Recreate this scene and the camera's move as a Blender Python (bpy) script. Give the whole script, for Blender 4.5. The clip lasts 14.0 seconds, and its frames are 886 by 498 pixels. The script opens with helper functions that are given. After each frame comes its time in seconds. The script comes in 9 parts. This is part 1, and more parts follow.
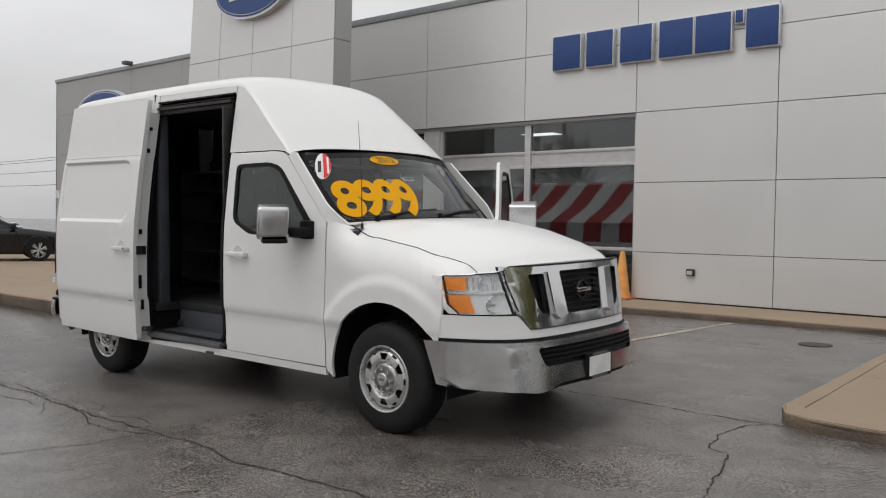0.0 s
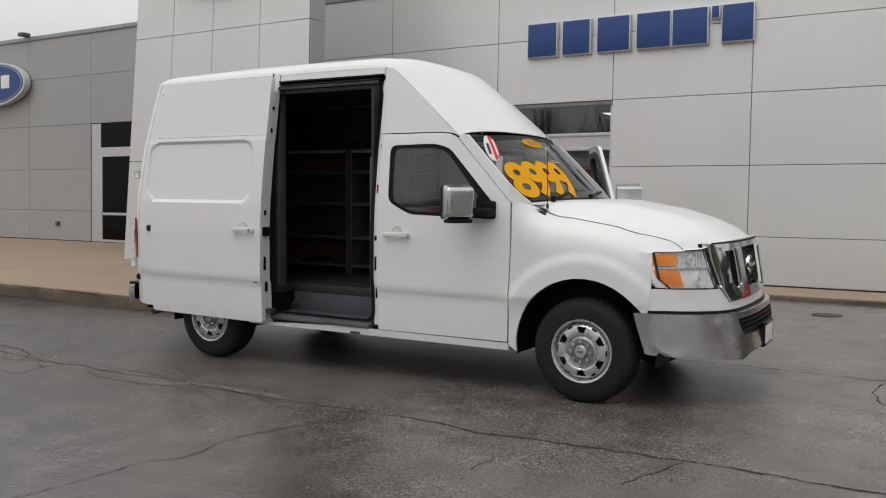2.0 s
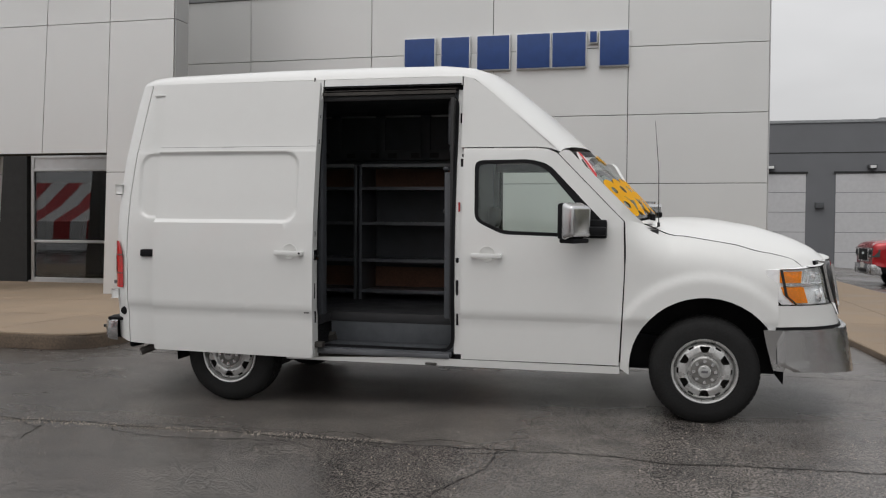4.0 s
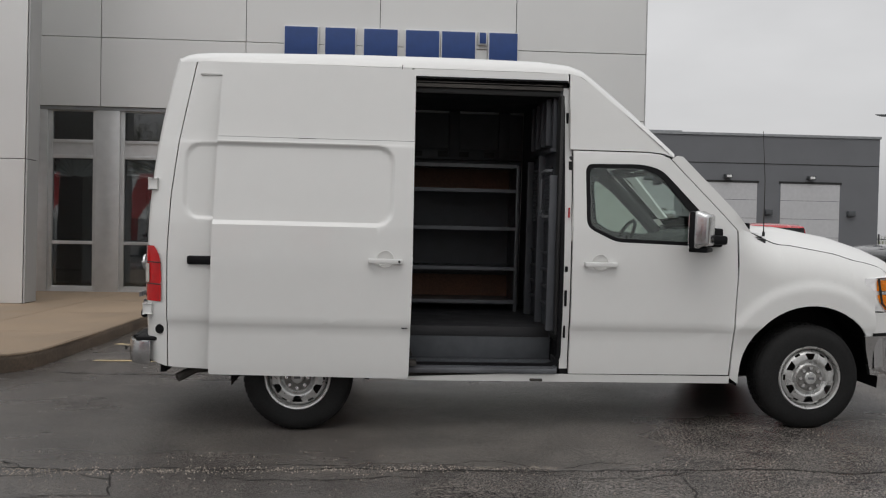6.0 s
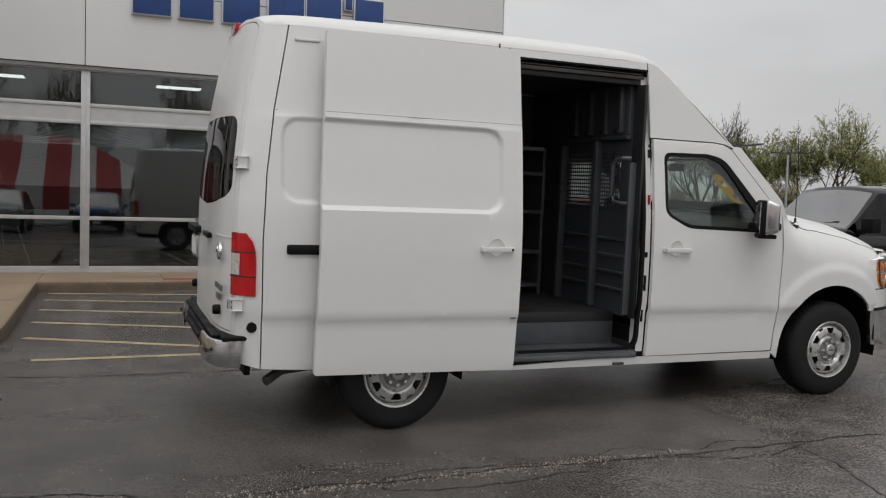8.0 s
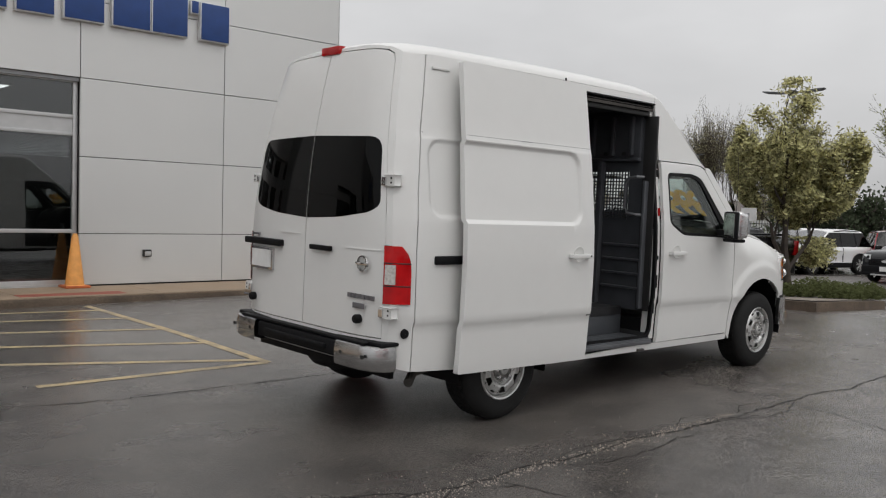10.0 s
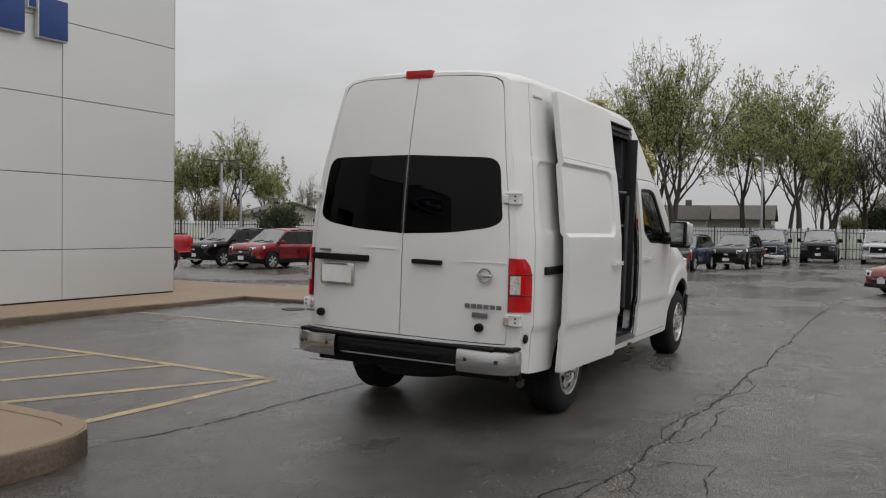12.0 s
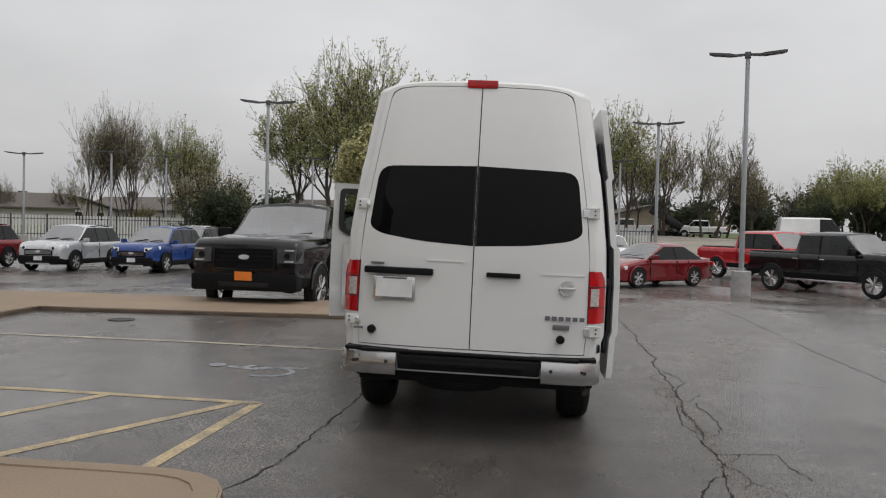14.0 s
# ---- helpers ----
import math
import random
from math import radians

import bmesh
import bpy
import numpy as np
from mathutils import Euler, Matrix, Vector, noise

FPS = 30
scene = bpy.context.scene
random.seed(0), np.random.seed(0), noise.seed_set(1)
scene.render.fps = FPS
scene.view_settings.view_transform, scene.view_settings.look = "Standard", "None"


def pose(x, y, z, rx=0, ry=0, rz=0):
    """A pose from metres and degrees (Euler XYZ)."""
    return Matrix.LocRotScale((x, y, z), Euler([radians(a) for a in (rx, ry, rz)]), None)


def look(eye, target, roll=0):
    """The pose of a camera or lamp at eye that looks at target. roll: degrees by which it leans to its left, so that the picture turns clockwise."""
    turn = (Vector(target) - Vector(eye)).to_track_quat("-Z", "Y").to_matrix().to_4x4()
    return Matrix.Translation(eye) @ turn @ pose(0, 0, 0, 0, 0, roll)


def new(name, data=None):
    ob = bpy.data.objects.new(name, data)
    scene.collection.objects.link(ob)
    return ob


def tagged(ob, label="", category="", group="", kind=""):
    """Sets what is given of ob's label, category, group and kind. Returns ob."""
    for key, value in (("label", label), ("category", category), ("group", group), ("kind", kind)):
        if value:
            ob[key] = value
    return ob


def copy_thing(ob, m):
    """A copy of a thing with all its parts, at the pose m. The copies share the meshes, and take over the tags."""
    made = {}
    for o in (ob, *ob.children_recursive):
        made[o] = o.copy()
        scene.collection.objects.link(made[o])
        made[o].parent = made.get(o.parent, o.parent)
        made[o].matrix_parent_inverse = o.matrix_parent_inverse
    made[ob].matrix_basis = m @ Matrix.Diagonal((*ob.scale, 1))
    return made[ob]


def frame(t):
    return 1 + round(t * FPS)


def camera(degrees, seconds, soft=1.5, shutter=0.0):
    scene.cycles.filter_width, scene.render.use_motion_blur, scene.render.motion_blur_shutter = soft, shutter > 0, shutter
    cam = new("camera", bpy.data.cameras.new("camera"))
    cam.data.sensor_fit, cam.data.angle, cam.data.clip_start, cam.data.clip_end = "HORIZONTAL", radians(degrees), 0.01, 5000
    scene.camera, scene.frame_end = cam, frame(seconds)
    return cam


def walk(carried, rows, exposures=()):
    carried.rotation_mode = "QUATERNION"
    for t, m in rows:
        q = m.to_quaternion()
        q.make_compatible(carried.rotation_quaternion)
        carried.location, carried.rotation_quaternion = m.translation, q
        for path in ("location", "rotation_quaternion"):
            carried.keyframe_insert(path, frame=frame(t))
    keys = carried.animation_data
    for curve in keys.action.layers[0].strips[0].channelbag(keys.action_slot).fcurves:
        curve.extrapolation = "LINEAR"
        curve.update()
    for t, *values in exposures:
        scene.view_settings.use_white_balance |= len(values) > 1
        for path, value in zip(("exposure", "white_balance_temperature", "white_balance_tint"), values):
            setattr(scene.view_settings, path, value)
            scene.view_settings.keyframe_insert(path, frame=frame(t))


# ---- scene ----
cam = camera(54.34, 14.0, soft=1.15)
PATH = [
    (0, (0.052, 0.178, 1.427), (-1.2353, 1.7077, 1.3710), 0.99),
    (0.5, (-0.329, -0.150, 1.440), (-1.6074, 1.3868, 1.3790), 1.16),
    (1, (-0.751, -0.467, 1.428), (-1.9940, 1.0971, 1.3458), 1.09),
    (1.5, (-1.190, -0.999, 1.380), (-2.3352, 0.6380, 1.2866), 1.23),
    (2, (-1.749, -1.397, 1.360), (-2.7636, 0.3240, 1.2721), 0.94),
    (2.5, (-2.347, -1.722, 1.354), (-3.2280, 0.0727, 1.2910), 1.14),
    (2.7, (-2.603, -1.839, 1.386), (-3.4437, -0.0256, 1.3223), 1.10),
    (4.8, (-5.477, -1.959, 1.341), (-5.7329, 0.0245, 1.3036), 0.75),
    (5, (-5.740, -1.927, 1.386), (-5.9535, 0.0608, 1.3462), 0.93),
    (5.5, (-6.375, -1.779, 1.395), (-6.3961, 0.2203, 1.3515), 0.65),
    (6, (-7.024, -1.671, 1.385), (-6.9095, 0.3249, 1.3427), 1.14),
    (6.5, (-7.603, -1.483, 1.399), (-7.3304, 0.4968, 1.3310), 0.79),
    (7, (-8.190, -1.287, 1.407), (-7.7496, 0.6634, 1.3565), 0.83),
    (7.5, (-8.830, -1.082, 1.477), (-8.2360, 0.8253, 1.3849), 1.24),
    (8, (-9.476, -0.907, 1.463), (-8.7432, 0.9507, 1.3565), 1.72),
    (8.2, (-9.763, -0.877, 1.390), (-8.9515, 0.9484, 1.2952), 1.59),
    (10.3, (-12.620, 0.229, 1.461), (-11.2120, 1.6491, 1.4021), 1.38),
    (10.5, (-12.895, 0.380, 1.431), (-11.4369, 1.7486, 1.3897), 1.20),
    (11, (-13.478, 0.824, 1.430), (-11.9261, 2.0836, 1.3797), 0.55),
    (11.5, (-13.941, 1.368, 1.441), (-12.2496, 2.4345, 1.3926), 0.42),
    (12, (-14.344, 1.967, 1.469), (-12.5872, 2.9206, 1.4167), 0.78),
    (12.5, (-14.628, 2.625, 1.496), (-12.8044, 3.4440, 1.4297), 0.55),
    (13, (-14.893, 3.296, 1.487), (-12.9986, 3.9358, 1.4300), 0.68),
    (13.5, (-15.062, 4.067, 1.554), (-13.1091, 4.4929, 1.4855), 0.42),
    (14, (-15.118, 4.889, 1.565), (-13.1291, 5.0961, 1.5093), 1.26),
]
# the clip's camera breathes a little in exposure as more or less sky comes into view
EXPOSURES = [(0, 0.06), (1.0, 0.0), (2.5, 0.10), (5.0, -0.06), (7.5, -0.08), (10.5, 0.02), (11.0, -0.08), (11.5, -0.10), (12.5, -0.08), (14.0, -0.03)]
walk(cam, [(t, look(eye, target, roll)) for t, eye, target, roll in PATH], EXPOSURES)

# ---------------------------------------------------------------- world, sun
SUN_EL, SUN_ROT = 62.0, 200.0
world = bpy.data.worlds.new("overcast_sky")
scene.world = world
world.use_nodes = True
wn, wl = world.node_tree.nodes, world.node_tree.links
wn.clear()


def wnode(kind, **kw):
    n = wn.new(kind)
    for k, v in kw.items():
        n.inputs[k].default_value = v
    return n


w_out = wnode("ShaderNodeOutputWorld")
w_bg = wnode("ShaderNodeBackground", Strength=1.0)
w_sky = wn.new("ShaderNodeTexSky")
w_sky.sky_type, w_sky.sun_disc = "NISHITA", False
w_sky.sun_elevation, w_sky.sun_rotation = radians(SUN_EL), radians(SUN_ROT)
w_sky.dust_density, w_sky.air_density = 6.0, 1.5
w_hs = wnode("ShaderNodeHueSaturation", Saturation=0.12, Value=0.035)
w_co = wn.new("ShaderNodeTexCoord")
w_sep = wn.new("ShaderNodeSeparateXYZ")
# cloud layer: overcast luminance rises from the horizon to the zenith
w_up = wn.new("ShaderNodeMapRange")
w_up.inputs["From Min"].default_value, w_up.inputs["From Max"].default_value = 0.0, 1.0
w_up.inputs["To Min"].default_value, w_up.inputs["To Max"].default_value = 0.50, 0.92
w_map = wn.new("ShaderNodeMapping")
w_map.inputs["Scale"].default_value = (1.3, 1.3, 3.4)
w_noise = wnode("ShaderNodeTexNoise", Scale=1.6, Detail=5.0, Roughness=0.5)
w_cl = wn.new("ShaderNodeMapRange")
w_cl.inputs["From Min"].default_value, w_cl.inputs["From Max"].default_value = 0.3, 0.7
w_cl.inputs["To Min"].default_value, w_cl.inputs["To Max"].default_value = 0.84, 1.14
w_mul = wn.new("ShaderNodeMath")
w_mul.operation = "MULTIPLY"
w_tint = wn.new("ShaderNodeVectorMath")
w_tint.operation = "SCALE"
w_tint.inputs[0].default_value = (0.985, 0.985, 1.0)
w_add = wn.new("ShaderNodeVectorMath")
w_add.operation = "ADD"
wl.new(w_co.outputs["Generated"], w_sep.inputs[0])
wl.new(w_sep.outputs["Z"], w_up.inputs["Value"])
wl.new(w_co.outputs["Generated"], w_map.inputs["Vector"])
wl.new(w_map.outputs[0], w_noise.inputs["Vector"])
wl.new(w_noise.outputs["Fac"], w_cl.inputs["Value"])
wl.new(w_up.outputs[0], w_mul.inputs[0])
wl.new(w_cl.outputs[0], w_mul.inputs[1])
wl.new(w_mul.outputs[0], w_tint.inputs["Scale"])
wl.new(w_sky.outputs[0], w_hs.inputs["Color"])
wl.new(w_tint.outputs[0], w_add.inputs[0])
wl.new(w_hs.outputs[0], w_add.inputs[1])
wl.new(w_add.outputs[0], w_bg.inputs["Color"])
wl.new(w_bg.outputs[0], w_out.inputs[0])

sun = new("sun", bpy.data.lights.new("sun", "SUN"))
sun.data.energy, sun.data.angle, sun.data.color = 0.4, radians(40), (1.0, 0.97, 0.93)
sun.matrix_world = look((-8, -12, 30), (-6, 5, 0))


# ---------------------------------------------------------------- materials
def material(name, colour, rough=0.5, metal=0.0, vary=0.12, scale=6.0, grain=0.0, grain_scale=80.0,
             bump=0.0, bump_scale=60.0, coat=0.0, rough_vary=0.1, alt=None, alt_scale=1.5, island=0.0, transmission=0.0,
             spec=0.5, per_object=0.0, coords="Object", ior=1.45, alpha=1.0):
    """A surface with variation at two scales, in colour and in gloss, and fine relief."""
    m = bpy.data.materials.new(name)
    m.use_nodes = True
    n, l = m.node_tree.nodes, m.node_tree.links
    b = n["Principled BSDF"]
    b.inputs["Metallic"].default_value, b.inputs["Roughness"].default_value = metal, rough
    b.inputs["Coat Weight"].default_value, b.inputs["Coat Roughness"].default_value = coat, 0.04
    b.inputs["Transmission Weight"].default_value, b.inputs["Specular IOR Level"].default_value = transmission, spec
    b.inputs["IOR"].default_value, b.inputs["Alpha"].default_value = ior, alpha
    co = n.new("ShaderNodeTexCoord")
    big = n.new("ShaderNodeTexNoise")
    big.inputs["Scale"].default_value, big.inputs["Detail"].default_value = scale, 4.0
    l.new(co.outputs[coords], big.inputs["Vector"])
    lo, hi = [tuple(max(0.0, c * (1 + s * vary)) for c in colour) for s in (-1, 1)]
    ramp = n.new("ShaderNodeMix")
    ramp.data_type = "RGBA"
    ramp.inputs["A"].default_value, ramp.inputs["B"].default_value = (*lo, 1), (*(alt or hi), 1)
    wide = n.new("ShaderNodeMapRange")
    wide.inputs["From Min"].default_value, wide.inputs["From Max"].default_value = 0.32, 0.68
    l.new(big.outputs["Fac"], wide.inputs["Value"])
    l.new(wide.outputs[0], ramp.inputs["Factor"])
    last = ramp.outputs["Result"]
    if grain > 0:
        g = n.new("ShaderNodeTexNoise")
        g.inputs["Scale"].default_value, g.inputs["Detail"].default_value = grain_scale, 3.0
        l.new(co.outputs[coords], g.inputs["Vector"])
        gm = n.new("ShaderNodeMapRange")
        gm.inputs["From Min"].default_value, gm.inputs["From Max"].default_value = 0.3, 0.7
        gm.inputs["To Min"].default_value, gm.inputs["To Max"].default_value = 1 - grain, 1 + grain
        l.new(g.outputs["Fac"], gm.inputs["Value"])
        sc = n.new("ShaderNodeVectorMath")
        sc.operation = "SCALE"
        l.new(last, sc.inputs[0])
        l.new(gm.outputs[0], sc.inputs["Scale"])
        last = sc.outputs[0]
    if per_object > 0 or island > 0:
        src = n.new("ShaderNodeObjectInfo" if per_object > 0 else "ShaderNodeNewGeometry")
        amount = max(per_object, island)
        om = n.new("ShaderNodeMapRange")
        om.inputs["To Min"].default_value, om.inputs["To Max"].default_value = 1 - amount, 1 + amount
        l.new(src.outputs["Random" if per_object > 0 else "Random Per Island"], om.inputs["Value"])
        sc2 = n.new("ShaderNodeVectorMath")
        sc2.operation = "SCALE"
        l.new(last, sc2.inputs[0])
        l.new(om.outputs[0], sc2.inputs["Scale"])
        last = sc2.outputs[0]
    l.new(last, b.inputs["Base Color"])
    if rough_vary > 0:
        rm = n.new("ShaderNodeMapRange")
        rm.inputs["From Min"].default_value, rm.inputs["From Max"].default_value = 0.3, 0.7
        rm.inputs["To Min"].default_value = max(0.02, rough - rough_vary)
        rm.inputs["To Max"].default_value = min(1.0, rough + rough_vary)
        l.new(big.outputs["Fac"], rm.inputs["Value"])
        l.new(rm.outputs[0], b.inputs["Roughness"])
    if bump > 0:
        bn = n.new("ShaderNodeTexNoise")
        bn.inputs["Scale"].default_value, bn.inputs["Detail"].default_value = bump_scale, 4.0
        l.new(co.outputs[coords], bn.inputs["Vector"])
        bp = n.new("ShaderNodeBump")
        bp.inputs["Strength"].default_value, bp.inputs["Distance"].default_value = bump, 0.01
        l.new(bn.outputs["Fac"], bp.inputs["Height"])
        l.new(bp.outputs[0], b.inputs["Normal"])
    return m


def glow(name, colour, strength):
    m = bpy.data.materials.new(name)
    m.use_nodes = True
    b = m.node_tree.nodes["Principled BSDF"]
    b.inputs["Base Color"].default_value = (*colour, 1)
    b.inputs["Emission Color"].default_value, b.inputs["Emission Strength"].default_value = (*colour, 1), strength
    return m


def glass(name, tint, reflect=1.0, rough=0.01):
    """Thin tinted pane: mirror reflection by Fresnel over a tinted see-through layer."""
    m = bpy.data.materials.new(name)
    m.use_nodes = True
    n, l = m.node_tree.nodes, m.node_tree.links
    n.remove(n["Principled BSDF"])
    tr, gl, mx, lw = (n.new("ShaderNodeBsdfTransparent"), n.new("ShaderNodeBsdfGlossy"), n.new("ShaderNodeMixShader"), n.new("ShaderNodeLayerWeight"))
    pw, fr = n.new("ShaderNodeMath"), n.new("ShaderNodeMapRange")
    lw.inputs["Blend"].default_value = 0.5
    pw.operation = "POWER"
    pw.inputs[1].default_value = 5.0
    l.new(lw.outputs["Facing"], pw.inputs[0])
    fr.inputs["To Min"].default_value, fr.inputs["To Max"].default_value = 0.042 * reflect, 1.0
    l.new(pw.outputs[0], fr.inputs["Value"])
    tr.inputs["Color"].default_value = (*tint, 1)
    gl.inputs["Roughness"].default_value = rough
    l.new(fr.outputs[0], mx.inputs[0])
    l.new(tr.outputs[0], mx.inputs[1])
    l.new(gl.outputs[0], mx.inputs[2])
    l.new(mx.outputs[0], n["Material Output"].inputs[0])
    return m


M = {}
M["white_paint"] = material("van_white_paint", (0.70, 0.70, 0.685), 0.32, vary=0.012, scale=0.8, coat=0.4, rough_vary=0.02, grain=0.008, grain_scale=9)
M["door_inner"] = material("jamb_white_paint", (0.66, 0.66, 0.64), 0.45, vary=0.1, scale=7)
M["chrome"] = material("chrome", (0.72, 0.72, 0.72), 0.10, 1.0, vary=0.04, rough_vary=0.05)
M["bumper_chrome"] = material("bumper_chrome", (0.58, 0.58, 0.58), 0.22, 1.0, vary=0.06, rough_vary=0.07, scale=4)
M["black_plastic"] = material("black_plastic", (0.008, 0.008, 0.009), 0.5, spec=0.16, vary=0.2, bump=0.15, bump_scale=300)
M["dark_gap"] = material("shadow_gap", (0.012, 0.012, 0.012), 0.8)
M["hub_grey"] = material("dull_hub_grey", (0.20, 0.195, 0.185), 0.45, 0.3, vary=0.25, scale=30)
M["rubber"] = material("tyre_rubber", (0.014, 0.014, 0.014), 0.7, spec=0.25, vary=0.25, bump=0.3, bump_scale=140, grain=0.2)
M["steel_rim"] = material("painted_steel_rim", (0.50, 0.50, 0.49), 0.32, 0.65, vary=0.12, scale=14, grain=0.08)
M["dirty_metal"] = material("dirty_metal", (0.06, 0.055, 0.05), 0.7, 0.3, vary=0.4, scale=9)
M["van_glass"] = glass("van_glass", (0.80, 0.86, 0.83), 1.3)
M["dark_glass"] = glass("privacy_glass", (0.05, 0.055, 0.06), 0.38)
M["shop_glass"] = glass("shop_glass", (0.56, 0.59, 0.60), 2.5)
M["screen_glass"] = glass("screen_glass", (0.40, 0.43, 0.43), 8.5)
M["car_glass"] = glass("car_glass", (0.12, 0.135, 0.14), 1.0)
M["tail_red"] = material("tail_lamp_red", (0.44, 0.006, 0.008), 0.09, vary=0.22, scale=9, coat=0.4, rough_vary=0.03, spec=0.35)
M["lamp_smoked"] = material("smoked_lamp", (0.06, 0.062, 0.065), 0.15, 0.2, vary=0.3, scale=9, coat=0.5)
M["tail_clear"] = material("lamp_clear", (0.62, 0.60, 0.57), 0.15, 0.35, vary=0.2, scale=50, coat=0.5)
M["amber"] = material("amber_lens", (0.95, 0.27, 0.008), 0.2, vary=0.15, scale=60, coat=0.6)
M["lamp_lens"] = glass("lamp_lens", (0.97, 0.98, 0.98))
M["lamp_bowl"] = material("lamp_bowl", (0.93, 0.93, 0.94), 0.30, 0.0, vary=0.05, scale=26)
M["lamp_chrome"] = material("lamp_chrome", (0.95, 0.95, 0.96), 0.22, 0.8, vary=0.05, scale=60, rough_vary=0.1)
M["reflector"] = material("lamp_reflector", (0.75, 0.75, 0.75), 0.15, 1.0, vary=0.2, scale=40)
M["cargo_grey"] = material("cargo_liner_grey", (0.058, 0.062, 0.070), 0.5, vary=0.15, bump=0.1)
M["cargo_panel"] = material("cargo_pressed_steel_grey", (0.066, 0.070, 0.078), 0.42, vary=0.12, bump=0.06)
M["shelf_lip"] = material("worn_pale_shelf_steel", (0.24, 0.25, 0.26), 0.4, vary=0.2, scale=14)
M["step_plastic"] = material("grey_step_plastic", (0.070, 0.075, 0.083), 0.42, vary=0.15, scale=9, bump=0.3, bump_scale=220)
M["cargo_floor"] = material("cargo_floor_mat", (0.022, 0.022, 0.024), 0.55, vary=0.2, bump=0.2)
M["shelf_steel"] = material("shelf_steel", (0.13, 0.135, 0.145), 0.4, 0.5, vary=0.15)
M["plywood"] = material("brown_plywood", (0.15, 0.07, 0.04), 0.6, vary=0.2, scale=3, grain=0.2)
M["seat_cloth"] = material("seat_cloth", (0.10, 0.10, 0.10), 0.9, vary=0.2, bump=0.3, bump_scale=200)
M["dash"] = material("dashboard_plastic", (0.035, 0.035, 0.037), 0.6, vary=0.1)
M["sticker_yellow"] = material("yellow_sticker", (0.95, 0.46, 0.006), 0.6, spec=0.15, vary=0.04)
# thin vinyl lets part of the daylight through
mt = M["sticker_yellow"].node_tree
thin, veil = mt.nodes.new("ShaderNodeBsdfTranslucent"), mt.nodes.new("ShaderNodeMixShader")
thin.inputs["Color"].default_value, veil.inputs[0].default_value = (0.95, 0.50, 0.01, 1), 0.28
mt.links.new(mt.nodes["Principled BSDF"].outputs[0], veil.inputs[1])
mt.links.new(thin.outputs[0], veil.inputs[2])
mt.links.new(veil.outputs[0], mt.nodes["Material Output"].inputs[0])
M["sticker_white"] = material("white_sticker", (0.75, 0.75, 0.74), 0.5, vary=0.05)
M["sticker_red"] = material("red_sticker", (0.65, 0.03, 0.04), 0.5, vary=0.05)
M["sticker_black"] = material("black_print", (0.02, 0.02, 0.02), 0.5)
M["print_grey"] = material("grey_print", (0.16, 0.16, 0.17), 0.4, 0.4)
M["acm_light"] = material("light_grey_composite_panel", (0.66, 0.66, 0.65), 0.42, 0.55, vary=0.03, scale=0.5, per_object=0.015, rough_vary=0.06)
M["acm_grey"] = material("metallic_grey_composite_panel", (0.40, 0.40, 0.395), 0.42, 0.15, vary=0.05, scale=0.4, per_object=0.02, rough_vary=0.08)
M["acm_wing"] = material("grey_composite_panel", (0.335, 0.335, 0.33), 0.5, 0.1, vary=0.05, scale=0.4, per_object=0.02)
M["joint_black"] = material("panel_joint_black", (0.02, 0.02, 0.02), 0.7)
M["alu_frame"] = material("aluminium_frame", (0.52, 0.52, 0.52), 0.4, 0.6, vary=0.06)
M["roof_cap"] = material("parapet_cap_metal", (0.30, 0.31, 0.32), 0.45, 0.5)
M["sign_blue"] = material("sign_blue", (0.018, 0.055, 0.20), 0.4, vary=0.08)
M["sign_edge"] = material("sign_letter_edge", (0.62, 0.63, 0.64), 0.4, 0.3)
M["concrete"] = material("tan_concrete", (0.265, 0.198, 0.137), 0.75, vary=0.12, scale=1.2, grain=0.10, grain_scale=60, bump=0.25, bump_scale=90, per_object=0.04, rough_vary=0.15)
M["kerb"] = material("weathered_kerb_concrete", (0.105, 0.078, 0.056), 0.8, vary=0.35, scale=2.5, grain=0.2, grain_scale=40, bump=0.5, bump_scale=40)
M["rear_wall"] = material("dark_grey_block_wall", (0.15, 0.155, 0.165), 0.75, vary=0.06, scale=0.7, bump=0.1)
M["garage_door"] = material("garage_door_white", (0.52, 0.52, 0.53), 0.5, vary=0.04)
M["yellow_line"] = material("worn_yellow_paint", (0.56, 0.42, 0.21), 0.5, vary=0.15, alt=(0.27, 0.225, 0.16), scale=4.5, grain=0.4, grain_scale=40)
M["white_line"] = material("worn_white_paint", (0.50, 0.43, 0.33), 0.5, alt=(0.22, 0.20, 0.17), scale=3, grain=0.25, grain_scale=40)
M["crack"] = material("asphalt_crack", (0.012, 0.011, 0.010), 0.85, vary=0.4)
M["brick_red"] = material("red_tactile_concrete", (0.26, 0.075, 0.05), 0.75, vary=0.2, grain=0.15)
M["cone"] = material("orange_cone_rubber", (0.72, 0.33, 0.09), 0.55, vary=0.12, scale=9)
M["floor_tile"] = material("showroom_floor", (0.20, 0.19, 0.18), 0.3, vary=0.1)
M["interior_wall"] = material("showroom_wall", (0.26, 0.255, 0.25), 0.7, vary=0.08)
M["ceiling"] = material("showroom_ceiling", (0.34, 0.34, 0.34), 0.8)
M["lamp_panel"] = glow("ceiling_light_panel", (1.0, 0.98, 0.94), 3.0)
M["bunting_white"] = material("white_pleated_fabric", (0.80, 0.80, 0.79), 0.5, vary=0.2, scale=8)
M["pole_metal"] = material("galvanised_pole", (0.30, 0.31, 0.32), 0.5, 0.5, vary=0.1)
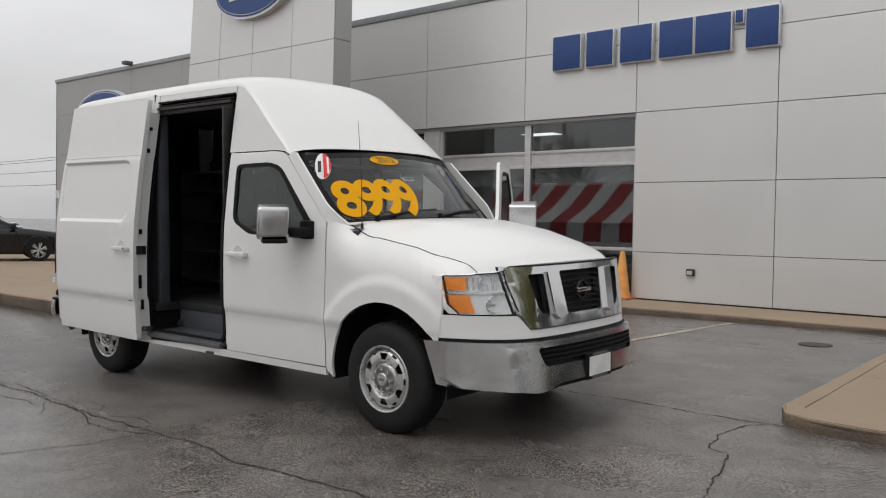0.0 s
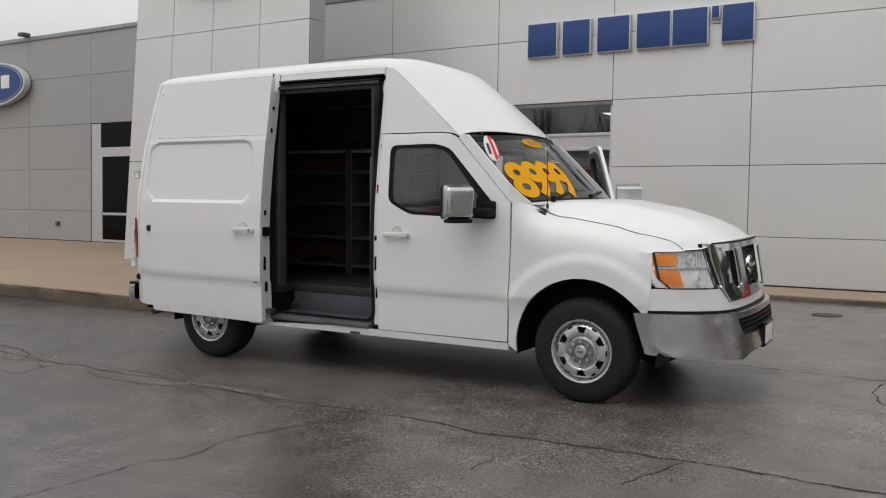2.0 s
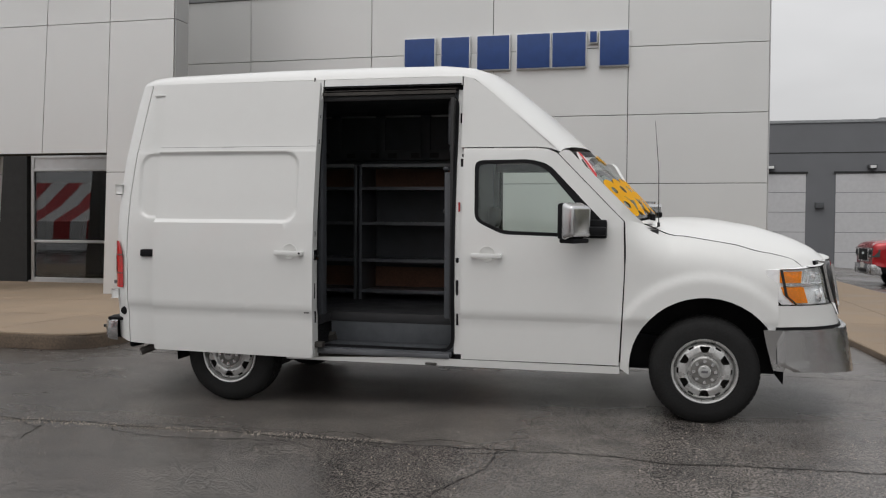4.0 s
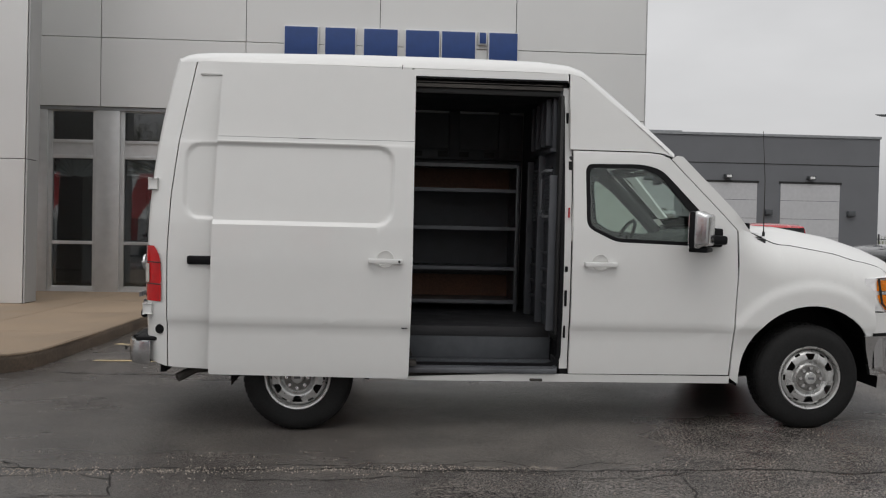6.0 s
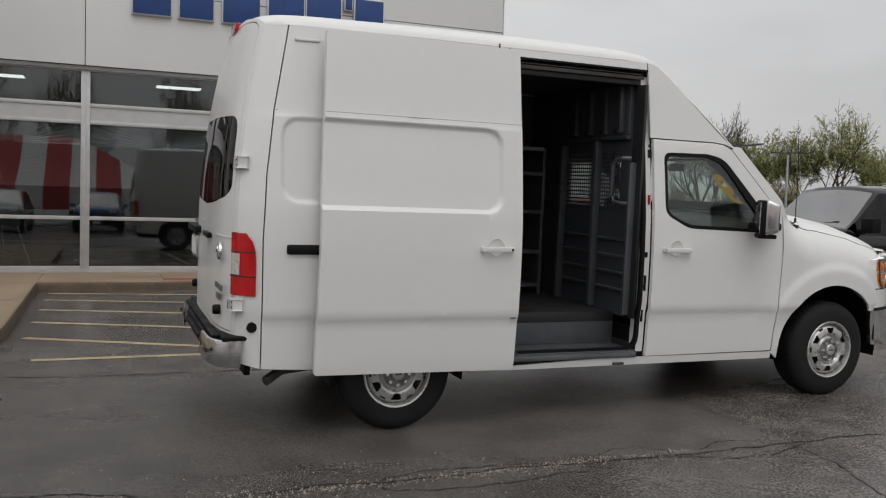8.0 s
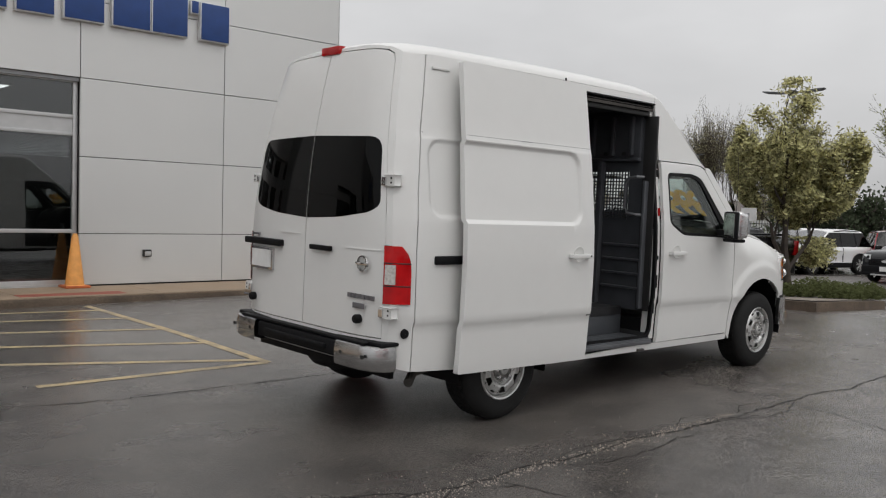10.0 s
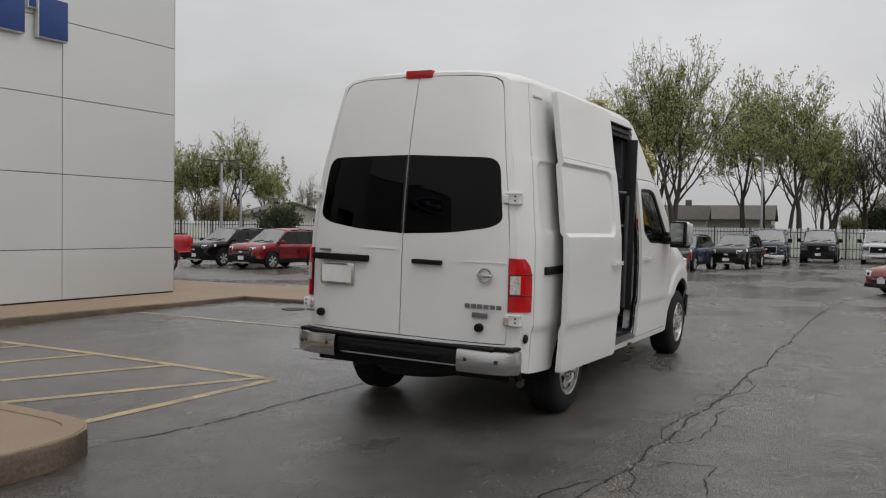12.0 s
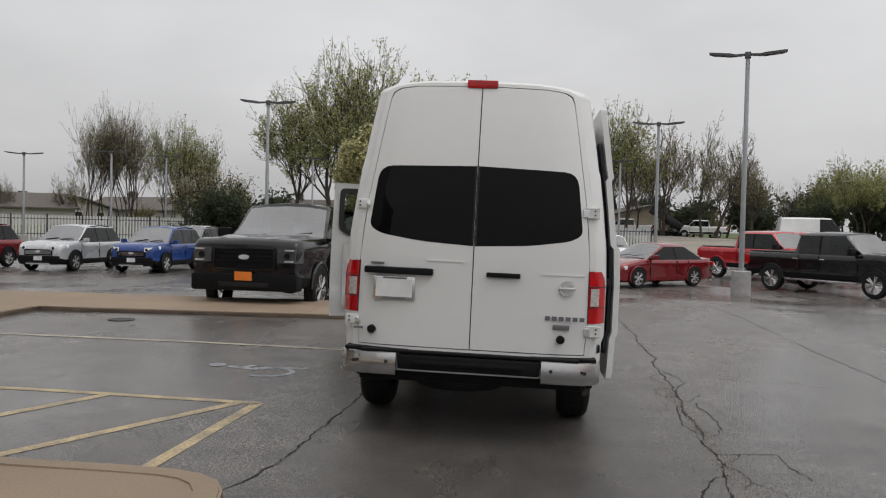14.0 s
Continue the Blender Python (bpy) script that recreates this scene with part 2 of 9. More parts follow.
M["lamp_head"] = material("dark_lamp_head", (0.09, 0.095, 0.10), 0.5, 0.3)
M["fence_white"] = material("white_vinyl_fence", (0.62, 0.62, 0.61), 0.6, vary=0.06)
M["fence_dark"] = material("dark_steel_fence", (0.05, 0.05, 0.052), 0.5)
M["bark"] = material("grey_brown_bark", (0.060, 0.048, 0.040), 0.9, vary=0.35, scale=8, bump=0.6, bump_scale=25)
def leaf(name, colour, vary=0.45):
    """Thin leaves: half reflect, half let the light through; each leaf has its own tone."""
    m = bpy.data.materials.new(name)
    m.use_nodes = True
    n, l = m.node_tree.nodes, m.node_tree.links
    n.remove(n["Principled BSDF"])
    df, tl, mx = n.new("ShaderNodeBsdfDiffuse"), n.new("ShaderNodeBsdfTranslucent"), n.new("ShaderNodeMixShader")
    geo, mr, sc = n.new("ShaderNodeNewGeometry"), n.new("ShaderNodeMapRange"), n.new("ShaderNodeVectorMath")
    mr.inputs["To Min"].default_value, mr.inputs["To Max"].default_value = 1 - vary, 1 + vary
    sc.operation = "SCALE"
    sc.inputs[0].default_value = colour
    l.new(geo.outputs["Random Per Island"], mr.inputs["Value"])
    l.new(mr.outputs[0], sc.inputs["Scale"])
    for s in (df, tl):
        l.new(sc.outputs[0], s.inputs["Color"])
    mx.inputs[0].default_value = 0.5
    l.new(df.outputs[0], mx.inputs[1])
    l.new(tl.outputs[0], mx.inputs[2])
    l.new(mx.outputs[0], n["Material Output"].inputs[0])
    return m


M["leaf_green"] = leaf("spring_leaf_green", (0.36, 0.37, 0.17))
M["leaf_pear"] = leaf("pear_leaf", (0.48, 0.46, 0.25), 0.7)
M["leaf_bud"] = leaf("bud_twig", (0.29, 0.265, 0.16))
M["leaf_dark"] = leaf("dark_evergreen", (0.075, 0.092, 0.058))
M["ground_cover"] = leaf("ground_cover_leaf", (0.12, 0.135, 0.06))
M["gravel"] = material("tan_gravel", (0.25, 0.225, 0.19), 0.9, vary=0.25, scale=0.3, grain=0.3, grain_scale=9)
M["grass"] = material("spring_grass", (0.075, 0.095, 0.03), 0.9, vary=0.35, scale=0.2, grain=0.25, grain_scale=6)
M["mulch"] = material("gravel_mulch", (0.24, 0.21, 0.18), 0.9, vary=0.3, scale=9, bump=0.8, bump_scale=30)
M["house_wall"] = material("pale_siding", (0.40, 0.38, 0.35), 0.8, vary=0.08)
M["house_roof"] = material("brown_grey_shingle", (0.12, 0.105, 0.095), 0.85, vary=0.2, scale=2, grain=0.2, grain_scale=10)
M["beige_wall"] = material("beige_siding", (0.46, 0.38, 0.29), 0.8, vary=0.06)
M["plate_white"] = material("plate_white", (0.72, 0.72, 0.71), 0.5)
M["plate_orange"] = material("orange_plate", (0.80, 0.22, 0.03), 0.5, vary=0.1)
M["cable"] = material("cable_black", (0.02, 0.02, 0.02), 0.6)
for nm, c in {"car_black": (0.004, 0.004, 0.005), "car_red": (0.20, 0.007, 0.011), "car_blue": (0.012, 0.045, 0.20), "car_silver": (0.50, 0.51, 0.52), "car_white": (0.74, 0.74, 0.74),
              "car_navy": (0.02, 0.032, 0.06), "car_grey": (0.16, 0.165, 0.175), "truck_red": (0.42, 0.010, 0.016)}.items():
    M[nm] = material(nm + "_paint", c, 0.25, 0.25 if 0.03 < c[0] < 0.6 else 0.0, vary=0.02, scale=1.0, coat=0.8 if c[0] > 0.03 else 0.6, rough_vary=0.05, spec=0.5 if c[0] > 0.03 else 0.3)


def wet_asphalt():
    """Dark asphalt: stone grain, repaired tones and wet streaks with a film of water."""
    m = bpy.data.materials.new("wet_asphalt")
    m.use_nodes = True
    n, l = m.node_tree.nodes, m.node_tree.links
    b = n["Principled BSDF"]
    co = n.new("ShaderNodeTexCoord")

    def noise_node(scale, detail, stretch=(1, 1, 1), rough=0.55):
        mp = n.new("ShaderNodeMapping")
        mp.inputs["Scale"].default_value = stretch
        l.new(co.outputs["Object"], mp.inputs["Vector"])
        t = n.new("ShaderNodeTexNoise")
        t.inputs["Scale"].default_value, t.inputs["Detail"].default_value, t.inputs["Roughness"].default_value = scale, detail, rough
        l.new(mp.outputs[0], t.inputs["Vector"])
        return t.outputs["Fac"]

    def rng(src, a, z, lo, hi):
        r = n.new("ShaderNodeMapRange")
        for k, v in (("From Min", a), ("From Max", z), ("To Min", lo), ("To Max", hi)):
            r.inputs[k].default_value = v
        l.new(src, r.inputs["Value"])
        return r.outputs[0]

    wet = rng(noise_node(0.22, 5, (0.7, 1.3, 1)), 0.40, 0.60, 0.0, 1.0)
    stone = noise_node(75, 4, (1, 1, 1), 0.75)
    mid = noise_node(3.0, 6)
    tone = n.new("ShaderNodeMix")
    tone.data_type = "RGBA"
    tone.inputs["A"].default_value, tone.inputs["B"].default_value = (0.064, 0.058, 0.054, 1), (0.098, 0.088, 0.080, 1)
    l.new(rng(mid, 0.35, 0.65, 0, 1), tone.inputs["Factor"])
    sc = n.new("ShaderNodeVectorMath")
    sc.operation = "SCALE"
    l.new(tone.outputs["Result"], sc.inputs[0])
    worn = rng(noise_node(0.5, 3), 0.42, 0.58, 0.42, 0.98)
    ctr = n.new("ShaderNodeMath")
    ctr.operation = "MULTIPLY_ADD"
    l.new(rng(stone, 0.40, 0.62, -0.92, 1.8), ctr.inputs[0])
    l.new(worn, ctr.inputs[1])
    ctr.inputs[2].default_value = 1.0
    l.new(ctr.outputs[0], sc.inputs["Scale"])
    dk = n.new("ShaderNodeVectorMath")
    dk.operation = "SCALE"
    l.new(sc.outputs[0], dk.inputs[0])
    # tone by place: paler towards the lot's front, darker towards the drive
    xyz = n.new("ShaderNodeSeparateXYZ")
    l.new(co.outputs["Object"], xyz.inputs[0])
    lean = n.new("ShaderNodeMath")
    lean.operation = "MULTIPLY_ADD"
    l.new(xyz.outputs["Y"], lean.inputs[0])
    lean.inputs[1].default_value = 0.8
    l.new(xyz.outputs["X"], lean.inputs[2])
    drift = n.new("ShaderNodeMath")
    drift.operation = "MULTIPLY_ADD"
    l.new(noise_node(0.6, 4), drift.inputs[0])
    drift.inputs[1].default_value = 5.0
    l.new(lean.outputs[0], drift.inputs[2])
    tone_scale = n.new("ShaderNodeMath")
    tone_scale.operation = "MULTIPLY"
    l.new(rng(drift.outputs[0], -4.2, 0.6, 0.74, 1.20), tone_scale.inputs[0])
    l.new(rng(wet, 0, 1, 1.0, 0.86), tone_scale.inputs[1])
    l.new(tone_scale.outputs[0], dk.inputs["Scale"])
    l.new(dk.outputs[0], b.inputs["Base Color"])
    l.new(rng(wet, 0, 1, 0.36, 0.14), b.inputs["Roughness"])
    b.inputs["Specular IOR Level"].default_value = 0.5
    bp = n.new("ShaderNodeBump")
    bp.inputs["Distance"].default_value = 0.006
    l.new(rng(wet, 0, 1, 0.75, 0.25), bp.inputs["Strength"])
    l.new(stone, bp.inputs["Height"])
    l.new(bp.outputs[0], b.inputs["Normal"])
    return m


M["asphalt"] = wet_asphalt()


# ---------------------------------------------------------------- mesh tools
def finish(name, bm, mat, smooth=35.0):
    mesh = bpy.data.meshes.new(name)
    bm.to_mesh(mesh)
    bm.free()
    for mm in (mat if isinstance(mat, (list, tuple)) else [mat]):
        mesh.materials.append(mm)
    if smooth:
        mesh.polygons.foreach_set("use_smooth", [True] * len(mesh.polygons))
        mesh.set_sharp_from_angle(angle=radians(smooth))
    return mesh


def thing(name, place=(0, 0, 0), label="", category="", group="", kind="", turn=0.0):
    e = new(name)
    e.matrix_world = pose(*place, 0, 0, turn)
    return tagged(e, label, category, group, kind)


def part(name, bm, mat, parent, label="", smooth=35.0):
    """One mesh under a thing or a part, in its parent's coordinates."""
    ob = new(name, finish(name, bm, mat, smooth))
    ob.parent = parent
    return tagged(ob, label)


def solo(name, bm, mat, label="", category="", group="", kind="", smooth=35.0, place=(0, 0, 0), turn=0.0):
    ob = new(name, finish(name, bm, mat, smooth))
    ob.matrix_world = pose(*place, 0, 0, turn)
    return tagged(ob, label, category, group, kind)


def box(bm, x0, x1, y0, y1, z0, z1, bevel=0.0, seg=2):
    r = bmesh.ops.create_cube(bm, size=1.0)
    vs = r["verts"]
    for v in vs:
        v.co = Vector(((x0 + x1) / 2 + v.co.x * (x1 - x0), (y0 + y1) / 2 + v.co.y * (y1 - y0), (z0 + z1) / 2 + v.co.z * (z1 - z0)))
    if bevel > 0:
        es = list({e for v in vs for e in v.link_edges})
        bmesh.ops.bevel(bm, geom=es, offset=bevel, segments=seg, affect="EDGES", profile=0.6)
    return bm


def boxes(*specs, bevel=0.0):
    bm = bmesh.new()
    for s in specs:
        box(bm, *s, bevel=bevel)
    return bm


def tube(bm, p, q, r0, r1=None, n=10, cap=True):
    r1 = r0 if r1 is None else r1
    p, q = Vector(p), Vector(q)
    d = (q - p).normalized()
    a = d.orthogonal().normalized()
    c = d.cross(a)
    rings = []
    for base, r in ((p, r0), (q, r1)):
        rings.append([bm.verts.new(base + (a * math.cos(2 * math.pi * i / n) + c * math.sin(2 * math.pi * i / n)) * r) for i in range(n)])
    for i in range(n):
        bm.faces.new((rings[0][i], rings[0][(i + 1) % n], rings[1][(i + 1) % n], rings[1][i]))
    if cap:
        bm.faces.new(rings[0][::-1])
        bm.faces.new(rings[1])
    return bm


def pipe(bm, pts, r, n=8):
    """A round bar along a line of points."""
    pts = [Vector(p) for p in pts]
    rings = []
    for i, p in enumerate(pts):
        d = (pts[min(i + 1, len(pts) - 1)] - pts[max(i - 1, 0)]).normalized()
        a = d.cross(Vector((0.13, 0.27, 0.95))).normalized()
        c = d.cross(a)
        rr = r[i] if isinstance(r, (list, tuple)) else r
        rings.append([bm.verts.new(p + (a * math.cos(2 * math.pi * k / n) + c * math.sin(2 * math.pi * k / n)) * rr) for k in range(n)])
    for s, t in zip(rings, rings[1:]):
        for k in range(n):
            bm.faces.new((s[k], s[(k + 1) % n], t[(k + 1) % n], t[k]))
    bm.faces.new(rings[0][::-1])
    bm.faces.new(rings[-1])
    return bm


def lathe(bm, profile, n=40, axis="y", centre=(0, 0, 0)):
    """Turns (radius, along) points round an axis."""
    rings = []
    for r, h in profile:
        ring = []
        for i in range(n):
            a = 2 * math.pi * i / n
            c, s = r * math.cos(a), r * math.sin(a)
            v = {"y": (c, h, s), "z": (c, s, h), "x": (h, c, s)}[axis]
            ring.append(bm.verts.new(Vector(v) + Vector(centre)))
        rings.append(ring)
    for s, t in zip(rings, rings[1:]):
        for i in range(n):
            bm.faces.new((s[i], s[(i + 1) % n], t[(i + 1) % n], t[i]))
    return bm


def grid_mesh(bm, rows, close=False):
    """Faces between rows of points of equal length."""
    vs = [[bm.verts.new(p) for p in row] for row in rows]
    for a, b in zip(vs, vs[1:]):
        m = len(a)
        for i in range(m if close else m - 1):
            bm.faces.new((a[i], a[(i + 1) % m], b[(i + 1) % m], b[i]))
    return vs


def rounded(pts, radius, seg=5):
    """A 2D outline with rounded corners. radius: one number or one a corner."""
    out, n = [], len(pts)
    for i in range(n):
        p, a, b = Vector(pts[i]), Vector(pts[i - 1]), Vector(pts[(i + 1) % n])
        r = radius[i] if isinstance(radius, (list, tuple)) else radius
        if r <= 0:
            out.append(tuple(p))
            continue
        u, w = (a - p), (b - p)
        k = min(r, u.length * 0.45, w.length * 0.45)
        s, e = p + u.normalized() * k, p + w.normalized() * k
        for j in range(seg + 1):
            t = j / seg
            out.append(tuple((1 - t) ** 2 * s + 2 * t * (1 - t) * p + t * t * e))
    return out


def arc(cx, cz, r, a0, a1, n=16):
    return [(cx + r * math.cos(radians(a0 + (a1 - a0) * i / n)), cz + r * math.sin(radians(a0 + (a1 - a0) * i / n))) for i in range(n + 1)]


def sheet(outline, holes=(), cuts_a=(), cuts_b=(), place=None, thick=0.02, inward=None):
    """A curved panel: a 2D outline with holes, cut into strips at given values and laid on a surface by place(a, b);
    inward(a, b) is the direction of its thickness."""
    bm = bmesh.new()
    edges = []
    for loop in (outline, *holes):
        vs = [bm.verts.new((p[0], p[1], 0)) for p in loop]
        edges += [bm.edges.new((vs[i], vs[(i + 1) % len(vs)])) for i in range(len(vs))]
    bmesh.ops.triangle_fill(bm, edges=edges, use_beauty=True, use_dissolve=False, normal=(0, 0, 1))
    for axis, cuts in (((1, 0, 0), cuts_a), ((0, 1, 0), cuts_b)):
        for c in cuts:
            bmesh.ops.bisect_plane(bm, geom=bm.verts[:] + bm.edges[:] + bm.faces[:], dist=1e-5, plane_co=Vector(axis) * c, plane_no=axis)
    bmesh.ops.remove_doubles(bm, verts=bm.verts[:], dist=1e-5)
    flat = {v: (v.co.x, v.co.y) for v in bm.verts}
    rim = [e for e in bm.edges if len(e.link_faces) == 1]
    faces = bm.faces[:]
    for v, (a, b) in flat.items():
        v.co = Vector(place(a, b))
    if thick > 0:
        back = {}
        for v, (a, b) in flat.items():
            back[v] = bm.verts.new(v.co + Vector(inward(a, b)) * thick)
        for f in faces:
            bm.faces.new([back[v] for v in reversed(f.verts)])
        for e in rim:
            p, q = e.verts
            bm.faces.new((p, q, back[q], back[p]))
    bmesh.ops.recalc_face_normals(bm, faces=bm.faces[:])
    return bm


def steps(a, b, d):
    n = max(1, int(round((b - a) / d)))
    return [a + (b - a) * i / n for i in range(1, n)]


def smooth_step(a, b, x):
    t = min(1.0, max(0.0, (x - a) / (b - a)))
    return t * t * (3 - 2 * t)


def table(pairs, x):
    """Smooth value from a short table."""
    if x <= pairs[0][0]:
        return pairs[0][1]
    for (a, u), (b, w) in zip(pairs, pairs[1:]):
        if x <= b:
            return u + (w - u) * (x - a) / (b - a)
    return pairs[-1][1]


def ground_z(x, y=5.4):
    """The lot tilts a little towards the drive and falls away past the end of the building."""
    a = table([(-60, -0.4), (-20, -0.2), (0, -0.10), (3, -0.055), (5.4, 0.0), (7, 0.035), (9, 0.05), (40, 0.05)], y)
    b = 0.011 * (min(-2.0, max(-11.0, x)) + 6.0)
    k = smooth_step(table([(5.4, 0.5), (9, -3.0)], y), table([(5.4, 13.0), (9, 10.0)], y), x)
    return (a + b) * (1 - k) - 0.4 * k


# ---------------------------------------------------------------- ground and pavement
def build_ground():
    xs = [-1500, -600, -250, -120, -80] + [-60 + 2 * i for i in range(30)] + [0.5 * i for i in range(0, 31)] + [17, 20, 25, 32, 40, 50, 70, 100, 200, 500, 1500]
    ys = [-1500, -500, -200, -80, -60, -40, -20, -10, -5, 0, 1.5, 3, 4.2, 5.4, 6.2, 7, 8, 9, 11, 13, 15, 20, 30, 45, 70, 120, 300, 800, 1500]
    bm = bmesh.new()
    grid_mesh(bm, [[(x, y, ground_z(x, y)) for y in ys] for x in xs])
    bmesh.ops.recalc_face_normals(bm, faces=bm.faces[:])
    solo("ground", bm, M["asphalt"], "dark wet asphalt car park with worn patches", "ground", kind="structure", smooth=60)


build_ground()

KERB_LINE = ([(-60.0, 6.70), (-13.0, 6.47), (-11.25, 6.42), (-10.95, 6.43), (-10.76, 6.48), (-10.60, 6.57), (-10.49, 6.71), (-10.43, 6.90), (-10.41, 7.2)]
             + [(-10.39, 7.8), (-10.36, 8.6), (-10.36, 12.75), (-2.32, 12.62), (-2.10, 7.2), (-2.08, 6.60), (-1.98, 6.36), (-1.78, 6.24), (-1.45, 6.20), (0.25, 6.20)])
PAVE = KERB_LINE + [(0.25, 26.0), (-60.0, 26.0)]


def clip_cell(poly, x0, x1, y0, y1):
    for axis, lim, keep in ((0, x0, 1), (0, x1, -1), (1, y0, 1), (1, y1, -1)):
        out = []
        for i, p in enumerate(poly):
            q = poly[(i + 1) % len(poly)]
            a, b = (p[axis] - lim) * keep, (q[axis] - lim) * keep
            if a >= 0:
                out.append(p)
            if (a < 0) != (b < 0):
                t = a / (a - b)
                out.append((p[0] + (q[0] - p[0]) * t, p[1] + (q[1] - p[1]) * t))
        poly = out
        if len(poly) < 3:
            return []
    return poly


def build_pavement():
    # the bed under the slabs, whose edge is the kerb
    bm = bmesh.new()
    vs = [bm.verts.new((x, y, 0.137)) for x, y in PAVE]
    es = [bm.edges.new((vs[i], vs[(i + 1) % len(vs)])) for i in range(len(vs))]
    bmesh.ops.triangle_fill(bm, edges=es, use_beauty=True, normal=(0, 0, 1))
    ext = bmesh.ops.extrude_edge_only(bm, edges=[e for e in bm.edges if len(e.link_faces) == 1])
    for v in [g for g in ext["geom"] if isinstance(g, bmesh.types.BMVert)]:
        v.co.z = -0.25
    bmesh.ops.recalc_face_normals(bm, faces=bm.faces[:])
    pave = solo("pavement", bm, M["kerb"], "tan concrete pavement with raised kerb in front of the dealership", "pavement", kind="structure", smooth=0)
    # kerb stones along the edge, slightly rounded on top
    bm = bmesh.new()
    line = [Vector((*p, 0)) for p in KERB_LINE]
    side = []
    for i, p in enumerate(line):
        d = (line[min(i + 1, len(line) - 1)] - line[max(i - 1, 0)]).normalized()
        side.append(Vector((-d.y, d.x, 0)))
    prof = [(-0.004, -0.02), (-0.006, 0.10), (0.0, 0.135), (0.018, 0.152), (0.05, 0.157), (0.15, 0.157), (0.155, 0.14)]
    rng = random.Random(3)
    dense = []
    for i in range(len(line) - 1):
        k = max(1, int((line[i + 1] - line[i]).length / 0.5))
        dense += [(line[i].lerp(line[i + 1], j / k), side[i].lerp(side[i + 1], j / k)) for j in range(k)]
    dense.append((line[-1], side[-1]))
    rows = []
    for p, s in dense:
        j = rng.uniform(-0.008, 0.008)
        rows.append([p + s * (a + j) + Vector((0, 0, h + (j * 0.4 if h > 0.05 else 0))) for a, h in prof])
    # the kerb face takes a darker brown than the kerb top
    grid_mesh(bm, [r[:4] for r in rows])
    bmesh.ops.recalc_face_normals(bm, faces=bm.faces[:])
    kerb = part("kerb", bm, M["kerb"], pave, "darker brown kerb edge", smooth=50)
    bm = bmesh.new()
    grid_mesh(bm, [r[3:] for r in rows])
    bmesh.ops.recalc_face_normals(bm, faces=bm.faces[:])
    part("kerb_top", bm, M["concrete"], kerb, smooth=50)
    # slabs, one by one
    xs = [-60, -52, -44, -36, -30, -26, -22.5, -19.2, -16.2, -13.6, -11.9, -10.36, -8.6, -6.6, -4.6, -2.3, -1.0, 0.25]
    ys = [6.2, 8.4, 10.6, 12.6, 14.5, 17.5, 21, 26]
    inner = [(x, y) for x, y in PAVE]
    for a, b in zip(xs, xs[1:]):
        for c, d in zip(ys, ys[1:]):
            poly = clip_cell(inner, a + 0.005, b - 0.005, c + 0.005, d - 0.005)
            if len(poly) < 3:
                continue
            area = sum(p[0] * q[1] - q[0] * p[1] for p, q in zip(poly, poly[1:] + poly[:1])) / 2
            if abs(area) < 0.02:
                continue
            bm = bmesh.new()
            vs = []
            for p in poly:
                if not vs or (Vector((*p, 0.149)) - vs[-1].co).length > 0.002:
                    vs.append(bm.verts.new((*p, 0.149)))
            if len(vs) < 3:
                bm.free()
                continue
            f = bm.faces.new(vs)
            if f.normal.z < 0 or area < 0:
                f.normal_flip()
            bmesh.ops.triangulate(bm, faces=[f])
            ext = bmesh.ops.extrude_edge_only(bm, edges=[e for e in bm.edges if len(e.link_faces) == 1])
            for v in [g for g in ext["geom"] if isinstance(g, bmesh.types.BMVert)]:
                v.co.z = 0.12
            bmesh.ops.recalc_face_normals(bm, faces=bm.faces[:])
            part("slab", bm, M["concrete"], pave, smooth=0)
    # red warning strip at the dropped edge by the access aisle
    part("tactile_strip", boxes((-8.6, -7.1, 12.80, 13.25, 0.10, 0.154)), M["brick_red"], pave, "worn red tactile strip")


build_pavement()


def ribbon(points, width, z=0.004, jag=0.0, seed=1, step=None, lift=True):
    """A flat strip along a line on the ground."""
    rng = random.Random(seed)
    pts = [Vector((*p, 0)) for p in points]
    if step:
        fine = []
        for a, b in zip(pts, pts[1:]):
            k = max(1, int((b - a).length / step))
            fine += [a.lerp(b, i / k) for i in range(k)]
        pts = fine + [pts[-1]]
    bm = bmesh.new()
    rows = []
    wander = 0.0
    for i, p in enumerate(pts):
        d = (pts[min(i + 1, len(pts) - 1)] - pts[max(i - 1, 0)]).normalized()
        s = Vector((-d.y, d.x, 0))
        wander = wander * 0.86 + rng.uniform(-jag, jag)
        o = s * wander
        w = width * (rng.uniform(0.2, 1.5) if jag else 1) / 2
        a, b = p + o - s * w, p + o + s * w
        rows.append([(a.x, a.y, ground_z(a.x, a.y) + z), (b.x, b.y, ground_z(b.x, b.y) + z)])
    grid_mesh(bm, rows)
    bmesh.ops.recalc_face_normals(bm, faces=bm.faces[:])
    for f in bm.faces:
        if f.normal.z < 0:
            f.normal_flip()
    return bm


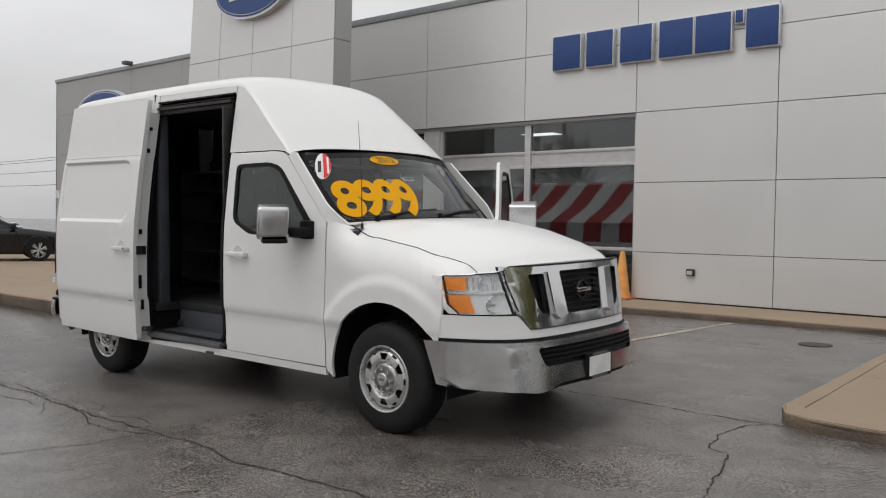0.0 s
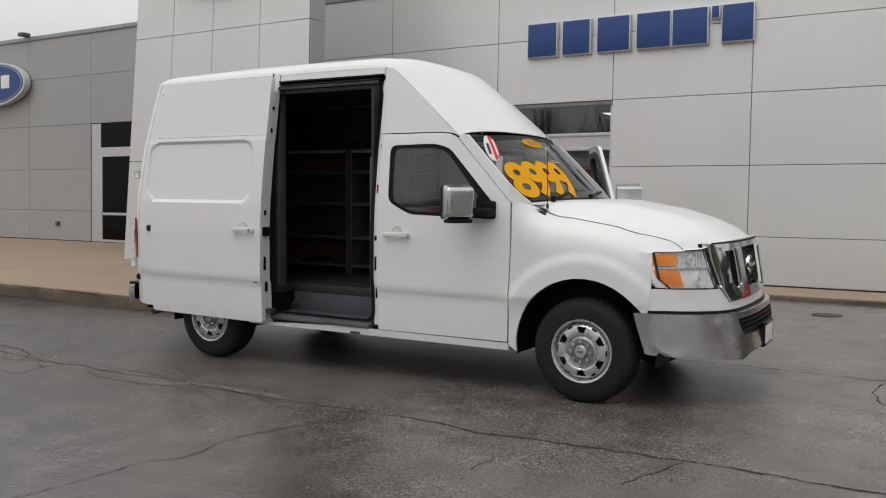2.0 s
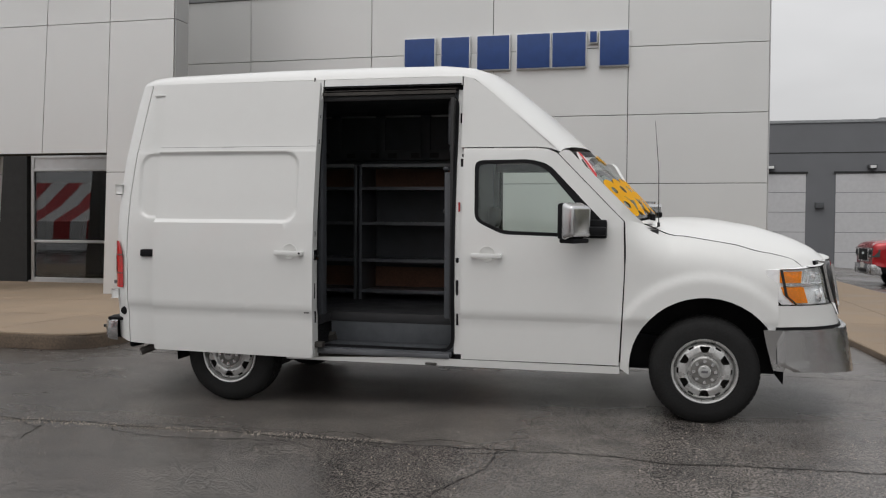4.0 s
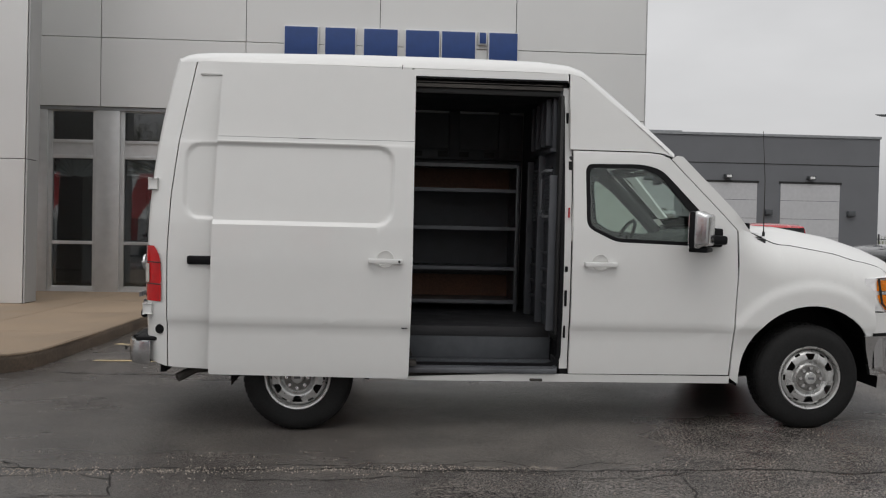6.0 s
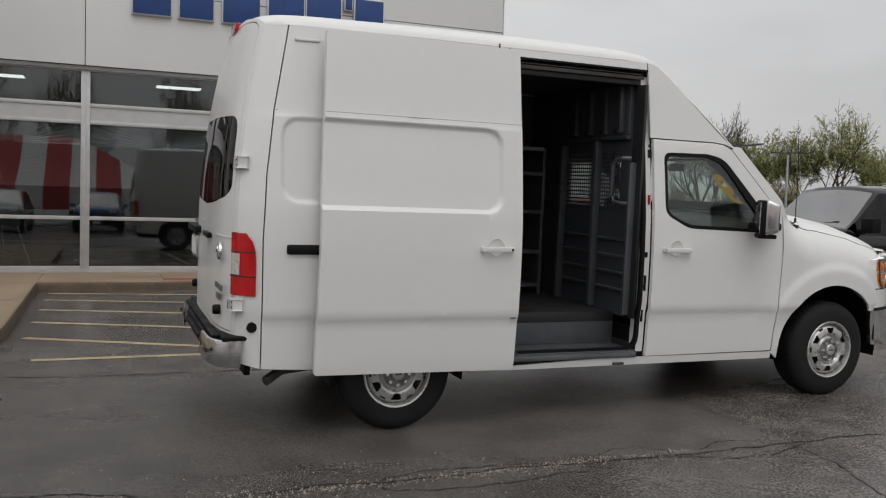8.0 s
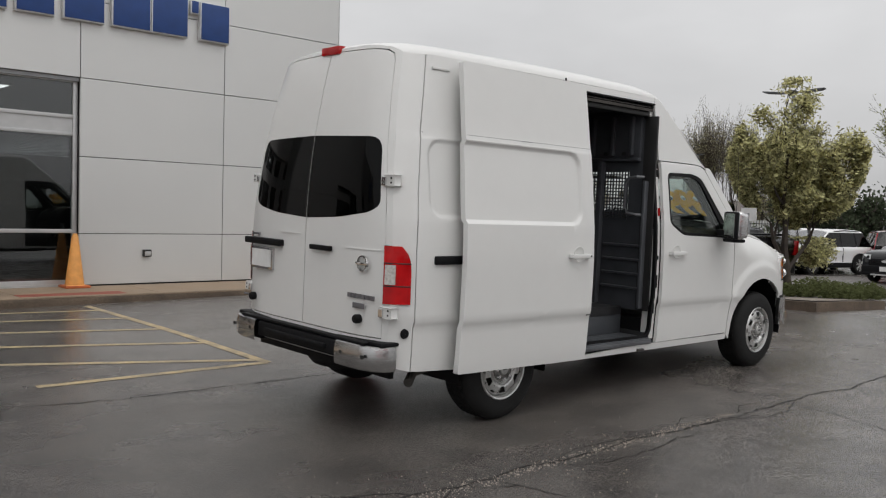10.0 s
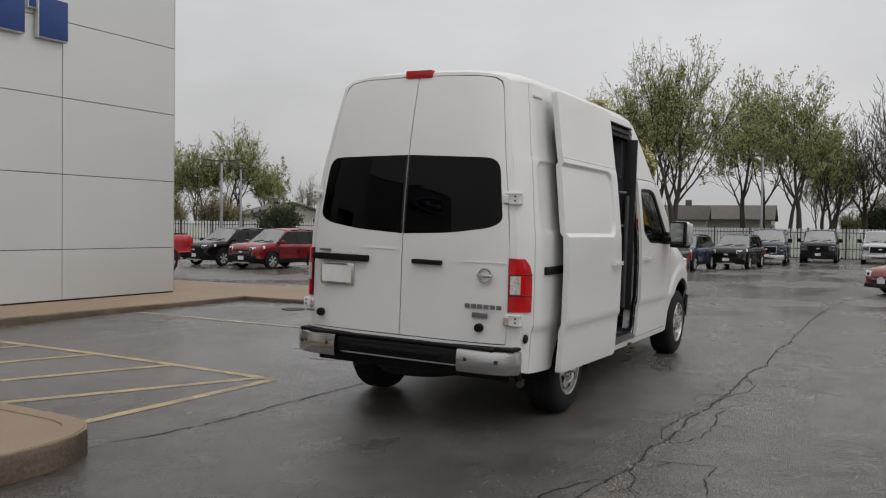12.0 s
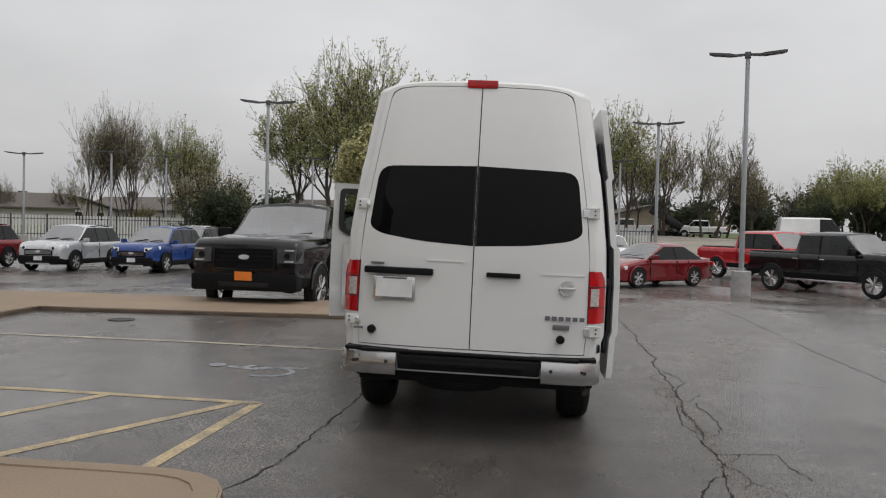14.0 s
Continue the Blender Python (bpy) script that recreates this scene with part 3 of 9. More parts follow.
CRACKS = [
    # the long one beside the van, with its loops and the broken end
    ([(12.0, 3.5), (4.7, 3.43), (0.0, 3.38), (-2.25, 3.36), (-2.8, 3.39), (-3.4, 3.40), (-4.2, 3.35), (-4.6, 3.41), (-5.4, 3.43), (-5.9, 3.42), (-6.5, 3.45), (-6.95, 3.46), (-7.3, 3.50), (-7.6, 3.49), (-8.05, 3.50), (-8.4, 3.54), (-8.7, 3.53), (-9.0, 3.54), (-9.4, 3.62), (-9.9, 3.60), (-10.8, 3.5), (-13.0, 3.3)], 0.020, 0.012),
    ([(-5.19, 3.40), (-5.51, 3.26), (-5.84, 3.27), (-6.07, 3.36), (-6.61, 3.44)], 0.013, 0.010),
    ([(-5.37, 3.44), (-5.50, 3.54), (-5.73, 3.60), (-5.97, 3.48)], 0.009, 0.008),
    ([(-6.67, 3.46), (-6.69, 3.56), (-6.50, 3.65), (-6.34, 3.65), (-6.17, 3.52), (-6.21, 3.45)], 0.010, 0.008),
    ([(-7.0, 3.47), (-7.05, 3.56), (-7.28, 3.59), (-7.6, 3.59), (-7.8, 3.62), (-8.0, 3.57), (-8.11, 3.50)], 0.012, 0.010),
    ([(-6.84, 3.32), (-7.06, 3.34), (-7.24, 3.29), (-7.67, 3.30), (-7.85, 3.31), (-8.05, 3.38), (-8.12, 3.47)], 0.012, 0.010),
    ([(-9.17, 3.54), (-9.27, 3.66), (-9.45, 3.74), (-9.60, 3.79), (-9.74, 3.80), (-10.2, 3.86)], 0.013, 0.010),
    ([(-8.65, 3.55), (-8.63, 3.35), (-8.52, 3.05), (-8.86, 3.05), (-9.03, 3.02), (-9.19, 2.98)], 0.010, 0.012),
    ([(-8.61, 3.34), (-8.76, 3.38), (-8.87, 3.45)], 0.010, 0.008),
    ([(-8.95, 3.54), (-9.1, 3.44), (-9.35, 3.42), (-9.5, 3.5)], 0.010, 0.010),
    ([(-9.3, 3.42), (-9.5, 3.28), (-9.9, 3.22), (-10.2, 3.3)], 0.009, 0.012),
    # across the drive
    ([(-5.30, 3.42), (-5.34, 3.10), (-5.40, 2.80), (-5.52, 2.45), (-5.48, 2.19), (-5.50, 2.02), (-5.58, 1.84), (-5.60, 1.50), (-5.7, 0.95)], 0.011, 0.014),
    ([(-6.92, 3.46), (-6.62, 3.30), (-6.41, 3.17)], 0.009, 0.010),
    ([(-2.99, 3.37), (-3.02, 3.22), (-3.11, 3.03), (-3.16, 2.85)], 0.009, 0.010),
    ([(-3.94, 2.93), (-3.95, 2.66)], 0.009, 0.010),
    ([(5.6, 0.9), (-1.98, 1.07), (-3.72, 1.02), (-5.03, 0.95), (-9.0, 0.9), (-16.0, 0.8)], 0.014, 0.010),
    # by the kerbs
    ([(-1.96, 6.30), (-2.31, 6.30), (-2.76, 6.33), (-3.26, 6.37), (-3.81, 6.39), (-5.8, 6.42), (-7.5, 6.42), (-8.6, 6.45), (-9.3, 6.50), (-9.7, 6.52), (-10.1, 6.60), (-10.3, 6.68)], 0.018, 0.010),
    ([(-2.05, 6.30), (-2.14, 6.15), (-2.20, 5.82), (-2.13, 5.42), (-1.99, 5.37), (-1.88, 5.08), (-1.86, 4.83), (-1.77, 4.50), (-1.72, 4.1)], 0.013, 0.012),
    ([(-10.70, 6.40), (-10.65, 6.10), (-10.57, 5.80), (-10.60, 5.55), (-10.60, 5.30), (-10.62, 4.95), (-10.68, 4.60), (-10.8, 4.1), (-11.4, 3.6)], 0.012, 0.012),
    ([(-11.5, 6.6), (-13.0, 6.0), (-17.0, 5.2), (-22.0, 5.0)], 0.014, 0.014),
]
for i, (pts, wd, jg) in enumerate(CRACKS):
    solo("asphalt_crack", ribbon(pts, wd * 0.8, 0.003, jg, 11 + i, 0.028), M["crack"], "thin jagged crack in the wet asphalt", "crack", kind="structure", smooth=0)

YELLOW = [[(-8.02, 7.18), (-10.05, 7.28)], [(-8.02, 7.18), (-7.9, 9.8), (-7.84, 12.5)], [(-8.05, 7.35), (-10.2, 8.50)], [(-8.0, 8.55), (-10.2, 9.60)],
          [(-7.95, 9.75), (-10.2, 10.70)], [(-7.9, 10.9), (-10.2, 11.75)], [(-7.9, 11.9), (-10.2, 12.55)]]
for i, pts in enumerate(YELLOW):
    solo("yellow_line", ribbon(pts, 0.10, 0.003, 0.0, i, 0.4), M["yellow_line"], "worn yellow painted stripe on the asphalt", "painted line", kind="structure", smooth=0)
solo("white_line", ribbon([(-4.80, 12.5), (-4.9, 10.0), (-5.02, 6.9)], 0.10, 0.005, 0, 3, 0.4), M["white_line"], "worn white painted stripe on the asphalt", "painted line", kind="structure", smooth=0)


# ---------------------------------------------------------------- dealership building
FACE_Y = 14.28
COLS = [-19.9, -17.45, -14.93, -12.35, -9.77, -7.345, -4.832, -2.388]
ROWS_Z = [0.17, 1.003, 2.243, 3.5, 4.744, 6.0]


def flat_panel(x0, x1, z0, z1, y, thick=0.05, gap=0.006):
    return boxes((x0 + gap, x1 - gap, y, y + thick, z0 + gap, z1 - gap), bevel=0.003)


def build_main_wall():
    bm = bmesh.new()
    y0, y1 = FACE_Y + 0.04, FACE_Y + 0.30
    box(bm, -19.9, -2.40, y0, y1, 3.50, 6.02)
    box(bm, -19.9, -17.7, y0, y1, 0.0, 3.50)
    box(bm, -19.9, -19.6, y1, 30.0, 0.0, 6.02)
    box(bm, -7.33, -2.40, y0, y1, 0.0, 3.50)
    box(bm, -2.66, -2.40, y1, 30.0, 0.0, 6.02)
    box(bm, -19.6, -2.66, y1, 30.0, 5.7, 5.9)
    box(bm, -19.6, -2.66, 29.7, 30.0, 0.0, 5.7)
    wall = solo("wall_front", bm, M["joint_black"], "panelled dealership wall with light grey composite cladding", "wall", kind="structure", smooth=0)
    for i, (a, b) in enumerate(zip(COLS, COLS[1:])):
        for c, d in zip(ROWS_Z, ROWS_Z[1:]):
            if d <= 3.6 and b <= -7.3:
                continue
            part("panel", flat_panel(a, b, c, d, FACE_Y), M["acm_light"], wall, smooth=0)
    part("base_strip", boxes((-7.33, -2.39, FACE_Y + 0.01, FACE_Y + 0.04, 0.12, 0.172)), M["joint_black"], wall)
    part("parapet_cap", boxes((-19.95, -2.36, FACE_Y - 0.03, FACE_Y + 0.32, 6.0, 6.14), bevel=0.01), M["roof_cap"], wall)
    # end wall towards the yard
    for a, b in zip([FACE_Y + 0.31, 17.0, 20.0, 23.0, 26.0], [17.0, 20.0, 23.0, 26.0, 29.6]):
        for c, d in zip(ROWS_Z, ROWS_Z[1:]):
            part("panel", boxes((-2.405, -2.36, a + 0.006, b - 0.006, c + 0.006, d - 0.006)), M["acm_light"], wall, smooth=0)
    part("corner_strip", boxes((-2.388, -2.37, FACE_Y + 0.004, FACE_Y + 0.3, 0.17, 6.0)), M["alu_frame"], wall)
    return wall


build_main_wall()


def build_shopfront():
    """Storefront glazing under the cladding: frames, band and panes."""
    y = FACE_Y + 0.16
    bays = [(-17.65, -15.55), (-15.50, -13.62), (-13.30, -12.44), (-12.02, -9.76), (-9.76, -7.345)]
    for i, (a, b) in enumerate(bays):
        w = thing("window_%d" % (i + 1), ((a + b) / 2, y, 0.15), "aluminium framed shop window with a transom light", "window", kind="structure")
        a, b = a - (a + b) / 2, b - (a + b) / 2
        f = 0.035
        spec = [(a, a + 2 * f, -0.05, 0.05, 0.03, 3.33), (b - 2 * f, b, -0.05, 0.05, 0.03, 3.33)]
        part("frame_post", boxes(spec[0], bevel=0.004), M["alu_frame"], w)
        part("frame_post", boxes(spec[1], bevel=0.004), M["alu_frame"], w)
        for z0, z1, nm in ((0.03, 0.10, "sill"), (0.86, 0.92, "rail"), (2.42, 2.48, "rail"), (2.70, 2.76, "rail"), (3.27, 3.33, "rail")):
            part(nm, boxes((a + 2 * f, b - 2 * f, -0.045, 0.045, z0, z1), bevel=0.004), M["alu_frame"], w)
        part("spandrel", boxes((a + 2 * f, b - 2 * f, -0.02, 0.03, 2.48, 2.70)), M["alu_frame"], w, "brushed aluminium band")
        for z0, z1 in ((0.10, 0.86), (0.92, 2.42), (2.76, 3.27)):
            g = part("pane", boxes((a + 2 * f, b - 2 * f, -0.006, 0.006, z0, z1)), M["shop_glass"], w)
            g.visible_shadow = False
    solo("window_column", boxes((-12.44, -12.02, FACE_Y + 0.06, FACE_Y + 0.3, 0.14, 3.48), bevel=0.004), M["alu_frame"], "aluminium clad column between shop windows", "column", kind="structure")
    solo("window_head", boxes((-17.7, -7.345, FACE_Y + 0.05, FACE_Y + 0.3, 3.44, 3.505)), M["roof_cap"], "dark metal head flashing over the shop windows", "trim", kind="structure")
    solo("threshold", boxes((-17.7, -7.345, FACE_Y + 0.08, FACE_Y + 0.26, 0.13, 0.185)), M["alu_frame"], "aluminium threshold below the shop windows", "trim", kind="structure")
    solo("window_column", boxes((-13.62, -13.30, FACE_Y + 0.06, FACE_Y + 0.3, 0.14, 3.48), bevel=0.004), M["alu_frame"], "aluminium clad column beside the entrance", "column", kind="structure")


build_shopfront()


def build_showroom():
    solo("floor", boxes((-19.6, -2.7, FACE_Y + 0.3, 29.6, 0.10, 0.165)), M["floor_tile"], "polished grey showroom floor", "floor", kind="structure")
    bm = boxes((-19.6, -2.68, FACE_Y + 0.31, 29.6, 3.62, 3.7))
    solo("ceiling", bm, M["ceiling"], "pale suspended showroom ceiling", "ceiling", kind="structure")
    solo("wall_back", boxes((-19.6, -2.7, 22.0, 22.15, 0.16, 3.62)), M["interior_wall"], "grey showroom back wall", "wall", kind="structure")
    for x in (-11.3, -8.1):
        for y in (17.2,):
            l = thing("ceiling_light", (x, y, 3.62), "lit recessed ceiling light panel", "ceiling light", group="showroom ceiling lights")
            part("frame", boxes((-0.46, 0.46, -0.26, 0.26, -0.03, 0.0)), M["alu_frame"], l)
            part("diffuser", boxes((-0.42, 0.42, -0.22, 0.22, -0.036, -0.03)), M["lamp_panel"], l, "glowing diffuser")
    # an easel with a board, and a tall cabinet behind the glass
    e = thing("easel", (-11.2, 15.6, 0.165), "thin metal display easel behind the shop window", "easel")
    for p, q in (((-0.32, 0, 0), (0.0, 0.05, 1.65)), ((0.55, 0, 0), (0.05, 0.05, 1.65)), ((0.1, 0.6, 0), (0.03, 0.08, 1.6))):
        bm = bmesh.new()
        tube(bm, p, q, 0.014)
        part("leg", bm, M["alu_frame"], e)
    part("board", boxes((-0.28, 0.36, 0.0, 0.03, 0.7, 1.45)), M["interior_wall"], e, "pale board")
    c = thing("tall_cabinet", (-13.4, 16.4, 0.165), "pale tall double cabinet inside the showroom", "cabinet")
    part("body", boxes((0, 1.3, 0, 0.5, 0, 2.2)), M["interior_wall"], c)
    for x in (0.01, 0.66):
        part("door", boxes((x, x + 0.63, -0.02, -0.002, 0.02, 2.18), bevel=0.003), M["garage_door"], c)


build_showroom()


def build_tower():
    """White freestanding portal before the entrance: two legs and a tall panelled head, its left side leaning."""
    t = thing("wall_portal", (-15.1, 11.8, 0.15), "tall white panelled entrance portal with a leaning side", "wall", kind="structure")
    top, d, opening = 8.6, 0.42, 2.55

    def left(z):
        return -2.82 + 0.083 * z

    def right(z):
        return 2.45 + 0.012 * z

    def slab(name, pts, y0, y1, mat):
        bm = bmesh.new()
        f0 = [bm.verts.new((x, y0, z)) for x, z in pts]
        f1 = [bm.verts.new((x, y1, z)) for x, z in pts]
        bm.faces.new(f0)
        bm.faces.new(f1[::-1])
        for i in range(len(pts)):
            bm.faces.new((f0[i], f0[(i + 1) % len(pts)], f1[(i + 1) % len(pts)], f1[i]))
        bmesh.ops.recalc_face_normals(bm, faces=bm.faces[:])
        return part(name, bm, mat, t, smooth=0)

    def at(u, z):
        return left(z) + (right(z) - left(z)) * u
    us = [0.0, 0.235, 0.475, 0.74, 1.0]
    slab("core", [(left(opening), opening), (right(opening), opening), (right(top), top), (left(top), top)], 0.03, d - 0.03, M["joint_black"])
    slab("leg_core", [(at(0.76, 0), 0), (right(0), 0), (right(opening), opening), (at(0.76, opening), opening)], 0.03, d - 0.03, M["joint_black"])
    slab("leg_core", [(left(0), 0), (at(0.22, 0), 0), (at(0.22, opening), opening), (left(opening), opening)], 0.03, d - 0.03, M["joint_black"])
    zs = [0.0, 2.2, 4.89, 7.6, top]
    for face_y, back_y in ((-0.02, 0.03), (d - 0.03, d + 0.02)):
        for c, e in zip(zs, zs[1:]):
            for i, (u, w) in enumerate(zip(us, us[1:])):
                lo = c
                if 0 < i < 3:
                    if e <= opening:
                        continue
                    lo = max(c, opening)
                g = 0.006
                slab("panel", [(at(u, lo) + g, lo + g), (at(w, lo) - g, lo + g), (at(w, e) - g, e - g), (at(u, e) + g, e - g)], face_y, back_y, M["acm_light"])
    for c, e in zip(zs, zs[1:]):
        for fx, o in ((right, 0.025), (left, -0.025)):
            bm = bmesh.new()
            q = [(fx(c + 0.006), c + 0.006), (fx(e - 0.006), e - 0.006)]
            vs = []
            for y in (0.0, d):
                for x, z in (q if y == 0.0 else q[::-1]):
                    vs.append(bm.verts.new((x + o, y, z)))
            f = bm.faces.new(vs)
            r = bmesh.ops.extrude_face_region(bm, geom=[f])
            bmesh.ops.translate(bm, verts=[g2 for g2 in r["geom"] if isinstance(g2, bmesh.types.BMVert)], vec=(-o * 0.9, 0, 0))
            bmesh.ops.recalc_face_normals(bm, faces=bm.faces[:])
            part("side_panel", bm, M["acm_grey"], t, smooth=0)
    return t


build_tower()
door_note = thing("notice", (-15.35, FACE_Y + 0.10, 1.70), "small blue notice stuck on the entrance glass", "sign")
part("card", boxes((-0.13, 0.13, 0.0, 0.006, -0.14, 0.14)), M["sign_blue"], door_note)
for z in (0.06, 0.0, -0.06):
    part("print_bar", boxes((-0.09, 0.09, -0.003, -0.0005, z - 0.012, z + 0.012)), M["sticker_white"], door_note)


def oval_sign(place, a, b, depth, label):
    """Blue oval sign with a bright rim; its script is a plain white shape."""
    s = thing("oval_sign", place, label, "sign", group="oval signs")

    def ring(ra, rb, y0, y1, mat, name):
        bm = bmesh.new()
        n = 48
        f = [bm.verts.new((ra * math.cos(2 * math.pi * i / n), y0, rb * math.sin(2 * math.pi * i / n))) for i in range(n)]
        k = [bm.verts.new((ra * math.cos(2 * math.pi * i / n), y1, rb * math.sin(2 * math.pi * i / n))) for i in range(n)]
        bm.faces.new(f)
        bm.faces.new(k[::-1])
        for i in range(n):
            bm.faces.new((f[i], f[(i + 1) % n], k[(i + 1) % n], k[i]))
        bmesh.ops.recalc_face_normals(bm, faces=bm.faces[:])
        part(name, bm, mat, s)
    ring(a, b, -depth, 0.0, M["sign_edge"], "rim")
    ring(a * 0.95, b * 0.92, -depth - 0.012, -depth + 0.01, M["sign_blue"], "face")
    ring(a * 0.915, b * 0.865, -depth - 0.016, -depth - 0.004, M["sign_edge"], "inner_line")
    ring(a * 0.90, b * 0.84, -depth - 0.022, -depth - 0.01, M["sign_blue"], "field")
    # the mark is drawn as a band of plain white shapes
    for x0, x1, z0, z1 in ((-0.56, -0.30, -0.30, 0.34), (-0.24, 0.02, -0.22, 0.14), (0.07, 0.24, -0.22, 0.16), (0.29, 0.55, -0.24, 0.36)):
        part("white_shape", boxes((x0 * a, x1 * a, -depth - 0.032, -depth - 0.02, z0 * b, z1 * b), bevel=0.005), M["sticker_white"], s)
    return s


oval_sign((-15.06, 11.775, 6.38), 1.26, 0.63, 0.15, "large blue oval sign on the white tower")
oval_sign((-31.25, 17.22, 5.58), 1.85, 0.76, 0.22, "blue oval sign on the grey side wing")


def build_wing():
    w = thing("wall_wing", (-30.0, 17.3, 0.15), "lower grey panelled wing of the dealership", "wall", kind="structure")
    part("core", boxes((-5.4, 12.0, 0.04, 12.0, -0.1, 6.85)), M["joint_black"], w, smooth=0)
    xs = [-5.45, -3.0, 0.4, 3.68, 5.95, 9.0, 12.0]
    zs = [0.02, 1.02, 2.41, 3.9, 5.5, 6.86]
    for a, b in zip(xs, xs[1:]):
        for c, d in zip(zs, zs[1:]):
            if a > 3.0 and c < 3.8:
                continue
            part("panel", boxes((a + 0.006, b - 0.006, 0.0, 0.05, c + 0.006, d - 0.006)), M["acm_wing"], w, smooth=0)
    part("parapet_cap", boxes((-5.5, 12.0, -0.04, 0.5, 6.86, 7.0), bevel=0.01), M["roof_cap"], w)
    part("side_cladding", boxes((-5.47, -5.41, 0.0, 12.0, 0.0, 6.86)), M["acm_wing"], w)
    part("window_reveal", boxes((3.70, 4.15, 0.02, 0.06, 0.02, 3.88)), M["alu_frame"], w)
    part("window_frame", boxes((4.15, 8.0, 0.012, 0.06, 2.80, 3.10), (4.15, 8.0, 0.012, 0.06, 0.02, 0.1), (4.15, 4.24, 0.012, 0.06, 0.1, 2.8), (4.15, 8.0, 0.012, 0.06, 0.9, 0.98)), M["alu_frame"], w)
    part("window_glass", boxes((4.2, 8.0, 0.02, 0.05, 0.05, 3.88)), M["dark_glass"], w)
    part("roof_lamp", boxes((0.2, 0.5, -0.3, 0.0, 7.0, 7.12), bevel=0.02), M["lamp_head"], w)
    for x, z in ((1.9, 0.5),):
        part("socket_box", boxes((x, x + 0.16, -0.07, 0.0, z, z + 0.14), bevel=0.01), M["lamp_head"], w)


build_wing()


def build_lettering():
    """The name over the windows becomes plain raised bars of the letters' sizes."""
    spans = [(-9.06, -8.47), (-8.33, -7.79), (-7.63, -7.02), (-6.87, -6.26), (-6.21, -5.60), (-5.52, -5.40), (-5.34, -4.82)]
    for i, (a, b) in enumerate(spans):
        z0, z1 = (4.40, 5.03) if i != 5 else (4.83, 5.03)
        s = thing("sign_bar", ((a + b) / 2, FACE_Y - 0.006, (z0 + z1) / 2), "raised blue sign bar with a pale edge on the facade", "sign", group="facade sign bars")
        h, w = (z1 - z0) / 2, (b - a) / 2
        part("edge", boxes((-w - 0.02, w + 0.02, -0.10, 0.0, -h - 0.02, h + 0.02), bevel=0.012), M["sign_edge"], s, "pale edge")
        part("face", boxes((-w, w, -0.115, -0.098, -h, h), bevel=0.006), M["sign_blue"], s, "blue face")


build_lettering()
sb = thing("socket_box", (-6.23, FACE_Y, 0.68), "small dark outdoor socket box on the wall", "socket")
part("body", boxes((-0.07, 0.07, -0.06, 0.0, -0.06, 0.06), bevel=0.01), M["sticker_black"], sb)
part("cover", boxes((-0.05, 0.05, -0.075, -0.06, -0.045, 0.03), bevel=0.006), M["alu_frame"], sb, "grey flap cover")


def build_rear_building():
    b = thing("service_building", (10.0, 40.0, -0.4), "low dark grey service building with white garage doors", "building")
    part("wall", boxes((-16.0, 7.0, 0.0, 14.0, 0.0, 6.75)), M["rear_wall"], b, smooth=0)
    part("roof_edge", boxes((-16.05, 7.05, -0.05, 14.05, 6.75, 6.87)), M["roof_cap"], b)
    part("band", boxes((-16.0, 7.0, -0.012, 0.0, 5.38, 5.42)), M["joint_black"], b)
    part("roof_unit", boxes((-3.9, -2.0, 3.0, 5.0, 6.8, 7.3)), M["pole_metal"], b)
    for x in (-10.6, -6.34, -2.19, 2.0):
        door = part("garage_door", boxes((x, x + 3.0, -0.03, 0.0, 0.0, 4.45)), M["garage_door"], b, "white sectional garage door")
        for z in (0.9, 1.8, 2.7, 3.6):
            part("section_line", boxes((x, x + 3.0, -0.034, -0.03, z, z + 0.02)), M["rear_wall"], door)
        part("door_hood", boxes((x - 0.08, x + 3.08, -0.06, 0.0, 4.45, 4.55)), M["joint_black"], b)
        lamp = part("wall_lamp", boxes((x + 1.3, x + 1.65, -0.3, 0.0, 4.66, 4.84), bevel=0.02), M["lamp_head"], b)
        part("lens", boxes((x + 1.36, x + 1.6, -0.312, -0.3, 4.68, 4.80)), M["plate_white"], lamp)
        part("meter_box", boxes((x + 3.4, x + 3.75, -0.2, 0.0, 2.9, 3.15), bevel=0.01), M["lamp_head"], b)


build_rear_building()


# ---------------------------------------------------------------- the van
VAN = thing("cargo_van", (-6.0, 5.372, 0.0), "white high-roof cargo van with open sliding side door on wet asphalt", "van")
VAN.matrix_world = pose(-6.0, 5.372, 0.020, 1.4, 0.19, 0.4)
FRONT_AXLE, REAR_AXLE, TYRE_R = 1.99, -1.685, 0.375


def hub_z(axle):
    """Height of a hub in the body's coordinates: the empty van stands tail up on its springs."""
    return TYRE_R - 0.015 + 0.012 * axle



W_TAB = [(0.30, 0.955), (0.42, 0.973), (0.58, 0.980), (0.695, 0.984), (0.745, 1.001), (1.15, 1.000), (1.40, 0.988), (1.70, 0.953), (1.955, 0.920), (1.985, 0.909), (2.30, 0.862), (2.53, 0.825), (2.7, 0.79)]
HOOD_S = [0, 0.05, 0.1, 0.15, 0.2, 0.25, 0.3, 0.37, 0.45, 0.52, 0.6, 0.68, 0.75, 0.81, 0.86, 0.90, 0.94, 0.97, 1.0]


def hood_edge_x(s):
    return 1.49 + (2.66 - 1.49) * s


def hood_mid_z(s):
    return table([(0, 1.465), (0.3, 1.452), (0.6, 1.395), (0.8, 1.325), (0.93, 1.255), (1.0, 1.185)], s)


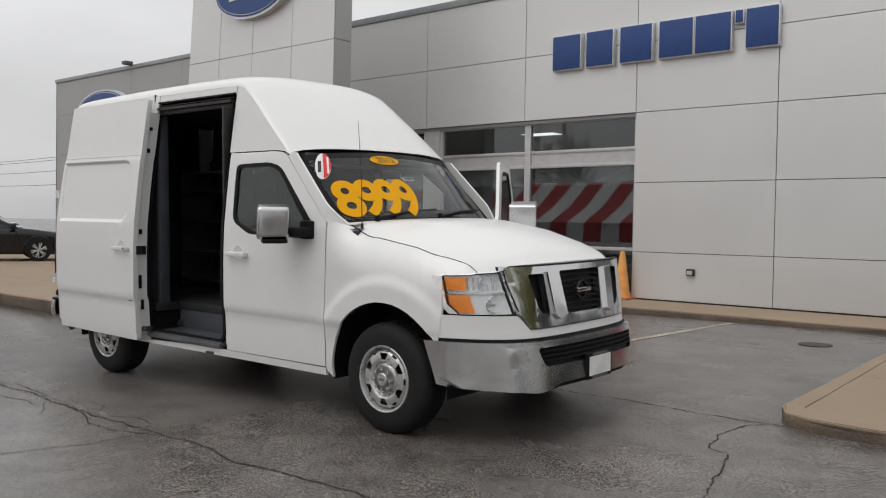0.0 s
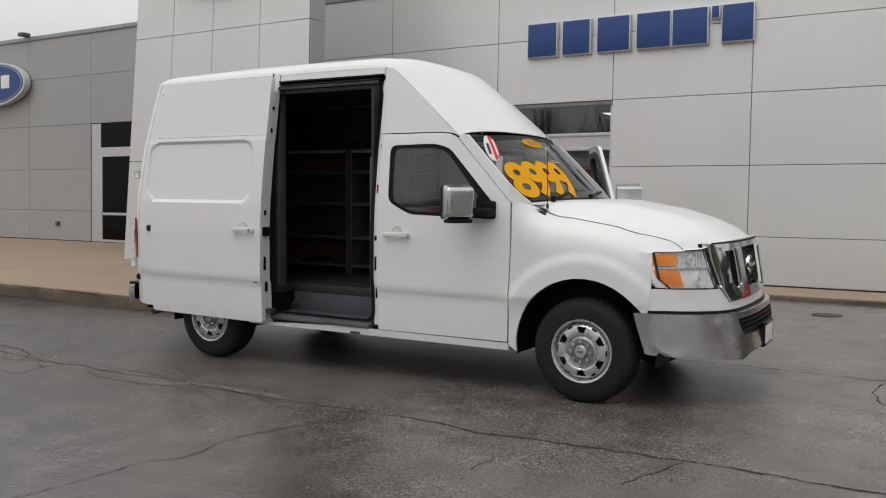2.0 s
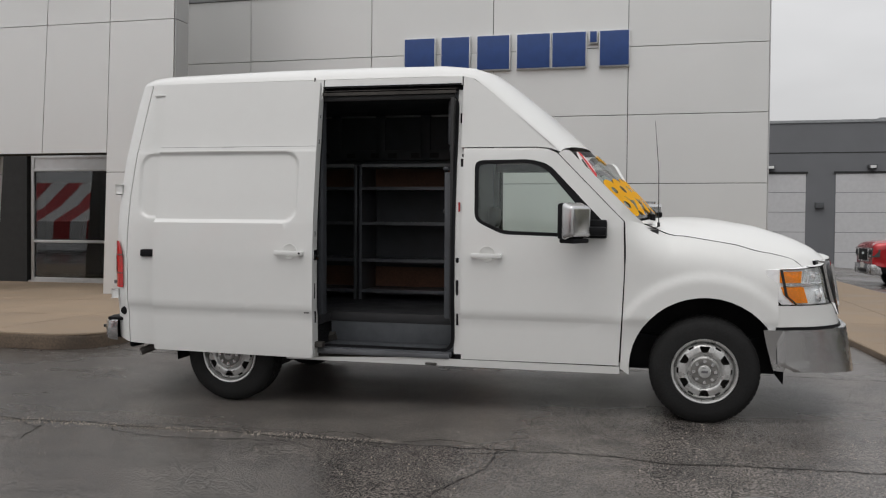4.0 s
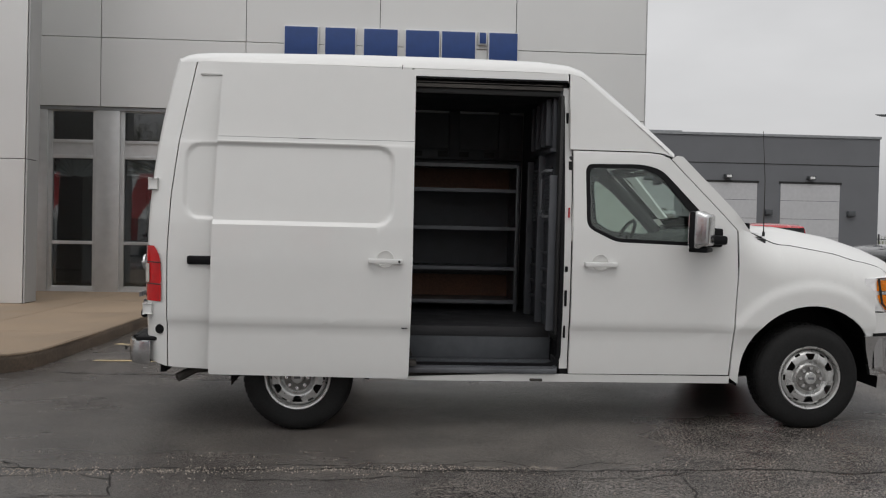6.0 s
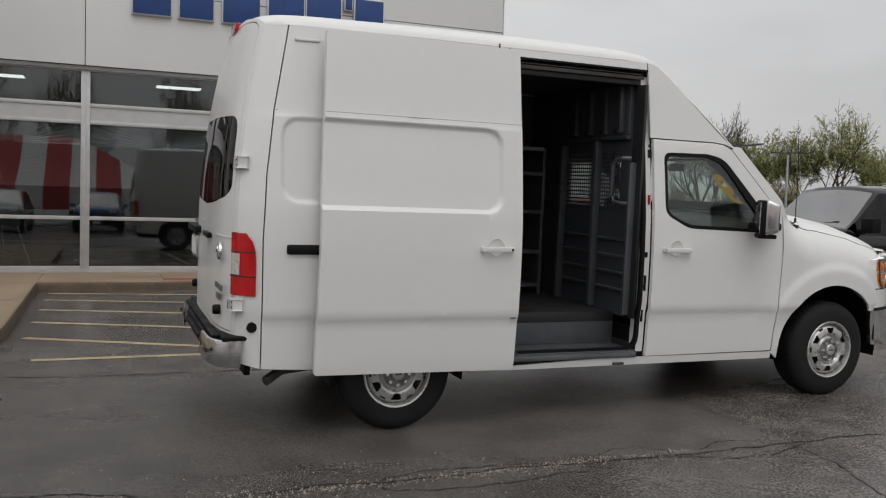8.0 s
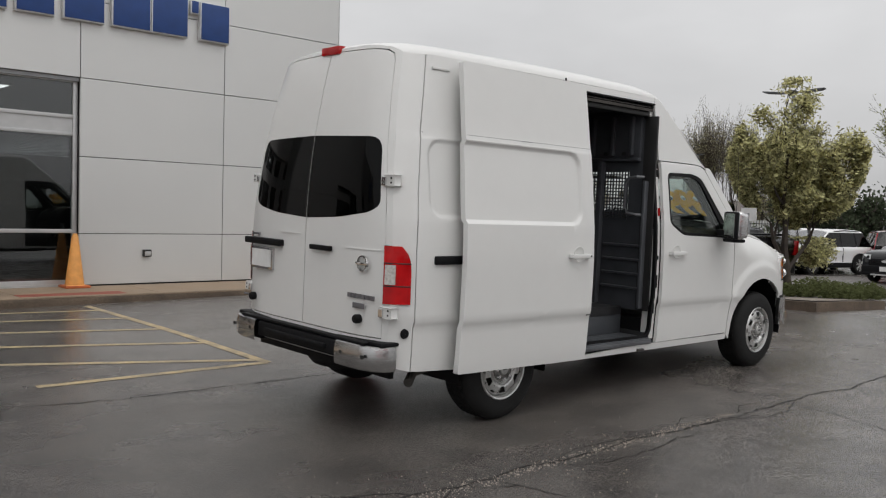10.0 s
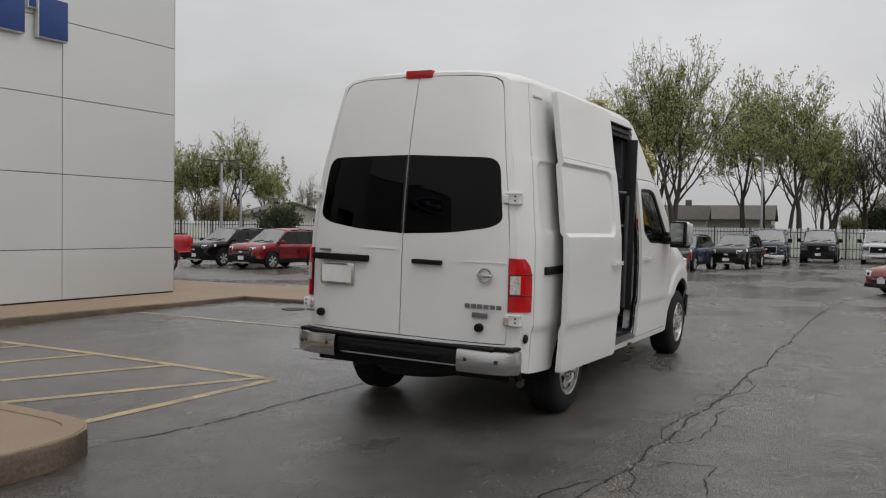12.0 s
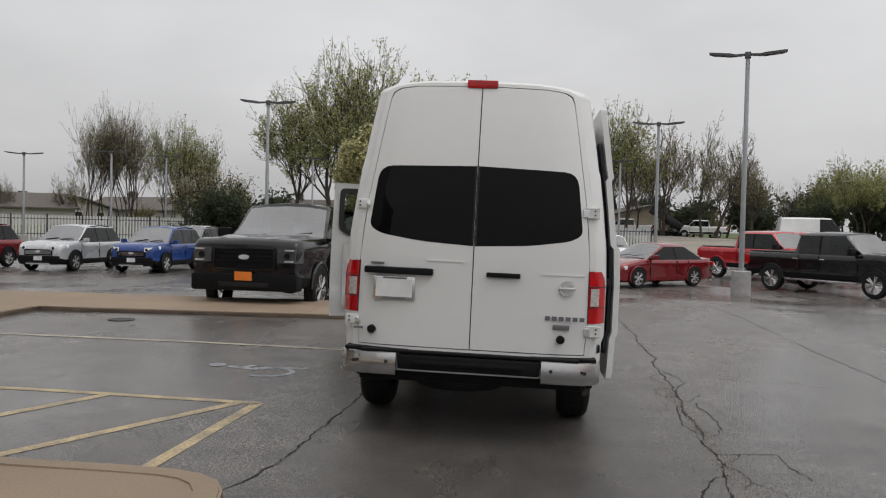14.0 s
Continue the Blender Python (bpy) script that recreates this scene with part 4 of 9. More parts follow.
def hood_edge_z(x):
    s = min(1, max(0, (x - 1.49) / 1.17))
    return hood_mid_z(s) - (0.03 + 0.085 * smooth_step(0, 0.25, s)) * (1 - 0.45 * smooth_step(0.7, 1.0, s))


def hood_edge_v(x):
    return table([(1.49, 0.865), (1.9, 0.875), (2.3, 0.865), (2.66, 0.80)], x)


def half_width(x, z):
    w = table(W_TAB, z)
    if x > 1.35:
        b = table([(1.35, 1.013), (1.9, 1.013), (2.3, 0.998), (2.47, 0.968), (2.6, 0.925), (2.8, 0.80)], x) + table(W_TAB, min(z, 1.1)) - 1.013
        top = hood_edge_z(x)
        t = min(1.0, max(0.0, (z - (top - 0.30)) / 0.30))
        f = b - (b - hood_edge_v(x)) * t ** 2.6
        k = smooth_step(1.38, 1.62, x)
        w = w * (1 - k) + f * k
        # a swollen wheel arch lip
        r = math.hypot(x - FRONT_AXLE, z - hub_z(FRONT_AXLE))
        w += 0.020 * smooth_step(0.715, 0.635, r) * smooth_step(0.55, 0.75, z)
    xr = corner_x(z)
    if x < xr + 0.30:
        t = min(1.0, (xr + 0.30 - x) / 0.30)
        w -= 0.10 * t ** 2.8
    return w


def corner_x(z):
    """Where the side meets the rear face."""
    return -2.725 + 0.17 * (max(0.0, z - 1.22) / 1.35) ** 2


def emboss(x, z, x0, x1, z0, z1, r=0.11, soft=0.016):
    """Depth (0 to 1) of a pressed rounded rectangle."""
    cx, cz, hx, hz = (x0 + x1) / 2, (z0 + z1) / 2, (x1 - x0) / 2 - r, (z1 - z0) / 2 - r
    d = math.hypot(max(0, abs(x - cx) - hx), max(0, abs(z - cz) - hz)) - r
    return smooth_step(soft, -soft, d)


def side_place(sign, extra=0.0, press=()):
    def f(x, z):
        w = half_width(x, z) + extra
        for p in press:
            w -= p[4] * emboss(x, z, *p[:4])
        # shallow step under the upper moulding
        return (x, sign * w, z)
    return f


def side_in(sign):
    return lambda x, z: (0, -sign, 0)


ZC = steps(0.3, 2.6, 0.08) + [0.70, 0.72, 0.74]


def side_part(name, outline, mat, holes=(), sign=-1, extra=0.0, press=(), xc=(), zc=None, thick=0.02, label="", parent=None):
    bm = sheet(outline, holes, xc, ZC if zc is None else zc, side_place(sign, extra, press), thick, side_in(sign))
    return part(name, bm, mat, parent or VAN, label, smooth=28)


PRESS_DOOR = (-2.62, -1.05, 1.415, 1.95, 0.024)
PRESS_QUARTER = (-2.475, -1.0, 1.44, 1.95, 0.016)
DENSE_X = lambda a, b: steps(a, b, 0.045)
DENSE_Z = sorted(set([round(z, 3) for z in steps(0.3, 2.6, 0.07) + [0.695, 0.72, 0.745, 1.40, 1.415, 1.925,  1.41, 1.42, 1.43, 1.44, 1.45, 1.46, 1.50, 1.54, 1.52, 1.85, 1.87, 1.90, 1.915, 1.93, 1.945, 1.955, 1.965, 1.975]]))


def van_side_panels():
    P = M["white_paint"]
    arch_r = arc(REAR_AXLE, hub_z(REAR_AXLE), 0.47, 172, 8, 14)
    for sign, lbl in ((-1, "right"), (1, "left")):
        # rear corner pillar
        side_part("rear_pillar", [(corner_x(0.44), 0.44), (-2.583, 0.405), (-2.59, 1.2), (-2.572, 1.6), (-2.53, 1.99), (-2.435, 2.53)] + [(corner_x(z), z) for z in (2.53, 2.4, 2.2, 2.0, 1.8, 1.6, 1.4, 1.22)], P, sign=sign,
                  xc=steps(-2.74, -2.4, 0.02), zc=steps(0.4, 2.55, 0.06))
        end = -0.925 if sign < 0 else 0.195
        quarter = [(-2.575, 0.405), (REAR_AXLE - 0.49, 0.385)] + arch_r + [(REAR_AXLE + 0.49, 0.36), (end, 0.355), (end, 2.53), (-2.427, 2.53), (-2.522, 1.99), (-2.564, 1.6), (-2.582, 1.2)]
        press = [PRESS_QUARTER] if sign < 0 else [(-2.28, -0.98, 1.43, 1.955, 0.012), (-0.86, 0.10, 1.43, 1.955, 0.012)]
        side_part("quarter_panel", quarter, P, sign=sign, press=press, xc=sorted(DENSE_X(-2.60, end) + [-2.50, -2.49, -2.48, -2.47, -2.46, -2.45, -2.44, -2.41, -2.39]), zc=DENSE_Z)
        side_part("panel_seam", [(-2.515, 1.995), (-2.2, 1.993), (-2.2, 1.997), (-2.515, 1.999)], M["dark_gap"], sign=sign, extra=0.0015, thick=0.004, zc=())
        # upper quarter above the front door
        up = [(0.205, 1.985), (0.77, 1.984), (0.88, 1.973), (0.955, 1.945), (0.62, 2.235), (0.36, 2.455), (0.28, 2.51), (0.205, 2.53)]
        side_part("upper_quarter", up, P, sign=sign, xc=[0.4, 0.6, 0.8], zc=steps(1.9, 2.55, 0.06))
        # fender with its arch
        archf = arc(FRONT_AXLE, hub_z(FRONT_AXLE), 0.525, 186, 22, 20)
        top = [(2.66 - 0.04 * i, hood_edge_z(2.66 - 0.04 * i) - 0.003) for i in range(29)]
        fen = [(1.405, 0.372)] + archf + [(2.475, 0.712), (2.475, 1.095), (2.60, 1.100), (2.66, 1.108)] + top + [(1.425, 1.455), (1.435, 1.2), (1.425, 0.9)]
        side_part("front_fender", fen, P, sign=sign, xc=steps(1.4, 2.6, 0.025), zc=steps(0.3, 1.5, 0.025))
        # sill below the doors
        side_part("sill", [(REAR_AXLE + 0.50, 0.328), (1.40, 0.332), (1.40, 0.385), (-0.2, 0.385), (-0.915, 0.355), (REAR_AXLE + 0.50, 0.355)], P, sign=sign, extra=0.004, zc=[0.35])
        # A-pillar beside the windscreen
        side_part("a_pillar", [(0.938, 1.934), (1.365, 1.497), (1.424, 1.437), (1.426, 1.42), (1.56, 1.42), (1.50, 1.475), (1.02, 1.955), (0.98, 1.96)], P, sign=sign, xc=[1.1, 1.2, 1.3, 1.4], zc=steps(1.4, 2.0, 0.05))
        # dark strip set behind the pillar joint as the gap's shade
        side_part("pillar_gap", [(0.90, 1.93), (1.41, 1.41), (1.44, 1.43), (0.93, 1.955)], M["dark_gap"], sign=sign, extra=-0.012, thick=0.004, zc=steps(1.4, 2.0, 0.06))
    # header over the sliding door opening, and the pillar in front of it
    side_part("door_header", [(-0.915, 2.462), (0.195, 2.462), (0.195, 2.53), (-0.915, 2.53)], P, zc=[2.49])
    side_part("centre_pillar", [(0.165, 0.42), (0.222, 0.42), (0.222, 2.43), (0.165, 2.43), (0.160, 2.33), (0.160, 1.0)], M["white_paint"], extra=-0.040, zc=steps(0.4, 2.4, 0.1), thick=0.09, label="white door jamb")
    for z0, z1, wd in ((1.115, 1.155, 0.022), (0.87, 0.985, 0.02), (0.64, 0.735, 0.018), (2.17, 2.25, 0.018)):
        yj = -half_width(0.19, (z0 + z1) / 2) + 0.044
        part("jamb_stop", boxes((0.192 - wd / 2, 0.192 + wd / 2, yj - 0.012, yj + 0.004, z0, z1), bevel=0.008), M["black_plastic"], VAN, "black rubber stop")
    part("jamb_reflector", boxes((0.196, 0.206, -0.950, -0.92, 1.50, 1.57)), M["tail_red"], VAN, "red reflector")


van_side_panels()


def van_sliding_door():
    outline = [(-2.275, 0.378), (-0.915, 0.362), (-0.905, 1.0), (-0.905, 2.50), (-2.225, 2.50), (-2.255, 1.6)]
    outline = rounded(outline, [0.02, 0.03, 0.0, 0.02, 0.02, 0.0], 3)
    press = [PRESS_DOOR]
    d = side_part("sliding_door", outline, M["white_paint"], extra=0.125, press=press, xc=sorted(DENSE_X(-2.3, -0.9) + [-1.16, -1.145, -1.13, -1.10, -1.08, -1.07, -1.06, -1.05, -1.04, -1.03, -1.02]), zc=DENSE_Z, thick=0.045, label="white sliding side door slid fully back")
    # upper part of the door's skin, with a seam below it
    side_part("door_moulding", [(-2.235, 1.994), (-0.907, 1.994), (-0.907, 1.998), (-2.235, 1.998)], M["dark_gap"], extra=0.1265, thick=0.004, parent=d, zc=())
    door_handle(d, -1.09, 1.175, 0.125)
    part("scuff", boxes((-0.97, -0.93, -1.136, -1.126, 0.715, 0.722)), M["sticker_black"], d, "small black scuff")
    # inner edge with latches, seen from ahead
    side_part("inner_edge", [(-0.985, 0.42), (-0.925, 0.42), (-0.925, 2.38), (-0.985, 2.38)], M["white_paint"], extra=0.085, thick=0.085, parent=d, label="pale inner door edge")
    for z0, z1 in ((1.30, 1.345), (0.82, 0.94), (0.63, 0.72), (2.02, 2.06), (2.22, 2.25)):
        part("latch", boxes((-0.93, -0.915, -half_width(-0.9, z0) - 0.062, -half_width(-0.9, z0) - 0.034, z0, z1), bevel=0.006), M["black_plastic"], d)
    part("latch_plate", boxes((-0.925, -0.90, -1.10, -1.0, 1.12, 1.2), bevel=0.006), M["chrome"], d)
    side_part("inner_trim", rounded([(-2.1, 0.55), (-0.97, 0.55), (-0.97, 2.25), (-2.1, 2.25)], 0.06), M["cargo_grey"], extra=0.075, thick=0.02, parent=d, label="grey inner lining")
    part("hinge_arm", boxes((-0.95, -0.86, -1.04, -0.96, 0.44, 0.48), bevel=0.008), M["dirty_metal"], d)


def door_handle(parent, x, z, extra, sign=-1):
    w = half_width(x, z) + extra
    bm = bmesh.new()
    box(bm, x - 0.115, x + 0.115, sign * (w + 0.045), sign * (w + 0.028), z - 0.017, z + 0.017, bevel=0.008)
    box(bm, x - 0.115, x - 0.085, sign * (w + 0.035), sign * (w - 0.005), z - 0.015, z + 0.015, bevel=0.005)
    box(bm, x + 0.075, x + 0.115, sign * (w + 0.04), sign * (w - 0.005), z - 0.016, z + 0.016, bevel=0.005)
    bmesh.ops.recalc_face_normals(bm, faces=bm.faces[:])
    h = part("handle", bm, M["white_paint"], parent, "white pull handle")
    bm = bmesh.new()
    lathe(bm, [(0.001, sign * 0.001), (0.055, sign * 0.001), (0.058, sign * 0.003), (0.06, 0.0)], 20, "y", (x, sign * (w + 0.001), z + 0.012))
    part("recess", bm, M["door_inner"], h)
    if sign < 0 and extra > 0.1:
        bm = bmesh.new()
        lathe(bm, [(0.001, -0.004), (0.008, -0.004), (0.008, 0.0)], 12, "y", (x + 0.095, -(w + 0.045), z))
        part("lock", bm, M["sticker_black"], h)


van_sliding_door()

FRONT_DOOR = [(0.228, 0.39), (1.392, 0.395), (1.410, 0.75), (1.424, 1.1), (1.414, 1.44), (0.925, 1.938), (0.86, 1.966), (0.77, 1.975), (0.228, 1.976)]
FRONT_WIN = rounded([(0.315, 1.885), (0.325, 1.435), (0.535, 1.335), (1.27, 1.315), (1.305, 1.40), (0.865, 1.86), (0.72, 1.892)], [0.06, 0.06, 0.05, 0.02, 0.03, 0.09, 0.05], 4)
WIN_IN = rounded([(0.345, 1.86), (0.352, 1.445), (0.545, 1.362), (1.19, 1.342), (1.215, 1.40), (0.845, 1.825), (0.715, 1.865)], [0.05, 0.05, 0.04, 0.02, 0.03, 0.08, 0.05], 4)


def van_front_door(sign):
    """The door with its window, frame, handle and mirror. The left one is swung open."""
    P = M["white_paint"]
    d = side_part("front_door", FRONT_DOOR, P, [FRONT_WIN], sign=sign, xc=steps(0.2, 1.42, 0.1), zc=ZC, thick=0.03, label="white front door" if sign < 0 else "white front door swung open")
    side_part("window_rubber", FRONT_WIN, M["black_plastic"], [WIN_IN], sign=sign, extra=-0.004, zc=ZC, thick=0.02, parent=d, label="black window surround")
    g = side_part("window_glass", WIN_IN, M["van_glass"], sign=sign, extra=-0.014, zc=steps(1.3, 1.9, 0.06), thick=0.004, parent=d)
    g.visible_shadow = False
    cx, cz = 0.74, 1.60
    side_part("inner_frame", [(cx + (x - cx) * 1.07, cz + (z - cz) * 1.10) for x, z in FRONT_WIN], M["dash"], [WIN_IN], sign=sign, extra=-0.036, zc=ZC, thick=0.012, parent=d, label="dark inner window frame")
    door_handle(d, 0.425, 1.175, 0.0, sign)
    side_part("inner_lining", rounded([(0.36, 0.5), (1.30, 0.5), (1.33, 1.28), (0.36, 1.30)], 0.06), M["dash"] if sign < 0 else M["door_inner"], sign=sign, extra=-0.06, zc=ZC, thick=0.02, parent=d, label="dark inner door lining" if sign < 0 else "pale inner door lining")
    if sign > 0:
        side_part("armrest", rounded([(0.50, 0.98), (1.20, 1.02), (1.24, 1.14), (0.50, 1.10)], 0.04), M["dash"], sign=sign, extra=-0.09, zc=ZC, thick=0.03, parent=d, label="dark armrest")
    # tow mirror on a black arm
    w = half_width(1.2, 1.38)
    mi = part("mirror_arm", boxes((1.06, 1.30, *sorted((sign * (w + 0.12), sign * (w + 0.01))), 1.335, 1.40), (1.17, 1.30, *sorted((sign * (w + 0.035), sign * (w - 0.02))), 1.315, 1.45), bevel=0.02), M["black_plastic"], d, "black mirror arm")
    bm = bmesh.new()
    box(bm, 1.042, 1.15, sign * (w + (0.32 if sign < 0 else 0.25)), sign * (w + 0.09), 1.31, 1.57, bevel=0.035, seg=4)
    for v in bm.verts:
        if v.co.x > 1.11:
            v.co.z = 1.43 + (v.co.z - 1.43) * 0.86
    bmesh.ops.recalc_face_normals(bm, faces=bm.faces[:])
    part("mirror_shell", bm, M["bumper_chrome"], mi, "chrome mirror shell")
    part("mirror_foot", boxes((1.01, 1.14, *sorted((sign * (w + 0.285), sign * (w + 0.105))), 1.285, 1.318), bevel=0.012), M["black_plastic"], mi)
    part("mirror_glass", boxes((1.009, 1.015, *sorted((sign * (w + (0.30 if sign < 0 else 0.23)), sign * (w + 0.11))), 1.33, 1.55)), M["reflector"], mi, "mirror pane")
    part("mirror_rim", boxes((1.013, 1.056, *sorted((sign * (w + (0.317 if sign < 0 else 0.247)), sign * (w + 0.093))), 1.313, 1.567), bevel=0.02), M["black_plastic"], mi)
    if sign < 0:
        pin = Matrix.Translation((1.09, -(w + 0.20), 0))
        for ch in mi.children:
            ch.matrix_basis = pin @ pose(0, 0, 0, 0, 0, -32) @ pin.inverted()
    if sign > 0:
        hinge = Vector((1.42, 0.80, 0))
        m = Matrix.Translation(hinge) @ pose(0, 0, 0, 0, 0, -62) @ Matrix.Translation(-hinge)
        d.matrix_basis = m
    return d


van_front_door(-1)
van_front_door(1)


def van_roof():
    """The roof shell, from the rear edge over the front slope down to the windscreen's head."""
    # stations: edge point (x, half width, z) and middle point (x, z)
    st = [(corner_x(2.53), 0.727, 2.52, -2.628, 2.605), (corner_x(2.53) + 0.06, 0.778, 2.523, -2.595, 2.626), (corner_x(2.53) + 0.14, 0.812, 2.526, -2.52, 2.640), (corner_x(2.53) + 0.24, 0.823, 2.528, -2.40, 2.648), (-2.2, 0.824, 2.530, -2.2, 2.655), (-1.4, 0.824, 2.532, -1.4, 2.676),
          (-0.6, 0.824, 2.532, -0.6, 2.68), (0.0, 0.824, 2.532, 0.0, 2.672), (0.20, 0.823, 2.528, 0.26, 2.645), (0.29, 0.825, 2.508, 0.40, 2.60), (0.38, 0.832, 2.44, 0.51, 2.525), (0.62, 0.875, 2.235, 0.77, 2.315), (0.85, 0.91, 2.035, 1.005, 2.105), (0.955, 0.923, 1.943, 1.115, 2.005)]
    us = [0.0, 0.012, 0.03, 0.06, 0.10, 0.15, 0.22, 0.32, 0.45, 0.6, 0.8, 1.0]
    rows = []
    for xe, we, ze, xm, zm in st:
        half = []
        for u in us:
            v = we * (1 - u)
            k = (1 - (1 - u) ** 3.6) ** (1 / 1.9)
            kx = 1 - (1 - u) ** 2
            half.append((xe + (xm - xe) * kx, v, ze + (zm - ze) * k))
        rows.append([(x, -v, z) for x, v, z in half] + [(x, v, z) for x, v, z in reversed(half[:-1])])
    bm = bmesh.new()
    grid_mesh(bm, rows)
    bmesh.ops.recalc_face_normals(bm, faces=bm.faces[:])
    if sum(f.normal.z for f in bm.faces) < 0:
        bmesh.ops.reverse_faces(bm, faces=bm.faces[:])
    part("roof", bm, M["white_paint"], VAN, "white raised roof", smooth=50)
    part("roof_seam", boxes((-1.0, -0.996, -0.836, -0.80, 2.44, 2.55)), M["dark_gap"], VAN)
    # windscreen
    rows, rows2 = [], []
    for t in [i / 10 for i in range(11)]:
        xe, ze, we = 0.965 + (1.43 - 0.965) * t, 1.935 + (1.445 - 1.935) * t, 0.905 + 0.02 * t
        xm, zm = 1.13 + (1.66 - 1.13) * t, 1.99 + (1.475 - 1.99) * t + 0.02 * math.sin(math.pi * t)
        row = []
        for i in range(-12, 13):
            u = i / 12
            k = 1 - abs(u) ** 2.3
            row.append(Vector((xe + (xm - xe) * k, we * u, ze + (zm - ze) * k)))
        rows.append(row)
    bm = bmesh.new()
    inner = [[p for p in row[1:-1]] for row in rows[1:]]
    grid_mesh(bm, inner)
    bmesh.ops.recalc_face_normals(bm, faces=bm.faces[:])
    g = part("windscreen", bm, M["van_glass"], VAN, "raked windscreen with yellow price numerals", smooth=60)
    g.visible_shadow = False
    # black printed border round the glass
    bm = bmesh.new()
    off = Vector((-0.004, 0, -0.004))
    grid_mesh(bm, [[p + off for p in row] for row in rows[:2]])
    grid_mesh(bm, [[p + off for p in row[:2]] for row in rows[:-1]])
    grid_mesh(bm, [[p + off for p in row[-2:]] for row in rows[:-1]])
    grid_mesh(bm, [[p + off for p in row[1:-1]] for row in rows[-2:]])
    part("windscreen_border", bm, M["black_plastic"], VAN, smooth=60)
    return rows


SCREEN = van_roof()


def van_hood():
    P = M["white_paint"]
    rows = []
    for s in HOOD_S:
        row = []
        for i in range(-14, 15):
            u = i / 14
            xr, xf = 1.70 - 0.20 * abs(u) ** 2.2, 2.875 - 0.05 * u * u - 0.165 * u ** 6
            x = xr + (xf - xr) * s
            v = u * (hood_edge_v(hood_edge_x(s)) - 0.005)
            zm = hood_mid_z(s)
            drop = zm - hood_edge_z(hood_edge_x(s))
            z = zm - drop * abs(u) ** 2.6 + 0.012 * smooth_step(0.62, 0.52, abs(u)) * smooth_step(0.02, 0.15, s) * (1 - s)
            row.append((x, v, z))
        rows.append(row)
    bm = bmesh.new()
    grid_mesh(bm, rows)
    # turned-down lip
    lip = [[Vector(p) for p in row] for row in rows]
    grid_mesh(bm, [[p for p in lip[-1]], [p + Vector((-0.02, 0, -0.03)) for p in lip[-1]]])
    for col, s in ((0, -1), (-1, 1)):
        grid_mesh(bm, [[row[col] for row in lip], [row[col] + Vector((0, -s * 0.012, -0.035)) for row in lip]])
    bmesh.ops.remove_doubles(bm, verts=bm.verts[:], dist=1e-4)
    bmesh.ops.recalc_face_normals(bm, faces=bm.faces[:])
    hood = part("hood", bm, P, VAN, "white bonnet", smooth=50)
    for col, s in ((0, -1), (-1, 1)):
        bm = bmesh.new()
        pipe(bm, [row[col] + Vector((0, s * 0.003, -0.002)) for row in lip[1:]], 0.0035, 5)
        part("shut_line", bm, M["dark_gap"], hood)
    # cowl and wipers under the windscreen
    bm = bmesh.new()
    rr = []
    for i in range(-12, 13):
        u = i / 12
        x = 1.66 - 0.22 * abs(u) ** 2.25
        rr.append([(x - 0.03, u * 0.80, 1.445 + 0.03 * (1 - u * u)), (x + 0.035, u * 0.80, 1.42 + 0.035 * (1 - u * u))])
    grid_mesh(bm, rr)
    for s in (-1, 1):
        side = bmesh.new()
        grid_mesh(side, [[(x, s * v, 1.436 - 0.012 * (v - 0.78) / 0.1) for v in (0.775, 0.82, 0.86, 0.885)] for x in (1.38, 1.46, 1.54, 1.62)])
        part("cowl_corner", side, P, VAN, smooth=50)
    part("cowl", bm, M["black_plastic"], VAN, "black cowl under the windscreen")
    for a, b, c in (((1.62, -0.66, 1.465), (1.60, -0.30, 1.515), (1.60, 0.02, 1.53)), ((1.68, -0.02, 1.478), (1.62, 0.30, 1.515), (1.54, 0.62, 1.525))):
        bm = bmesh.new()
        pipe(bm, [a, b, c], 0.011)
        w = part("wiper", bm, M["black_plastic"], VAN)
        bm = bmesh.new()
        tube(bm, (a[0], a[1], a[2] - 0.03), (a[0], a[1], a[2] + 0.025), 0.02)
        part("pivot", bm, M["black_plastic"], w)
    bm = bmesh.new()
    pipe(bm, [(1.66, -0.86, 1.42), (1.655, -0.862, 1.8), (1.625, -0.865, 2.16)], [0.004, 0.0028, 0.0018], 6)
    tube(bm, (1.66, -0.86, 1.40), (1.66, -0.86, 1.432), 0.010)
    part("antenna", bm, M["sticker_black"], VAN, "thin black whip antenna")


van_hood()


def nose_x(v, z, out=0.0):
    a = abs(v)
    x = table([(0, 2.945), (0.2, 2.943), (0.4, 2.93), (0.55, 2.908), (0.66, 2.87), (0.74, 2.825), (0.80, 2.775), (0.86, 2.705), (0.91, 2.63), (0.945, 2.555), (0.97, 2.46)], a)
    return x - 0.18 * (z - 0.95) * smooth_step(1.0, 0.6, a) + out


def nose(out=0.0):
    return lambda v, z: (nose_x(v, z, out), v * (1 + 0.02 * out / 0.06 if out else 1), z)


NOSE_IN = lambda v, z: (-1, 0, 0)
NV = [i * 0.06 for i in range(-16, 17)]
NZ = steps(0.3, 1.25, 0.06)
GRILLE = [(-0.735, 1.168), (-0.72, 1.06), (-0.665, 0.87), (-0.59, 0.775), (0.59, 0.775), (0.665, 0.87), (0.72, 1.06), (0.735, 1.168)]


def nose_part(name, outline, mat, holes=(), out=0.0, thick=0.03, label="", parent=None):
    return part(name, sheet(outline, holes, NV, NZ, nose(out), thick, NOSE_IN), mat, parent or VAN, label, smooth=40)


